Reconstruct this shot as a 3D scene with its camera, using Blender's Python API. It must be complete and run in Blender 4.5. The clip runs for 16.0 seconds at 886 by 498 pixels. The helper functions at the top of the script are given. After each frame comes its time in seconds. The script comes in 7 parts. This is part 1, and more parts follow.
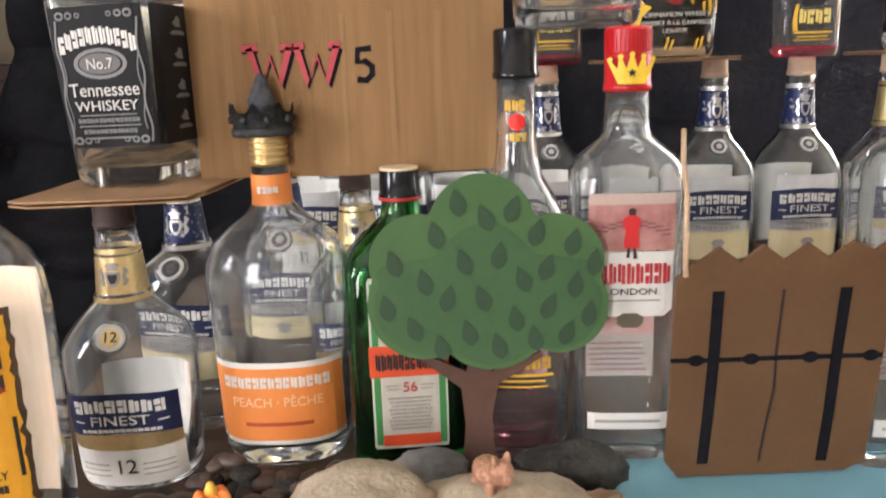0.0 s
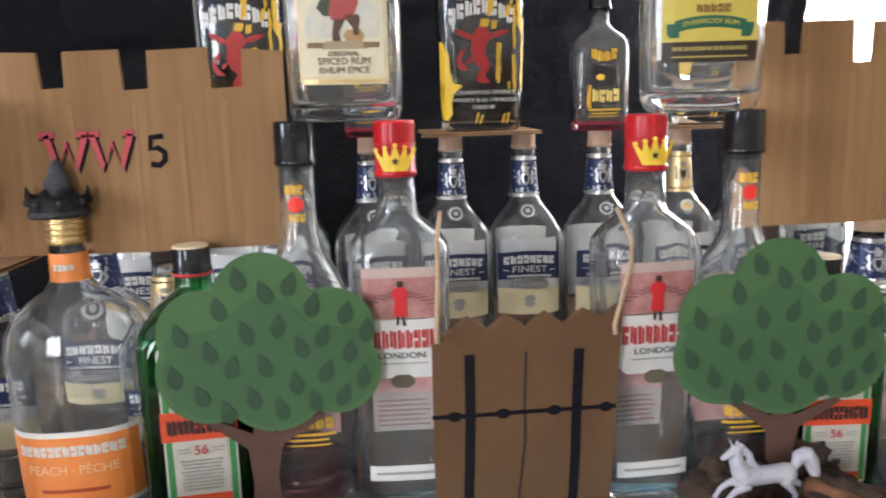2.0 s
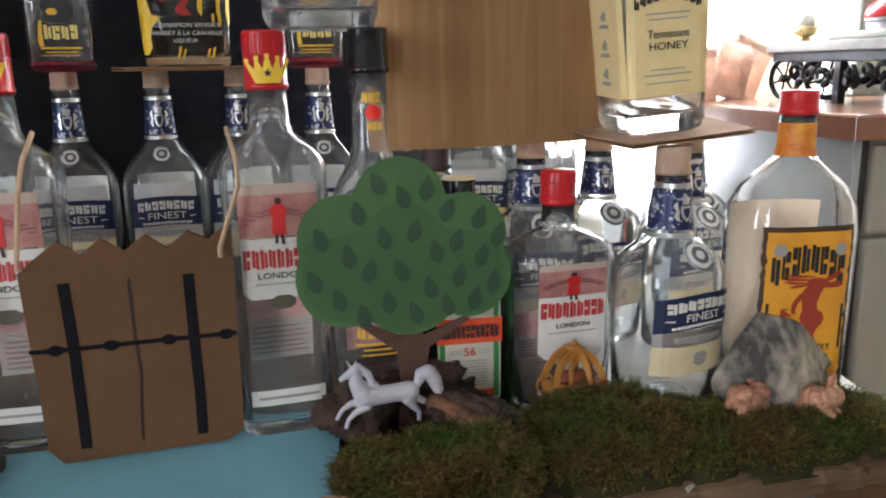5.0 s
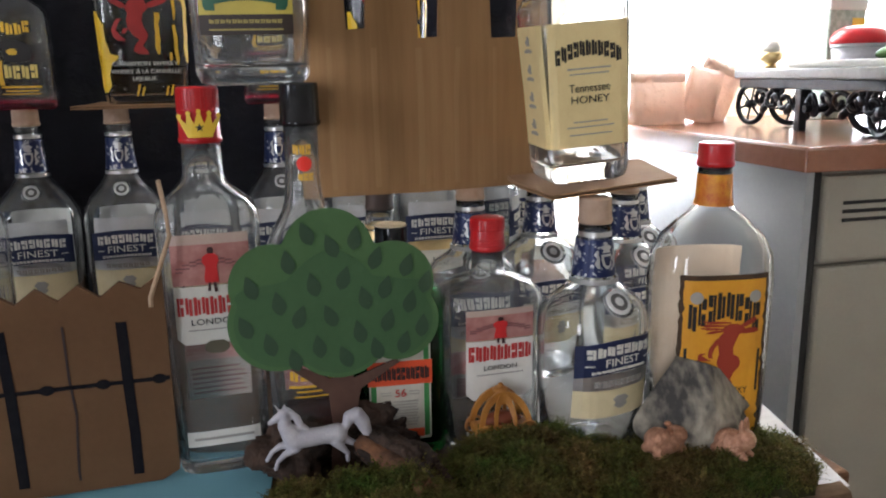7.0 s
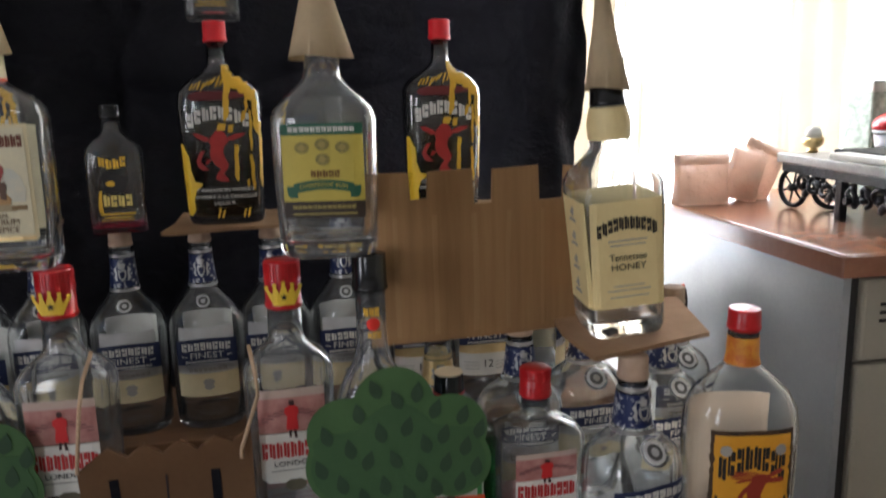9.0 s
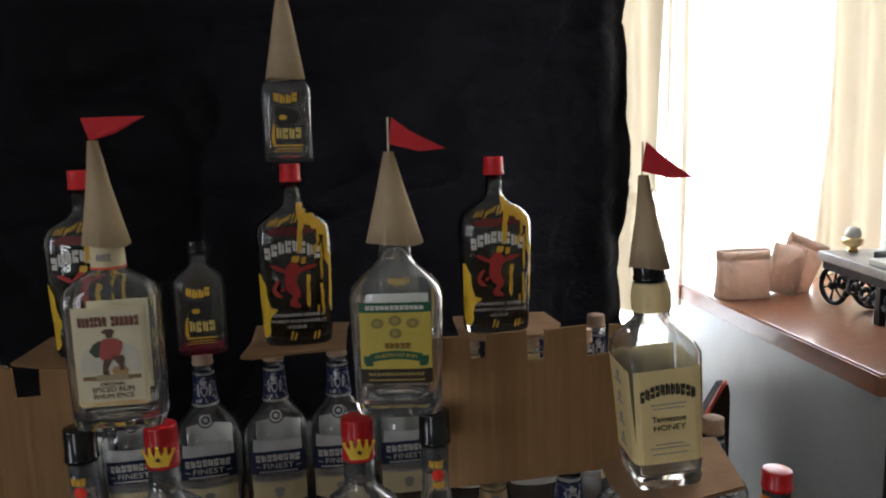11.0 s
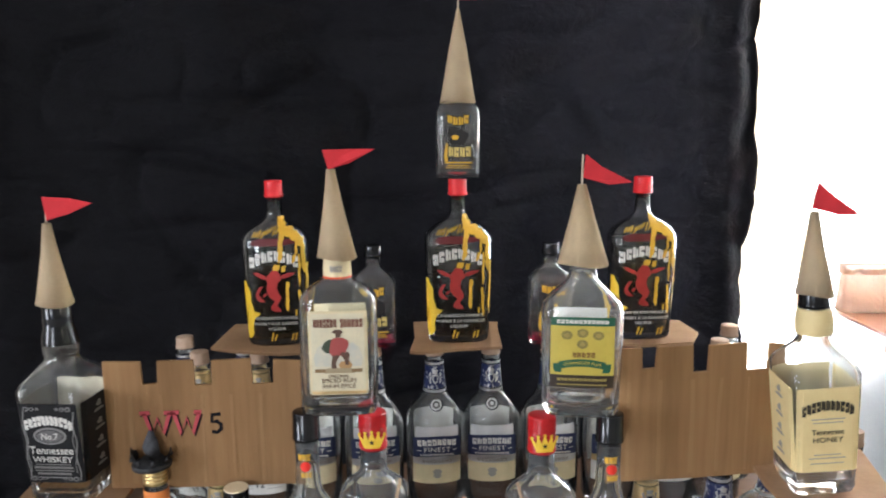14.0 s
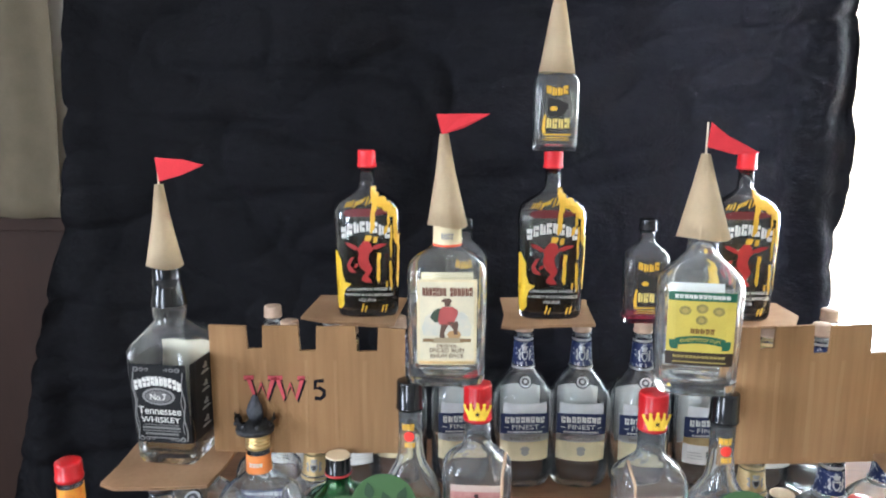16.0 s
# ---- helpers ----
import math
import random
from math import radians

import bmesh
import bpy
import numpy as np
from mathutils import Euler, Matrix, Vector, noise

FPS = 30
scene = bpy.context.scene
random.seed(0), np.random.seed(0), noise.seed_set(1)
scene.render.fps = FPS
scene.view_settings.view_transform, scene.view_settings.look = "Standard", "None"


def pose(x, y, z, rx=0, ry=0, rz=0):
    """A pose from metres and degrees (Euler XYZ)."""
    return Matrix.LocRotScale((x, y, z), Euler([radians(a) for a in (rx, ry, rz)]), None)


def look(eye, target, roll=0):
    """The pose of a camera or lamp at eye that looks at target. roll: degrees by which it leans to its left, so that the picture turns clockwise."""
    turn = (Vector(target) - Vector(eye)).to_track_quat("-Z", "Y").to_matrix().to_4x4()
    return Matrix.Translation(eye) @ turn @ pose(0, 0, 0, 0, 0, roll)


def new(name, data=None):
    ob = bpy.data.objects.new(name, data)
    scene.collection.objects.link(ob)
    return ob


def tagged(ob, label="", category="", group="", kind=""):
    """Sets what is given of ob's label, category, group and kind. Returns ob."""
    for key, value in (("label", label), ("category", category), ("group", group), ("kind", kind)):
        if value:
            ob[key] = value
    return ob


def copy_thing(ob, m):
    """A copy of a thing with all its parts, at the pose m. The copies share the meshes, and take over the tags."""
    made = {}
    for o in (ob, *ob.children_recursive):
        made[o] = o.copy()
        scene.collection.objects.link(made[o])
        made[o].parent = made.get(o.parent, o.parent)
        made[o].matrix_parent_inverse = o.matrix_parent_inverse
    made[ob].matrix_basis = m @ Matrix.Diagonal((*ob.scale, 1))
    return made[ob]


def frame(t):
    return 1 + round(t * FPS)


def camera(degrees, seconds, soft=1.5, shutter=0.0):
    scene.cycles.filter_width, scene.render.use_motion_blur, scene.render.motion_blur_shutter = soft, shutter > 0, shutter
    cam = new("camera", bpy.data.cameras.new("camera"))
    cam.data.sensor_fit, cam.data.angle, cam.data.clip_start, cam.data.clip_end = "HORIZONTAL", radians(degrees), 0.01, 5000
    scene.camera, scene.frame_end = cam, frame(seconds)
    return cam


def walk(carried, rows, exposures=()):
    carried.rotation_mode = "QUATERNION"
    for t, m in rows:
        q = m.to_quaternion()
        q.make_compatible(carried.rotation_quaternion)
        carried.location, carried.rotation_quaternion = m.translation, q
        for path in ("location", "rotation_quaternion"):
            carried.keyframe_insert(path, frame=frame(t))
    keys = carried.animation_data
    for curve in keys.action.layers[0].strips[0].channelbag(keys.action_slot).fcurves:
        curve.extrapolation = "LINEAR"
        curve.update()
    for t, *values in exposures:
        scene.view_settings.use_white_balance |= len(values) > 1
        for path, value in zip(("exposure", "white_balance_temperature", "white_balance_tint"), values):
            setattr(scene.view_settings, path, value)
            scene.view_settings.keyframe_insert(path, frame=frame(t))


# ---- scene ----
cam = camera(58.7, 16.0, soft=1.9, shutter=0.5)
PATH = [
    (0, (0.0220, 0.0653, 1.0341), (-0.0360, 2.0110, 0.5764), -2.01),
    (0.5, (0.0330, 0.0518, 1.0429), (0.0020, 2.0154, 0.6643), -1.76),
    (1, (0.0580, 0.0346, 1.0570), (0.0730, 2.0013, 0.6963), -1.67),
    (1.5, (0.0870, 0.0245, 1.0556), (0.1770, 1.9875, 0.6831), -1.44),
    (2, (0.1200, 0.0082, 1.0676), (0.2950, 1.9666, 0.7024), -1.49),
    (2.5, (0.1320, -0.0031, 1.0633), (0.3580, 1.9501, 0.6944), -1.49),
    (3, (0.1560, -0.0226, 1.0545), (0.3800, 1.9276, 0.6717), -1.40),
    (3.5, (0.2030, -0.0320, 1.0320), (0.4730, 1.9090, 0.6298), -1.61),
    (4, (0.2450, -0.0189, 1.0172), (0.6040, 1.9003, 0.5842), -1.15),
    (4.5, (0.2920, -0.0123, 1.0098), (0.7180, 1.8886, 0.5579), -1.22),
    (4.7, (0.3030, -0.0130, 1.0158), (0.7760, 1.8771, 0.5666), -1.04),
    (6.8, (0.3690, -0.0388, 1.0515), (0.8450, 1.8528, 0.6112), -0.93),
    (7, (0.3710, -0.0432, 1.0618), (0.8440, 1.8507, 0.6263), -0.94),
    (7.5, (0.3800, -0.0560, 1.0665), (0.8690, 1.8368, 0.6442), -0.81),
    (8, (0.3700, -0.0740, 1.0997), (0.8390, 1.8250, 0.6810), -0.85),
    (8.5, (0.3560, -0.0864, 1.1415), (0.7400, 1.8329, 0.7276), -0.71),
    (9, (0.3550, -0.0939, 1.2001), (0.7130, 1.8338, 0.8077), -1.36),
    (9.5, (0.3510, -0.1135, 1.2554), (0.7180, 1.8235, 0.9175), -1.14),
    (9.7, (0.3450, -0.1184, 1.2737), (0.7090, 1.8229, 0.9576), -1.05),
    (11.8, (0.3120, -0.1685, 1.3730), (0.4830, 1.8005, 1.0662), -1.60),
    (12, (0.3020, -0.1710, 1.3802), (0.4580, 1.7993, 1.0793), -1.42),
    (12.5, (0.2720, -0.1978, 1.4008), (0.4110, 1.7759, 1.1058), -1.55),
    (13, (0.2400, -0.2215, 1.4063), (0.3670, 1.7507, 1.1043), -1.27),
    (13.5, (0.2230, -0.2384, 1.4083), (0.3070, 1.7339, 1.0913), -0.35),
    (14, (0.1940, -0.2457, 1.4048), (0.2630, 1.7228, 1.0569), -0.48),
    (14.5, (0.1630, -0.2604, 1.4257), (0.2070, 1.7214, 1.1662), -0.42),
    (15, (0.1460, -0.2591, 1.4146), (0.1480, 1.7238, 1.1561), -0.40),
    (15.5, (0.1290, -0.2323, 1.3939), (0.1020, 1.7402, 1.0639), -0.25),
    (16, (0.1200, -0.2269, 1.3836), (0.0720, 1.7351, 0.9971), 0.21),
]
walk(cam, [(t, look(eye, target, roll)) for t, eye, target, roll in PATH],
     exposures=[(0, 0.2, 6250, 18), (0.6, 0.22, 6050, 17), (1.5, 0.0, 5750, 15), (3.5, 0.0, 5800, 15), (4.7, -0.45, 5800, 14), (7, -0.85, 5800, 15), (7.5, -1.14, 5850, 15), (8.5, -1.22, 5850, 15), (9.0, -1.36, 5900, 15), (9.7, -2.05, 5900, 14), (12, -1.98, 5950, 13), (12.5, -1.3, 6050, 14), (13, -0.95, 6100, 14), (13.5, -0.65, 6050, 15), (14.5, 0.1, 5450, 11), (15.2, 0.35, 5450, 12), (16, 0.32, 5350, 11)])

# ---- world, sun, window light ----
world = bpy.data.worlds.new("world")
scene.world = world
world.use_nodes = True
wn = world.node_tree
sky = wn.nodes.new("ShaderNodeTexSky")
sky.sky_type, sky.sun_disc = "NISHITA", False
sky.sun_elevation, sky.sun_rotation = radians(38), radians(-28)
wn.links.new(sky.outputs[0], wn.nodes["Background"].inputs[0])
wn.nodes["Background"].inputs[1].default_value = 0.12
sun = new("sun", bpy.data.lights.new("sun", "SUN"))
sun.data.energy, sun.data.angle, sun.data.color = 5.0, radians(0.6), (1.0, 0.94, 0.85)
sun.matrix_basis = look((-0.71, 5.0, 4.0), (1.19, 1.40, 0.80))


def area_lamp(name, eye, target, wide, high, watts, colour):
    ob = new(name, bpy.data.lights.new(name, "AREA"))
    ob.data.shape, ob.data.size, ob.data.size_y = "RECTANGLE", wide, high
    ob.data.energy, ob.data.color = watts, colour
    ob.matrix_basis = look(eye, target)
    return ob


area_lamp("window_daylight", (1.47, 1.93, 1.44), (1.42, 0.0, 1.25), 2.05, 1.50, 690, (0.90, 0.955, 1.0))
# lamp in an unseen opening, added to light the fronts of things
area_lamp("unseen_south_daylight", (-1.25, -2.33, 1.2), (-0.25, 0.6, 1.05), 0.55, 1.3, 42, (1.0, 0.97, 0.91))
area_lamp("side_window_daylight", (-2.25, -0.65, 1.5), (0.0, 0.2, 1.2), 0.5, 0.9, 40, (1.0, 0.98, 0.95))


# ---- materials ----
def mat(name, colour, rough=0.6, metal=0.0, second=None, scale=30.0, bump=0.0, fine=None, spec=0.5, stretch=(1, 1, 1), trans=0.0, ior=1.45, coat=0.0, random_tint=0.0):
    m = bpy.data.materials.new(name)
    m.use_nodes = True
    nt = m.node_tree
    b = nt.nodes["Principled BSDF"]
    b.inputs["Roughness"].default_value = rough
    b.inputs["Metallic"].default_value = metal
    b.inputs["Specular IOR Level"].default_value = spec
    b.inputs["Transmission Weight"].default_value = trans
    b.inputs["IOR"].default_value = ior
    b.inputs["Coat Weight"].default_value = coat
    b.inputs["Base Color"].default_value = (*colour, 1)
    if second is None and not bump and not random_tint:
        return m
    tc = nt.nodes.new("ShaderNodeTexCoord")
    mp = nt.nodes.new("ShaderNodeMapping")
    mp.inputs["Scale"].default_value = stretch
    nt.links.new(tc.outputs["Object"], mp.inputs["Vector"])
    n1 = nt.nodes.new("ShaderNodeTexNoise")
    n1.inputs["Scale"].default_value, n1.inputs["Detail"].default_value = scale, 5
    nt.links.new(mp.outputs[0], n1.inputs["Vector"])
    n2 = nt.nodes.new("ShaderNodeTexNoise")
    n2.inputs["Scale"].default_value, n2.inputs["Detail"].default_value = fine or scale * 9, 3
    nt.links.new(mp.outputs[0], n2.inputs["Vector"])
    mixf = nt.nodes.new("ShaderNodeMath")
    mixf.operation = "MULTIPLY_ADD"
    nt.links.new(n2.outputs[0], mixf.inputs[0])
    mixf.inputs[1].default_value = 0.45
    nt.links.new(n1.outputs[0], mixf.inputs[2])
    if second is not None:
        ramp = nt.nodes.new("ShaderNodeValToRGB")
        ramp.color_ramp.elements[0].position, ramp.color_ramp.elements[1].position = 0.45, 1.0
        ramp.color_ramp.elements[0].color, ramp.color_ramp.elements[1].color = (*colour, 1), (*second, 1)
        nt.links.new(mixf.outputs[0], ramp.inputs[0])
        out = ramp.outputs[0]
        if random_tint:
            info = nt.nodes.new("ShaderNodeNewGeometry")
            hsv = nt.nodes.new("ShaderNodeHueSaturation")
            ma = nt.nodes.new("ShaderNodeMath")
            ma.operation = "MULTIPLY_ADD"
            ma.inputs[1].default_value, ma.inputs[2].default_value = random_tint, 1 - random_tint / 2
            nt.links.new(info.outputs["Random Per Island"], ma.inputs[0])
            nt.links.new(ma.outputs[0], hsv.inputs["Value"])
            nt.links.new(out, hsv.inputs["Color"])
            out = hsv.outputs[0]
        nt.links.new(out, b.inputs["Base Color"])
    if bump:
        bp = nt.nodes.new("ShaderNodeBump")
        bp.inputs["Strength"].default_value, bp.inputs["Distance"].default_value = min(bump, 1.0), 0.002 * max(bump, 1.0)
        nt.links.new(mixf.outputs[0], bp.inputs["Height"])
        nt.links.new(bp.outputs[0], b.inputs["Normal"])
    return m


def glass(name, colour, rough=0.012, ior=1.5, painted_haze=0.007):
    m = mat(name, colour, rough, 0.0, None, 20.0, 0.6, 60.0, 0.5, (1, 1, 0.5), trans=1.0, ior=ior)
    nt = m.node_tree
    b, out = nt.nodes["Principled BSDF"], nt.nodes["Material Output"]
    for nd in nt.nodes:  # slow waves of moulded glass, hardly any grain
        if nd.type == "TEX_NOISE":
            nd.inputs["Detail"].default_value = 1.0
        elif nd.type == "MATH":
            nd.inputs[1].default_value = 0.12
    # pale film mixed in to paint the milky glow of backlit glass
    film = nt.nodes.new("ShaderNodeBsdfDiffuse")
    film.inputs[0].default_value = (*(0.25 + 0.6 * c for c in colour), 1)
    thin = nt.nodes.new("ShaderNodeBsdfTranslucent")
    thin.inputs[0].default_value = film.inputs[0].default_value
    both, mix = nt.nodes.new("ShaderNodeMixShader"), nt.nodes.new("ShaderNodeMixShader")
    both.inputs[0].default_value = 0.7
    nt.links.new(film.outputs[0], both.inputs[1]), nt.links.new(thin.outputs[0], both.inputs[2])
    tc = nt.nodes.new("ShaderNodeTexCoord")
    haze_noise = nt.nodes.new("ShaderNodeTexNoise")
    haze_noise.inputs["Scale"].default_value, haze_noise.inputs["Detail"].default_value = 38, 6
    nt.links.new(tc.outputs["Object"], haze_noise.inputs["Vector"])
    amount = nt.nodes.new("ShaderNodeMapRange")
    amount.inputs[1].default_value, amount.inputs[2].default_value, amount.inputs[3].default_value, amount.inputs[4].default_value = 0.35, 0.75, painted_haze * 0.5, painted_haze * 1.9
    nt.links.new(haze_noise.outputs[0], amount.inputs[0])
    nt.links.new(amount.outputs[0], mix.inputs[0])
    nt.links.new(b.outputs[0], mix.inputs[1]), nt.links.new(both.outputs[0], mix.inputs[2])
    nt.links.new(mix.outputs[0], out.inputs[0])
    return m


CLEAR = glass("clear_bottle_glass", (0.97, 0.985, 0.98), painted_haze=0.013)
HAZY = glass("milky_glow_glass", (0.97, 0.985, 0.98), painted_haze=0.027)
CLEAN = glass("low_haze_glass", (0.97, 0.985, 0.975), painted_haze=0.004)
GREEN = glass("dark_green_glass", (0.05, 0.38, 0.09), painted_haze=0.012)
AMBER = mat("thin_amber_residue", (0.95, 0.84, 0.58), 0.05, trans=1.0, ior=1.35)
PINK = glass("pink_tinted_residue", (0.75, 0.28, 0.32), 0.03, 1.35)
PAPER = mat("white_label_paper", (0.74, 0.72, 0.66), 0.6, 0, (0.66, 0.64, 0.58), 60, 0.05)
CREAM = mat("cream_label_paper", (0.72, 0.62, 0.38), 0.6, 0, (0.64, 0.55, 0.33), 60, 0.05)
HONEY = mat("pale_honey_label_paper", (0.80, 0.66, 0.33), 0.5, 0, (0.72, 0.57, 0.27), 60, 0.05)
NAVY = mat("navy_label_ink", (0.010, 0.017, 0.058), 0.45, 0, (0.015, 0.023, 0.075), 50)
BLACK = mat("black_label_ink", (0.006, 0.006, 0.0065), 0.6, 0, (0.010, 0.0095, 0.0095), 50, spec=0.25)
INK = mat("dark_ink", (0.02, 0.018, 0.016), 0.55)
GREYINK = mat("grey_print", (0.33, 0.31, 0.28), 0.6)
GOLD = mat("gold_foil", (0.82, 0.64, 0.34), 0.30, 0.8, (0.62, 0.44, 0.19), 40, 0.15)
SILVER = mat("silver_foil", (0.66, 0.66, 0.66), 0.28, 0.9, (0.5, 0.5, 0.5), 50, 0.1)
REDCAP = mat("glossy_red_plastic", (0.50, 0.012, 0.015), 0.28, 0, (0.42, 0.01, 0.012), 40, 0.05)
RED = mat("red_print", (0.50, 0.03, 0.03), 0.5, 0, (0.42, 0.03, 0.03), 50)
PALERED = mat("faded_pink_print", (0.42, 0.13, 0.12), 0.6, 0, (0.56, 0.36, 0.33), 60, 0, 240)
ORANGE = mat("orange_label_paper", (0.78, 0.26, 0.055), 0.5, 0, (0.72, 0.22, 0.045), 40)
ORANGERED = mat("orange_red_band", (0.68, 0.08, 0.02), 0.5, 0, (0.6, 0.07, 0.02), 40)
LEAFGREEN = mat("green_label_print", (0.05, 0.22, 0.06), 0.5)
YELLOW = mat("yellow_print", (0.72, 0.44, 0.03), 0.45, 0, (0.66, 0.38, 0.025), 60)
LABELYELLOW = mat("yellow_label_paper", (0.56, 0.45, 0.07), 0.5, 0, (0.48, 0.385, 0.06), 60)
FOOTPRINT = mat("dull_yellow_print", (0.34, 0.27, 0.07), 0.5)
BLACKCAP = mat("black_plastic_cap", (0.005, 0.005, 0.006), 0.16, 0, (0.009, 0.009, 0.009), 60, 0.03)
SLEEVE = mat("black_bottle_sleeve", (0.006, 0.006, 0.006), 0.2, 0, (0.011, 0.009, 0.008), 60, spec=0.4)
CARD = mat("corrugated_cardboard", (0.315, 0.182, 0.082), 0.85, 0, (0.20, 0.110, 0.046), 20, 0.6, 150, 0.2, (1.0, 1.0, 0.06))
CARDPLAIN = mat("brown_cardboard_sheet", (0.148, 0.080, 0.039), 0.85, 0, (0.117, 0.061, 0.029), 16, 0.2, 160, 0.2)
FOLDLIGHT = mat("painted_fold_light", (0.335, 0.198, 0.093), 0.85, 0, (0.235, 0.132, 0.058), 20, 0.6, 150, 0.2, (1.0, 1.0, 0.06))
CARDEDGE = mat("cardboard_platform", (0.36, 0.22, 0.12), 0.85, 0, (0.28, 0.165, 0.085), 24, 0.3, 200, 0.2)
CONEPAPER = mat("cream_paper_cone", (0.77, 0.63, 0.41), 0.7, 0, (0.69, 0.55, 0.35), 30, 0.08)
FLAG = mat("red_felt", (0.62, 0.03, 0.04), 0.85, 0, (0.52, 0.025, 0.03), 60, 0.2)
STICK = mat("pale_wooden_stick", (0.6, 0.5, 0.36), 0.7)
TWIGWOOD = mat("brown_twig_wood", (0.34, 0.21, 0.12), 0.8, 0, (0.2, 0.12, 0.07), 60, 0.4)
FOAM = mat("green_craft_paper", (0.066, 0.138, 0.048), 0.8, 0, (0.057, 0.121, 0.040), 22, 0.08)
FOAMSHADE = mat("shaded_green_paper", (0.054, 0.118, 0.044), 0.8, 0, (0.046, 0.103, 0.038), 22, 0.08)
FOAMDARK = mat("dark_green_marker", (0.034, 0.072, 0.033), 0.75, 0, (0.027, 0.060, 0.028), 50)
TRUNK = mat("brown_craft_paper", (0.105, 0.052, 0.036), 0.85, 0, (0.082, 0.040, 0.026), 24, 0.1)
MARKER = mat("black_marker", (0.005, 0.005, 0.008), 0.85, 0, (0.012, 0.011, 0.013), 120, spec=0.15)
PINKINK = mat("red_marker", (0.50, 0.06, 0.075), 0.7, 0, (0.38, 0.05, 0.06), 90)
CLOTH = mat("black_cotton_sheet", (0.0098, 0.0094, 0.0112), 0.85, 0, (0.0132, 0.0128, 0.0150), 9, 4.5, 55, 0.3, (1, 1, 1.35))
_cn = CLOTH.node_tree
_ct, _ca = _cn.nodes.new("ShaderNodeBsdfTranslucent"), _cn.nodes.new("ShaderNodeAddShader")
_ct.inputs[0].default_value = (0.0022, 0.0020, 0.0026, 1)
_cn.links.new(_cn.nodes["Principled BSDF"].outputs[0], _ca.inputs[0]), _cn.links.new(_ct.outputs[0], _ca.inputs[1])
_cn.links.new(_ca.outputs[0], _cn.nodes["Material Output"].inputs[0])
BLUE = mat("light_blue_felt", (0.19, 0.40, 0.47), 0.9, 0, (0.165, 0.355, 0.42), 20, 0.3, 500)
WOOD = mat("rough_timber", (0.20, 0.105, 0.05), 0.75, 0, (0.10, 0.05, 0.025), 18, 0.8, 120, 0.3, (0.15, 1, 1))
BARK = mat("weathered_bark", (0.070, 0.040, 0.026), 0.95, 0, (0.020, 0.014, 0.010), 40, 2.6, 190)
SLABTOP = mat("bright_lit_slab", (0.70, 0.67, 0.62), 0.38, 0, (0.45, 0.40, 0.34), 12, 0.4, 120, 0.3, (0.2, 1, 1))
EDGEBARK = mat("pale_slab_edge", (0.36, 0.24, 0.145), 0.9, 0, (0.13, 0.08, 0.045), 22, 1.5, 150, 0.3, (0.3, 1, 1))
MOSS = mat("green_moss", (0.060, 0.106, 0.015), 0.95, 0, (0.15, 0.083, 0.030), 24, 0, 120, 0.2, random_tint=1.2)
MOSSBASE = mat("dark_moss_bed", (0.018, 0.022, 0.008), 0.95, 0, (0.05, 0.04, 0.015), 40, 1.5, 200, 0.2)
STONE = mat("cream_sandstone", (0.48, 0.40, 0.29), 0.9, 0, (0.28, 0.21, 0.14), 34, 1.4, 320)
SLATE = mat("dark_grey_slate", (0.022, 0.021, 0.019), 0.9, 0, (0.065, 0.062, 0.052), 50, 2.2, 260, 0.25)
GREYSTONE = mat("blue_grey_stone", (0.20, 0.19, 0.18), 0.85, 0, (0.10, 0.094, 0.088), 34, 0.6, 240)
PEBBLE = mat("dark_brown_pebble", (0.05, 0.035, 0.028), 0.45, 0, (0.10, 0.06, 0.045), 50, 0.2, 240)
MARBLED = mat("grey_brown_marbled_rock", (0.056, 0.051, 0.047), 0.85, 0, (0.43, 0.38, 0.29), 15, 1.2, 110, stretch=(1.5, 1.0, 0.8))
for nd in MARBLED.node_tree.nodes:
    if nd.type == "VALTORGB":
        nd.color_ramp.elements[0].position, nd.color_ramp.elements[1].position = 0.60, 0.94
COPPER = mat("rose_gold_paint", (0.62, 0.34, 0.22), 0.42, 0.45, (0.34, 0.16, 0.09), 160, 1.6, 500)
MUDDY = mat("brown_table_boards", (0.11, 0.07, 0.042), 0.75, 0, (0.06, 0.036, 0.02), 14, 0.6, 120, 0.3, (0.2, 1, 1))
WHITEPAINT = mat("white_glazed_toy", (0.58, 0.56, 0.57), 0.5, 0, (0.40, 0.38, 0.43), 60, 0.1)
CARRIAGE = mat("amber_toy_plastic", (0.46, 0.21, 0.035), 0.42, 0.0, (0.30, 0.11, 0.02), 60, 0.2)
TULIP = mat("orange_resin", (0.85, 0.16, 0.04), 0.4, 0, (0.9, 0.3, 0.05), 60, 0.2)
PEWTER = mat("dark_pewter", (0.035, 0.036, 0.038), 0.45, 0.6, (0.09, 0.09, 0.09), 160, 1.0)
WALLPAINT = mat("cream_wall_paint", (0.70, 0.67, 0.60), 0.85, 0, (0.64, 0.61, 0.54), 5, 0.1, 200)
CEILPAINT = mat("white_ceiling_paint", (0.78, 0.77, 0.74), 0.9, 0, (0.74, 0.73, 0.70), 6, 0.1, 200)
FLOORING = mat("brown_floor_boards", (0.16, 0.10, 0.06), 0.5, 0, (0.10, 0.06, 0.035), 6, 0.2, 60, 0.4, (0.2, 1, 1))
PANELWOOD = mat("stained_wood_panel", (0.030, 0.013, 0.007), 0.75, 0, (0.018, 0.008, 0.004), 9, 0.2, 70, 0.4, (1, 1, 0.12))
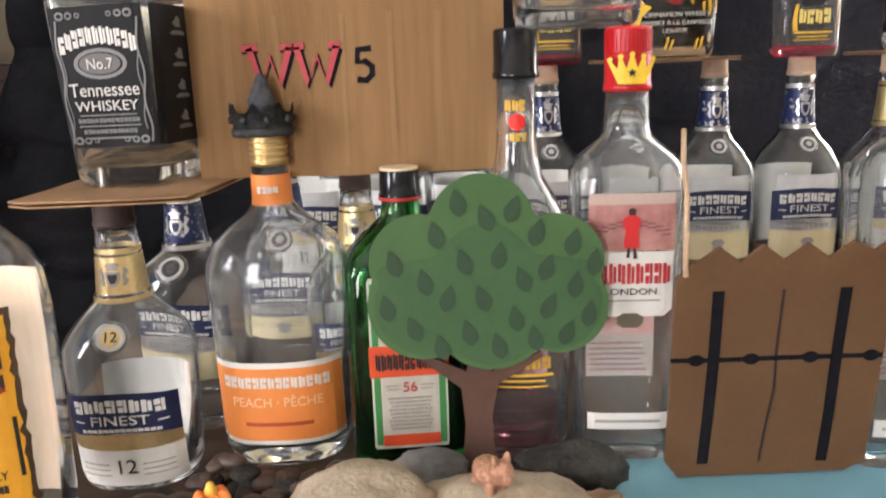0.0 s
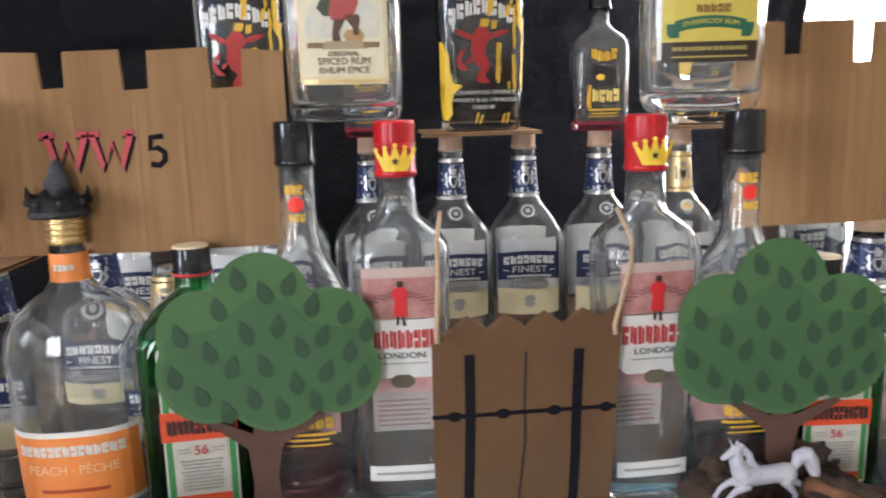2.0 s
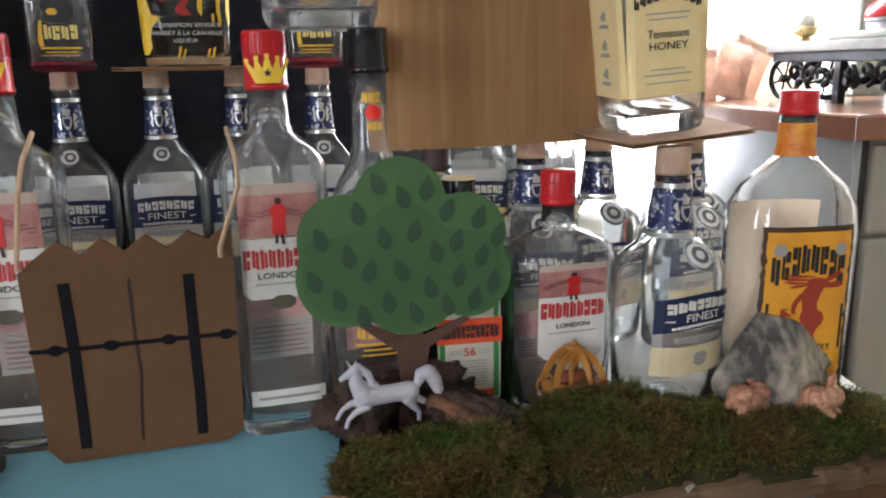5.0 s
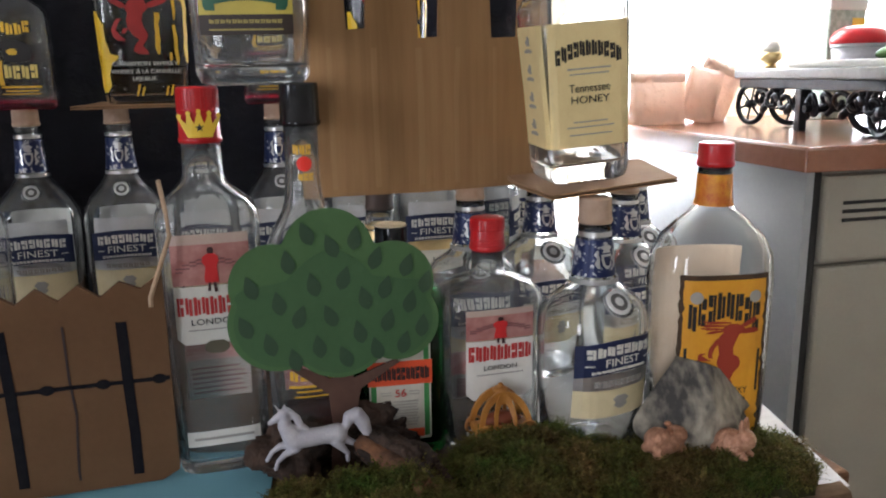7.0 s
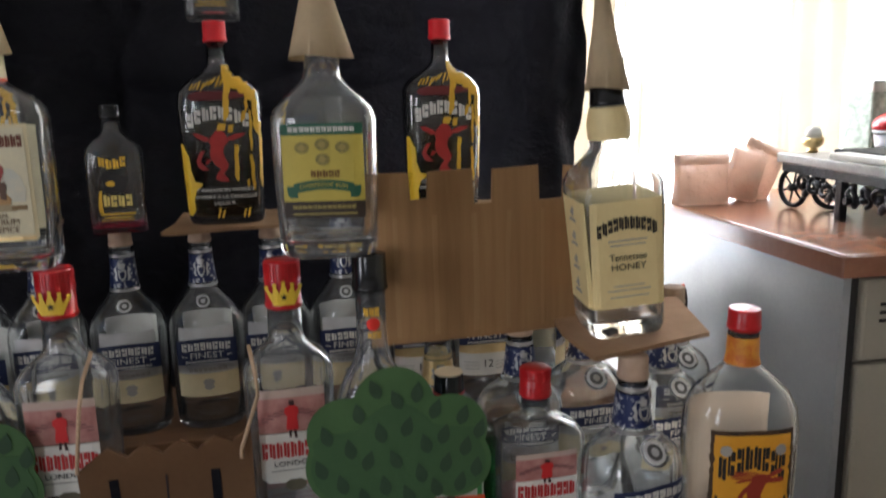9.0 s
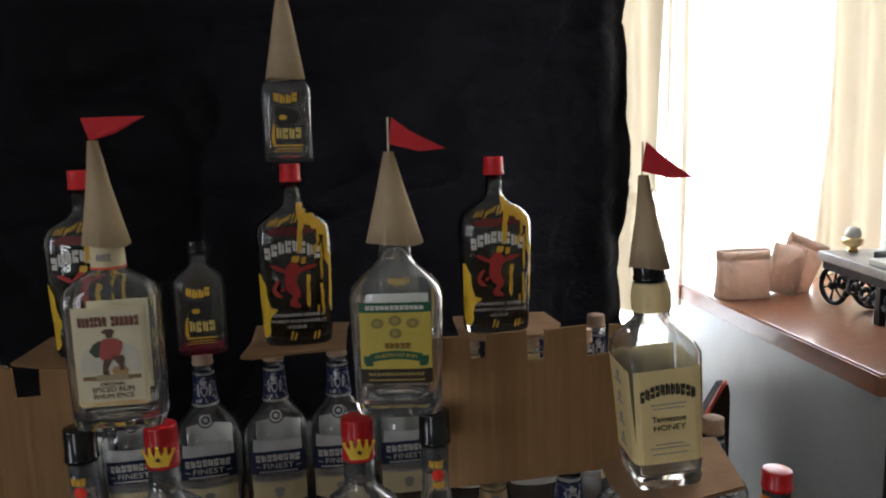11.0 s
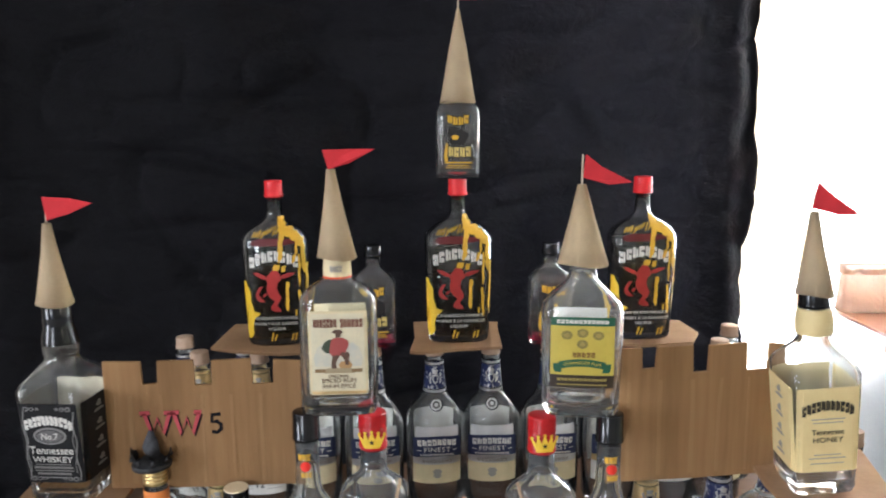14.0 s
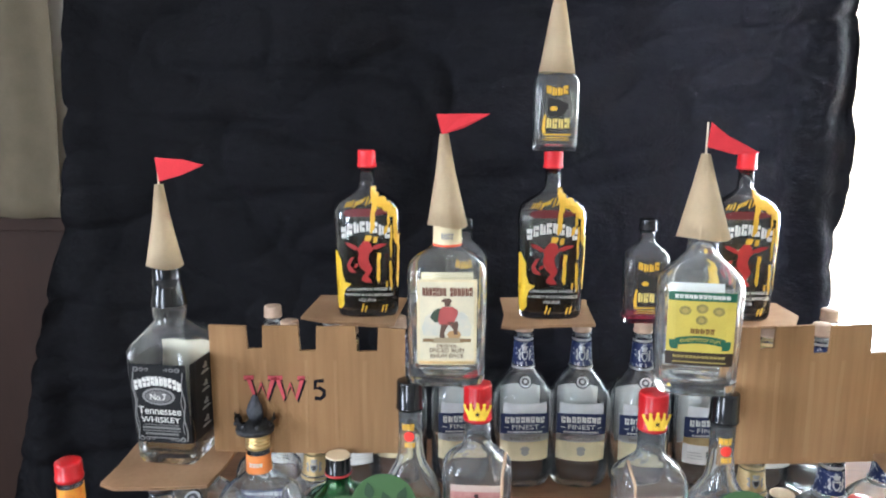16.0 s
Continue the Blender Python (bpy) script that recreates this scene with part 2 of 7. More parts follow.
COUNTERTOP = mat("terracotta_laminate", (0.31, 0.135, 0.078), 0.22, 0, (0.26, 0.11, 0.062), 60, 0.05, 300)
CABINET = mat("putty_cabinet_paint", (0.42, 0.39, 0.31), 0.5, 0, (0.38, 0.35, 0.28), 7, 0.1, 150)
CABSIDE = mat("pale_blue_grey_panel", (0.42, 0.43, 0.43), 0.25, 0, (0.36, 0.37, 0.37), 9, 0.05, 150)
SLOT = mat("dark_slot", (0.03, 0.028, 0.025), 0.8)
IRON = mat("black_cast_iron", (0.012, 0.012, 0.014), 0.4, 0.4, (0.02, 0.02, 0.022), 60, 0.5)
SLATEBOARD = mat("grey_marble_board", (0.20, 0.20, 0.19), 0.35, 0, (0.34, 0.33, 0.31), 20, 0.1, 120)
STEEL = mat("brushed_steel", (0.5, 0.5, 0.5), 0.3, 0.9, (0.42, 0.42, 0.42), 30, 0.1)
WHITEWOOD = mat("white_window_paint", (0.78, 0.77, 0.73), 0.5, 0, (0.72, 0.71, 0.67), 10, 0.05)
TWINE = mat("jute_twine", (0.56, 0.40, 0.26), 0.9, 0, (0.42, 0.28, 0.17), 300, 0.5)

SHEER = bpy.data.materials.new("sheer_white_curtain")
SHEER.use_nodes = True
_n = SHEER.node_tree
_n.nodes.remove(_n.nodes["Principled BSDF"])
_t, _d, _x, _m, _m2 = (_n.nodes.new("ShaderNode" + k) for k in ("BsdfTranslucent", "BsdfDiffuse", "BsdfTransparent", "MixShader", "MixShader"))
_t.inputs[0].default_value = _d.inputs[0].default_value = (0.86, 0.82, 0.74, 1)
_m.inputs[0].default_value, _m2.inputs[0].default_value = 0.35, 0.28
_n.links.new(_t.outputs[0], _m.inputs[1]), _n.links.new(_d.outputs[0], _m.inputs[2])
_n.links.new(_m.outputs[0], _m2.inputs[1]), _n.links.new(_x.outputs[0], _m2.inputs[2])
_n.links.new(_m2.outputs[0], _n.nodes["Material Output"].inputs[0])

DRAPE = SHEER.copy()
DRAPE.name = "beige_translucent_drape"
for nd in DRAPE.node_tree.nodes:
    if nd.type in ("BSDF_TRANSLUCENT", "BSDF_DIFFUSE"):
        nd.inputs[0].default_value = (0.79, 0.73, 0.62, 1)
    if nd.type == "MIX_SHADER" and abs(nd.inputs[0].default_value - 0.28) < 1e-3:
        nd.inputs[0].default_value = 0.006
    elif nd.type == "MIX_SHADER":
        nd.inputs[0].default_value = 0.985


# ---- building helpers ----
def finish(name, bm, material, parent=None, label="", smooth=False):
    me = bpy.data.meshes.new(name)
    bm.normal_update()
    bm.to_mesh(me)
    bm.free()
    for m in material if isinstance(material, (list, tuple)) else [material]:
        me.materials.append(m)
    if smooth:
        me.shade_smooth()
    ob = new(name, me)
    if parent is not None:
        ob.parent = parent
    if label:
        ob["label"] = label
    return ob


def part(name, bm, material, parent, label="", smooth=False):
    return finish(name, bm, material, parent, label, smooth)


def thing(name, label, category, m=None, group="", kind=""):
    e = new(name)
    e.empty_display_size = 0.02
    if m is not None:
        e.matrix_basis = m
    return tagged(e, label, category, group, kind)


def box(x0, x1, y0, y1, z0, z1, bevel=0.0, bm=None):
    bm = bm or bmesh.new()
    got = bmesh.ops.create_cube(bm, size=1.0, matrix=Matrix.Translation(((x0 + x1) / 2, (y0 + y1) / 2, (z0 + z1) / 2)) @ Matrix.Diagonal((x1 - x0, y1 - y0, z1 - z0, 1)))
    if bevel:
        edges = list({e for v in got["verts"] for e in v.link_edges})
        bmesh.ops.bevel(bm, geom=edges, offset=bevel, segments=2, profile=0.6, affect="EDGES")
    return bm


def ring(z, hw, hd, e, n, cx=0.0, cy=0.0):
    out = []
    for i in range(n):
        a = 2 * math.pi * (i + 0.5) / n
        c, s = math.cos(a), math.sin(a)
        out.append((cx + hw * math.copysign(abs(c) ** (2 / e), c), cy + hd * math.copysign(abs(s) ** (2 / e), s), z))
    return out


def loft(secs, n=32, bm=None, caps=(True, True)):
    """A skin through sections (z, half width, half depth, squareness[, cx, cy])."""
    bm = bm or bmesh.new()
    rows = []
    for s in secs:
        z, hw, hd, e = s[:4]
        cx, cy = s[4:6] if len(s) > 4 else (0, 0)
        rows.append([bm.verts.new(p) for p in ring(z, hw, hd, e, n, cx, cy)])
    for a, b in zip(rows, rows[1:]):
        for i in range(n):
            j = (i + 1) % n
            bm.faces.new((a[i], a[j], b[j], b[i]))
    if caps[0]:
        bm.faces.new(rows[0][::-1])
    if caps[1]:
        bm.faces.new(rows[-1])
    return bm


def sheet(points, thick, bm=None, axis="y", at=0.0):
    """A flat board of that outline (x, z), from y = at to at + thick; axis 'z' lays it flat."""
    bm = bm or bmesh.new()
    lo, hi = [], []
    for u, v in points:
        lo.append(bm.verts.new((u, at, v) if axis == "y" else (u, v, at)))
        hi.append(bm.verts.new((u, at + thick, v) if axis == "y" else (u, v, at + thick)))
    n = len(points)
    bm.faces.new(lo), bm.faces.new(hi[::-1])
    for i in range(n):
        j = (i + 1) % n
        bm.faces.new((lo[i], hi[i], hi[j], lo[j]))
    bmesh.ops.recalc_face_normals(bm, faces=bm.faces)
    return bm


def stroke(pts, wide, bm=None, y=0.0, thick=0.0003):
    """A pen line along (x, z) points, lying at y, a little raised towards -y."""
    bm = bm or bmesh.new()
    P = [Vector((p[0], p[1])) for p in pts]
    left, right = [], []
    for i, p in enumerate(P):
        d = (P[min(i + 1, len(P) - 1)] - P[max(i - 1, 0)]).normalized()
        nrm = Vector((-d.y, d.x)) * wide / 2
        left.append(p + nrm), right.append(p - nrm)
    for i in range(len(P) - 1):
        quad = [left[i], left[i + 1], right[i + 1], right[i]]
        f = [bm.verts.new((q.x, y - thick, q.y)) for q in quad]
        b = [bm.verts.new((q.x, y, q.y)) for q in quad]
        bm.faces.new(f)
        for k in range(4):
            bm.faces.new((f[k], b[k], b[(k + 1) % 4], f[(k + 1) % 4]))
    bmesh.ops.recalc_face_normals(bm, faces=bm.faces)
    return bm


def tube(pts, radius, n=8, bm=None, taper=None):
    bm = bm or bmesh.new()
    P = [Vector(p) for p in pts]
    rows = []
    for i, p in enumerate(P):
        d = (P[min(i + 1, len(P) - 1)] - P[max(i - 1, 0)]).normalized()
        q = d.to_track_quat("Z", "Y")
        r = radius if taper is None else radius * (1 + (taper - 1) * i / max(1, len(P) - 1))
        rows.append([bm.verts.new(p + q @ Vector((r * math.cos(2 * math.pi * k / n), r * math.sin(2 * math.pi * k / n), 0))) for k in range(n)])
    for a, b in zip(rows, rows[1:]):
        for i in range(n):
            bm.faces.new((a[i], a[(i + 1) % n], b[(i + 1) % n], b[i]))
    bm.faces.new(rows[0][::-1]), bm.faces.new(rows[-1])
    return bm


def blobs(items, seed=0, rough=0.0, bm=None, seg=12):
    """Overlapping ellipsoids: (centre, radii[, turn about y])."""
    bm = bm or bmesh.new()
    for it in items:
        c, r = it[0], it[1]
        turn = Matrix.Rotation(radians(it[2]), 4, "Y") if len(it) > 2 else Matrix.Identity(4)
        got = bmesh.ops.create_uvsphere(bm, u_segments=seg, v_segments=max(6, seg * 2 // 3), radius=1.0)
        for v in got["verts"]:
            k = 1 + rough * noise.noise(v.co * 1.7 + Vector((seed * 3.1, seed, 0)))
            v.co = Vector(c) + turn @ Vector((v.co.x * r[0] * k, v.co.y * r[1] * k, v.co.z * r[2] * k))
    return bm


# ---- bottles ----
class Shape:
    """The outer form of a bottle: sections from its base up, and patches that lie on its front (-y)."""

    def __init__(self, secs, wall=0.003, base=0.012):
        self.secs, self.wall, self.base = secs, wall, base

    def at(self, z):
        s = self.secs
        for a, b in zip(s, s[1:]):
            if a[0] <= z <= b[0]:
                k = (z - a[0]) / max(1e-9, b[0] - a[0])
                return tuple(a[i] + (b[i] - a[i]) * k for i in range(1, 4))
        return s[0][1:4] if z < s[0][0] else s[-1][1:4]

    def front(self, x, z, off, side=-1):
        hw, hd, e = self.at(z)
        u = min(0.9995, abs(x) / hw)
        return Vector((x, side * (hd * (1 - u ** e) ** (1 / e) + off), z))

    def skin(self, parent, material=None, n=40):
        t = self.wall
        inner = [(max(z, self.base), hw - t, hd - t, e) for z, hw, hd, e in self.secs if z >= self.base * 0.9]
        if inner[0][0] > self.base + 0.004:
            hw, hd, e = self.at(self.base)
            inner.insert(0, (self.base, hw - t, hd - t, e))
        z0, a0, b0, e0 = inner[0]
        inner = [(z0 + 0.003, a0 * 0.55, b0 * 0.55, e0), (z0, a0 * 0.9, b0 * 0.9, e0), (z0 + 0.004, a0, b0, e0)] + [s for s in inner[1:] if s[0] > z0 + 0.005]
        punt = [(0.004, self.secs[0][1] * 0.7, self.secs[0][2] * 0.7, 2.2)]
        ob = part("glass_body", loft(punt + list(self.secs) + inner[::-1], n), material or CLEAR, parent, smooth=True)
        ob.visible_shadow = material not in (None, HAZY)  # clear glass casts no shadow here, which brightens the labels behind it
        return ob

    def rows(self, name, parent, rows, material, off=0.0006, nx=10, label="", side=-1, bm=None, thick=0.0005):
        """A patch given by rows (z, x left, x right) that hugs the bottle."""
        own = bm is None
        bm = bm or bmesh.new()
        grid = []
        for z, x0, x1 in rows:
            grid.append([bm.verts.new(self.front(x0 + (x1 - x0) * i / nx, z, off, side)) for i in range(nx + 1)])
        back = []
        for z, x0, x1 in rows:
            back.append([bm.verts.new(self.front(x0 + (x1 - x0) * i / nx, z, off - thick, side)) for i in range(nx + 1)])
        fs = []
        for j in range(len(rows) - 1):
            for i in range(nx):
                fs.append(bm.faces.new((grid[j][i], grid[j][i + 1], grid[j + 1][i + 1], grid[j + 1][i])))
                fs.append(bm.faces.new((back[j][i], back[j + 1][i], back[j + 1][i + 1], back[j][i + 1])))
            for i, s in ((0, 1), (nx, -1)):
                fs.append(bm.faces.new((grid[j][i], grid[j + 1][i], back[j + 1][i], back[j][i])))
        for j in (0, len(rows) - 1):
            for i in range(nx):
                fs.append(bm.faces.new((grid[j][i], back[j][i], back[j][i + 1], grid[j][i + 1])))
        bmesh.ops.recalc_face_normals(bm, faces=fs)
        if own:
            return part(name, bm, material, parent, label)
        return bm

    def rect(self, name, parent, x0, x1, z0, z1, material, off=0.0006, label="", nz=6, nx=12, side=-1, bm=None, sag=0.0):
        rows = [(z0 + (z1 - z0) * j / nz, x0, x1) for j in range(nz + 1)]
        return self.rows(name, parent, rows, material, off, nx, label, side, bm)

    def arched(self, name, parent, x0, x1, z0, z1, rise, material, off=0.0006, label="", nz=4, nx=14):
        """A patch whose lower and upper edges bow up in the middle."""
        bm, half, mid = bmesh.new(), (x1 - x0) / 2, (x0 + x1) / 2
        grid = []
        for k in (off, off - 0.0005):
            grid.append([[bm.verts.new(self.front(x0 + (x1 - x0) * i / nx, z0 + (z1 - z0) * j / nz - rise * ((x0 + (x1 - x0) * i / nx - mid) / half) ** 2, k)) for i in range(nx + 1)] for j in range(nz + 1)])
        f, b = grid
        for j in range(nz):
            for i in range(nx):
                bm.faces.new((f[j][i], f[j][i + 1], f[j + 1][i + 1], f[j + 1][i]))
                bm.faces.new((b[j][i], b[j + 1][i], b[j + 1][i + 1], b[j][i + 1]))
        for j in range(nz):
            bm.faces.new((f[j][0], f[j + 1][0], b[j + 1][0], b[j][0])), bm.faces.new((f[j][nx], b[j][nx], b[j + 1][nx], f[j + 1][nx]))
        for i in range(nx):
            bm.faces.new((f[0][i], b[0][i], b[0][i + 1], f[0][i + 1])), bm.faces.new((f[nz][i], f[nz][i + 1], b[nz][i + 1], b[nz][i]))
        return part(name, bm, material, parent, label)

    def words(self, parent, text, x, z, size, material, off=0.0012, arc=0.0, squash=1.0, name="lettering"):
        """Flat lettering laid on the bottle's front."""
        bm = letters(text, size, squash)
        for v in bm.verts:
            u, w = v.co.x + x, v.co.y + z - arc * (v.co.x ** 2)
            v.co = self.front(u, w, off + v.co.z)
        return part(name, bm, material, parent)

    def bars(self, parent, count, x, z, wide, high, material, off=0.0012, arc=0.0, gap=0.25, name="word_block", rise=0.0):
        """A row of plain upright bars, as wide as a word."""
        bm, width = bmesh.new(), random.Random(count * 31 + int(wide * 1e4))
        w = wide / count
        for i in range(count):
            a = x - wide / 2 + i * w
            mid = a + w / 2
            zz = z - arc * (mid - x) ** 2 + rise * (mid - x)
            kind, a0, a1 = width.randrange(4), width.uniform(0.30, 0.38), width.uniform(0.40, 0.60)
            pieces = ([(0.05, a0, 0, 1), (a0 + 0.07, 0.86, a1 + 0.08, 1), (a0 + 0.07, 0.80, 0, a1 - 0.08)], [(0.05, 0.46, 0, 1), (0.55, 0.86, 0.05, 0.86)], [(0.05, 0.40, 0.10, 1), (0.48, 0.86, 0, 0.92)], [(0.60, 0.86, 0, 1), (0.05, 0.53, 0.55, 1), (0.10, 0.53, 0, 0.40)])[kind]
            for x0, x1, v0, v1 in pieces:
                self.rect("", parent, a + w * x0, a + w * x1, zz + high * (v0 - 0.5), zz + high * (v1 - 0.5), None, off, nz=1, nx=1, bm=bm)
        ob = part(name, bm, material, parent)
        ob["kind"] = "stuff"
        return ob

    def lines(self, parent, rows, material, off=0.0011, name="small_print"):
        """Thin bars for print too small to read: (x0, x1, z, high)."""
        bm = bmesh.new()
        for x0, x1, z, h in rows:
            self.rect("", parent, x0, x1, z - h / 2, z + h / 2, None, off, nz=1, nx=6, bm=bm)
        ob = part(name, bm, material, parent)
        ob["kind"] = "stuff"
        return ob


def letters(text, size, squash=1.0):
    cu = bpy.data.curves.new("text", "FONT")
    cu.body, cu.size, cu.align_x, cu.align_y, cu.extrude, cu.resolution_u = text, size, "CENTER", "CENTER", 0.0002, 3
    ob = bpy.data.objects.new("text", cu)
    me = ob.to_mesh()
    bm = bmesh.new()
    bm.from_mesh(me)
    ob.to_mesh_clear()
    bpy.data.objects.remove(ob)
    bpy.data.curves.remove(cu)
    for v in bm.verts:
        v.co.x *= squash
    return bm


def cap(parent, r, z0, z1, material, label="", ridges=0, name="cap", lip=0.0008):
    n = 40
    secs = [(z0, r, r, 2), (z0 + 0.0015, r + lip, r + lip, 2), (z0 + 0.004, r + lip, r + lip, 2), (z0 + 0.0048, r, r, 2), (z1 - 0.002, r * 0.985, r * 0.985, 2), (z1 - 0.0006, r * 0.96, r * 0.96, 2), (z1, r * 0.88, r * 0.88, 2)]
    bm = loft(secs, n)
    return part(name, bm, material, parent, label, smooth=True)


def cone_roof(parent_label, x, y, z, r, h, lean=(0, 0), group="cone roofs", tip_r=0.0048):
    t = thing("paper_cone", parent_label, "paper cone", pose(x, y, z), group)
    n, bm = 40, bmesh.new()
    rows = []
    for k, rr in ((0, r), (0.25, r * 0.78), (0.6, r * 0.48), (1.0, tip_r)):
        rows.append([bm.verts.new((rr * math.cos(2 * math.pi * i / n) * (1 + 0.02 * math.sin(2 * math.pi * i / n * 2 + 1)) + lean[0] * k, rr * math.sin(2 * math.pi * i / n) + lean[1] * k, h * k + (0.0016 * math.sin(2 * math.pi * i / n * 2) if k == 0 else 0))) for i in range(n)])
    for a, b in zip(rows, rows[1:]):
        for i in range(n):
            bm.faces.new((a[i], a[(i + 1) % n], b[(i + 1) % n], b[i]))
    bmesh.ops.solidify(bm, geom=bm.faces[:], thickness=0.0007)
    part("cone", bm, CONEPAPER, t, smooth=True)
    seam = bmesh.new()
    a = -2.0
    quad = [(r * 1.012 * math.cos(a + d) + 0, r * 1.012 * math.sin(a + d), 0.0004) for d in (0, 0.03)]
    tip = (lean[0] + 0.0022 * math.cos(a), lean[1] + tip_r * 0.9 * math.sin(a), h)
    seam.faces.new([seam.verts.new(p) for p in (quad[0], quad[1], tip)])
    part("paper_seam", seam, CONEPAPER, t)
    return t


def pennant(label, x, y, z, pts, stick=0.02, group="pennants"):
    """A felt pennant on a short stick; pts are its outline (x, z) from the stick's top."""
    t = thing("pennant_flag", label, "flag", pose(x, y, z), group)
    bm = bmesh.new()
    top = []
    lo, hi = [], []
    n = len(pts)
    for u, v in pts:
        w = 0.0022 * math.sin(u * 120)
        lo.append(bm.verts.new((u, w, v))), hi.append(bm.verts.new((u, w + 0.0012, v)))
    bm.faces.new(lo), bm.faces.new(hi[::-1])
    for i in range(n):
        bm.faces.new((lo[i], hi[i], hi[(i + 1) % n], lo[(i + 1) % n]))
    bmesh.ops.recalc_face_normals(bm, faces=bm.faces)
    part("felt", bm, FLAG, t)
    part("stick", tube([(0, 0.0015, -stick), (0.0005, 0.0015, pts[0][1])], 0.0011, 8), STICK, t, "thin pale stick")
    return t


# ---- the room ----
def structure(name, bm, material, label, smooth=False):
    return tagged(finish(name, bm, material, smooth=smooth), label, name.split("_")[0], kind="structure")


structure("floor", box(-2.2, 2.9, -2.4, 2.1, -0.1, 0.0), FLOORING, "brown wooden floor boards of the room")
structure("ceiling", box(-2.2, 2.9, -2.4, 2.1, 2.42, 2.52), CEILPAINT, "plain white painted ceiling")
bm = box(-2.3, -2.2, -2.4, -1.12, 0, 2.42)
box(-2.3, -2.2, 0.42, 2.1, 0, 2.42, bm=bm), box(-2.3, -2.2, -1.12, 0.42, 0, 0.84, bm=bm), box(-2.3, -2.2, -1.12, 0.42, 2.16, 2.42, bm=bm)
structure("wall_west", bm, WALLPAINT, "plain cream painted wall with a window opening")
structure("wall_east", box(2.9, 3.0, -2.4, 2.1, 0, 2.42), WALLPAINT, "plain cream painted wall")
# back wall with the window opening
WX0, WX1, WZ0, WZ1 = 0.42, 2.55, 0.66, 2.22
bm = box(-2.2, WX0, 1.80, 1.92, 0, 2.42)
box(WX1, 2.9, 1.80, 1.92, 0, 2.42, bm=bm), box(WX0, WX1, 1.80, 1.92, 0, WZ0, bm=bm), box(WX0, WX1, 1.80, 1.92, WZ1, 2.42, bm=bm)
structure("wall_north", bm, WALLPAINT, "cream painted wall behind the black cloth")
# wall behind the camera, with an unseen opening added for the front light
bm = box(-2.2, -2.0, -2.4, -2.3, 0, 2.42)
box(-0.5, 2.9, -2.4, -2.3, 0, 2.42, bm=bm), box(-2.0, -0.5, -2.4, -2.3, 2.25, 2.42, bm=bm), box(-2.0, -0.5, -2.4, -2.3, 0, 0.1, bm=bm)
structure("wall_south", bm, WALLPAINT, "plain cream painted wall with an opening added for front light")
bm = box(-2.19, -0.90, 1.772, 1.80, 0, 1.03)
structure("wainscot", bm, PANELWOOD, "dark stained wood panelling low on the wall")
bm = box(-2.19, -0.90, 1.758, 1.80, 1.03, 1.065, 0.004)
structure("trim", bm, PANELWOOD, "dark wooden rail along the panelling")
win = tagged(new("window_1"), "white framed kitchen window full of daylight", "window", kind="structure")
for i, (a, b, c, d) in enumerate(((WX0, WX0 + 0.05, WZ0, WZ1), (WX1 - 0.05, WX1, WZ0, WZ1), (WX0 + 0.05, WX1 - 0.05, WZ0, WZ0 + 0.05), (WX0 + 0.05, WX1 - 0.05, WZ1 - 0.05, WZ1), (1.74, 1.79, WZ0 + 0.05, WZ1 - 0.05))):
    part("window_frame", box(a, b, 1.83, 1.88, c, d, 0.004), WHITEWOOD, win)
part("window_sill", box(WX0 - 0.04, WX1 + 0.04, 1.765, 1.83, WZ0 - 0.03, WZ0, 0.004), WHITEWOOD, win)


def cloth_wave(u, v):
    return 0.018 * math.sin(u * 9 + 2 * noise.noise(Vector((u * 1.2, v * 0.9, 0)))) * (0.4 + 0.6 * v) + 0.03 * noise.noise(Vector((u * 2.2, v * 2.6, 3.1))) + 0.012 * noise.noise(Vector((u * 7 + v * 3, v * 8, 7.7)))


def crease(x, z):
    c = 0.0
    for k, (sx, sz, amp) in enumerate(((2.2, 7.5, 0.024), (3.6, 3.0, 0.022), (6.0, 12.0, 0.012))):
        c += amp * (1 - abs(noise.noise(Vector((x * sx + z * 1.3, z * sz - x * 0.8, 11.3 + k * 5))))) ** 7
    return c


def hanging(x_left, x_right, z0, z1, y, nx, nz, wave, thick):
    bm = bmesh.new()
    g = []
    for j in range(nz + 1):
        v = j / nz
        z = z0 + (z1 - z0) * v
        g.append([])
        for i in range(nx + 1):
            u = i / nx
            x = x_left(z) + (x_right(z) - x_left(z)) * u
            g[-1].append(bm.verts.new((x, y + wave(x, z), z)))
    for j in range(nz):
        for i in range(nx):
            bm.faces.new((g[j][i], g[j][i + 1], g[j + 1][i + 1], g[j + 1][i]))
    bmesh.ops.solidify(bm, geom=bm.faces[:], thickness=-thick)
    return bm


bd = hanging(lambda z: -0.721 - 0.23 * max(0, 1.4 - z) ** 1.3 + 0.003 * math.sin(z * 9), lambda z: 0.960 + 0.006 * math.sin(z * 7) - 0.03 * math.exp(-((z - 1.0) / 0.14) ** 2) - 0.28 * max(0.0, min(1.0, (0.80 - z) / 0.06)), 0.0, 2.268, 1.45, 230, 200,
             lambda x, z: cloth_wave(x, z) + crease(x, z) + 0.02 * math.sin(x * 55) * max(0, (x - 0.72) / 0.2) * (1 if x > 0.72 else 0) + 0.02 * math.sin(x * 40 + z) * max(0.0, min(1.0, (-0.62 - x) / 0.2)), 0.0015)
tagged(finish("backdrop_cloth", bd, CLOTH, smooth=True), "large black cotton sheet hung as a backdrop", "cloth")
part_rod = tube([(-1.3, 1.46, 2.27), (1.3, 1.46, 2.27)], 0.012, 12)
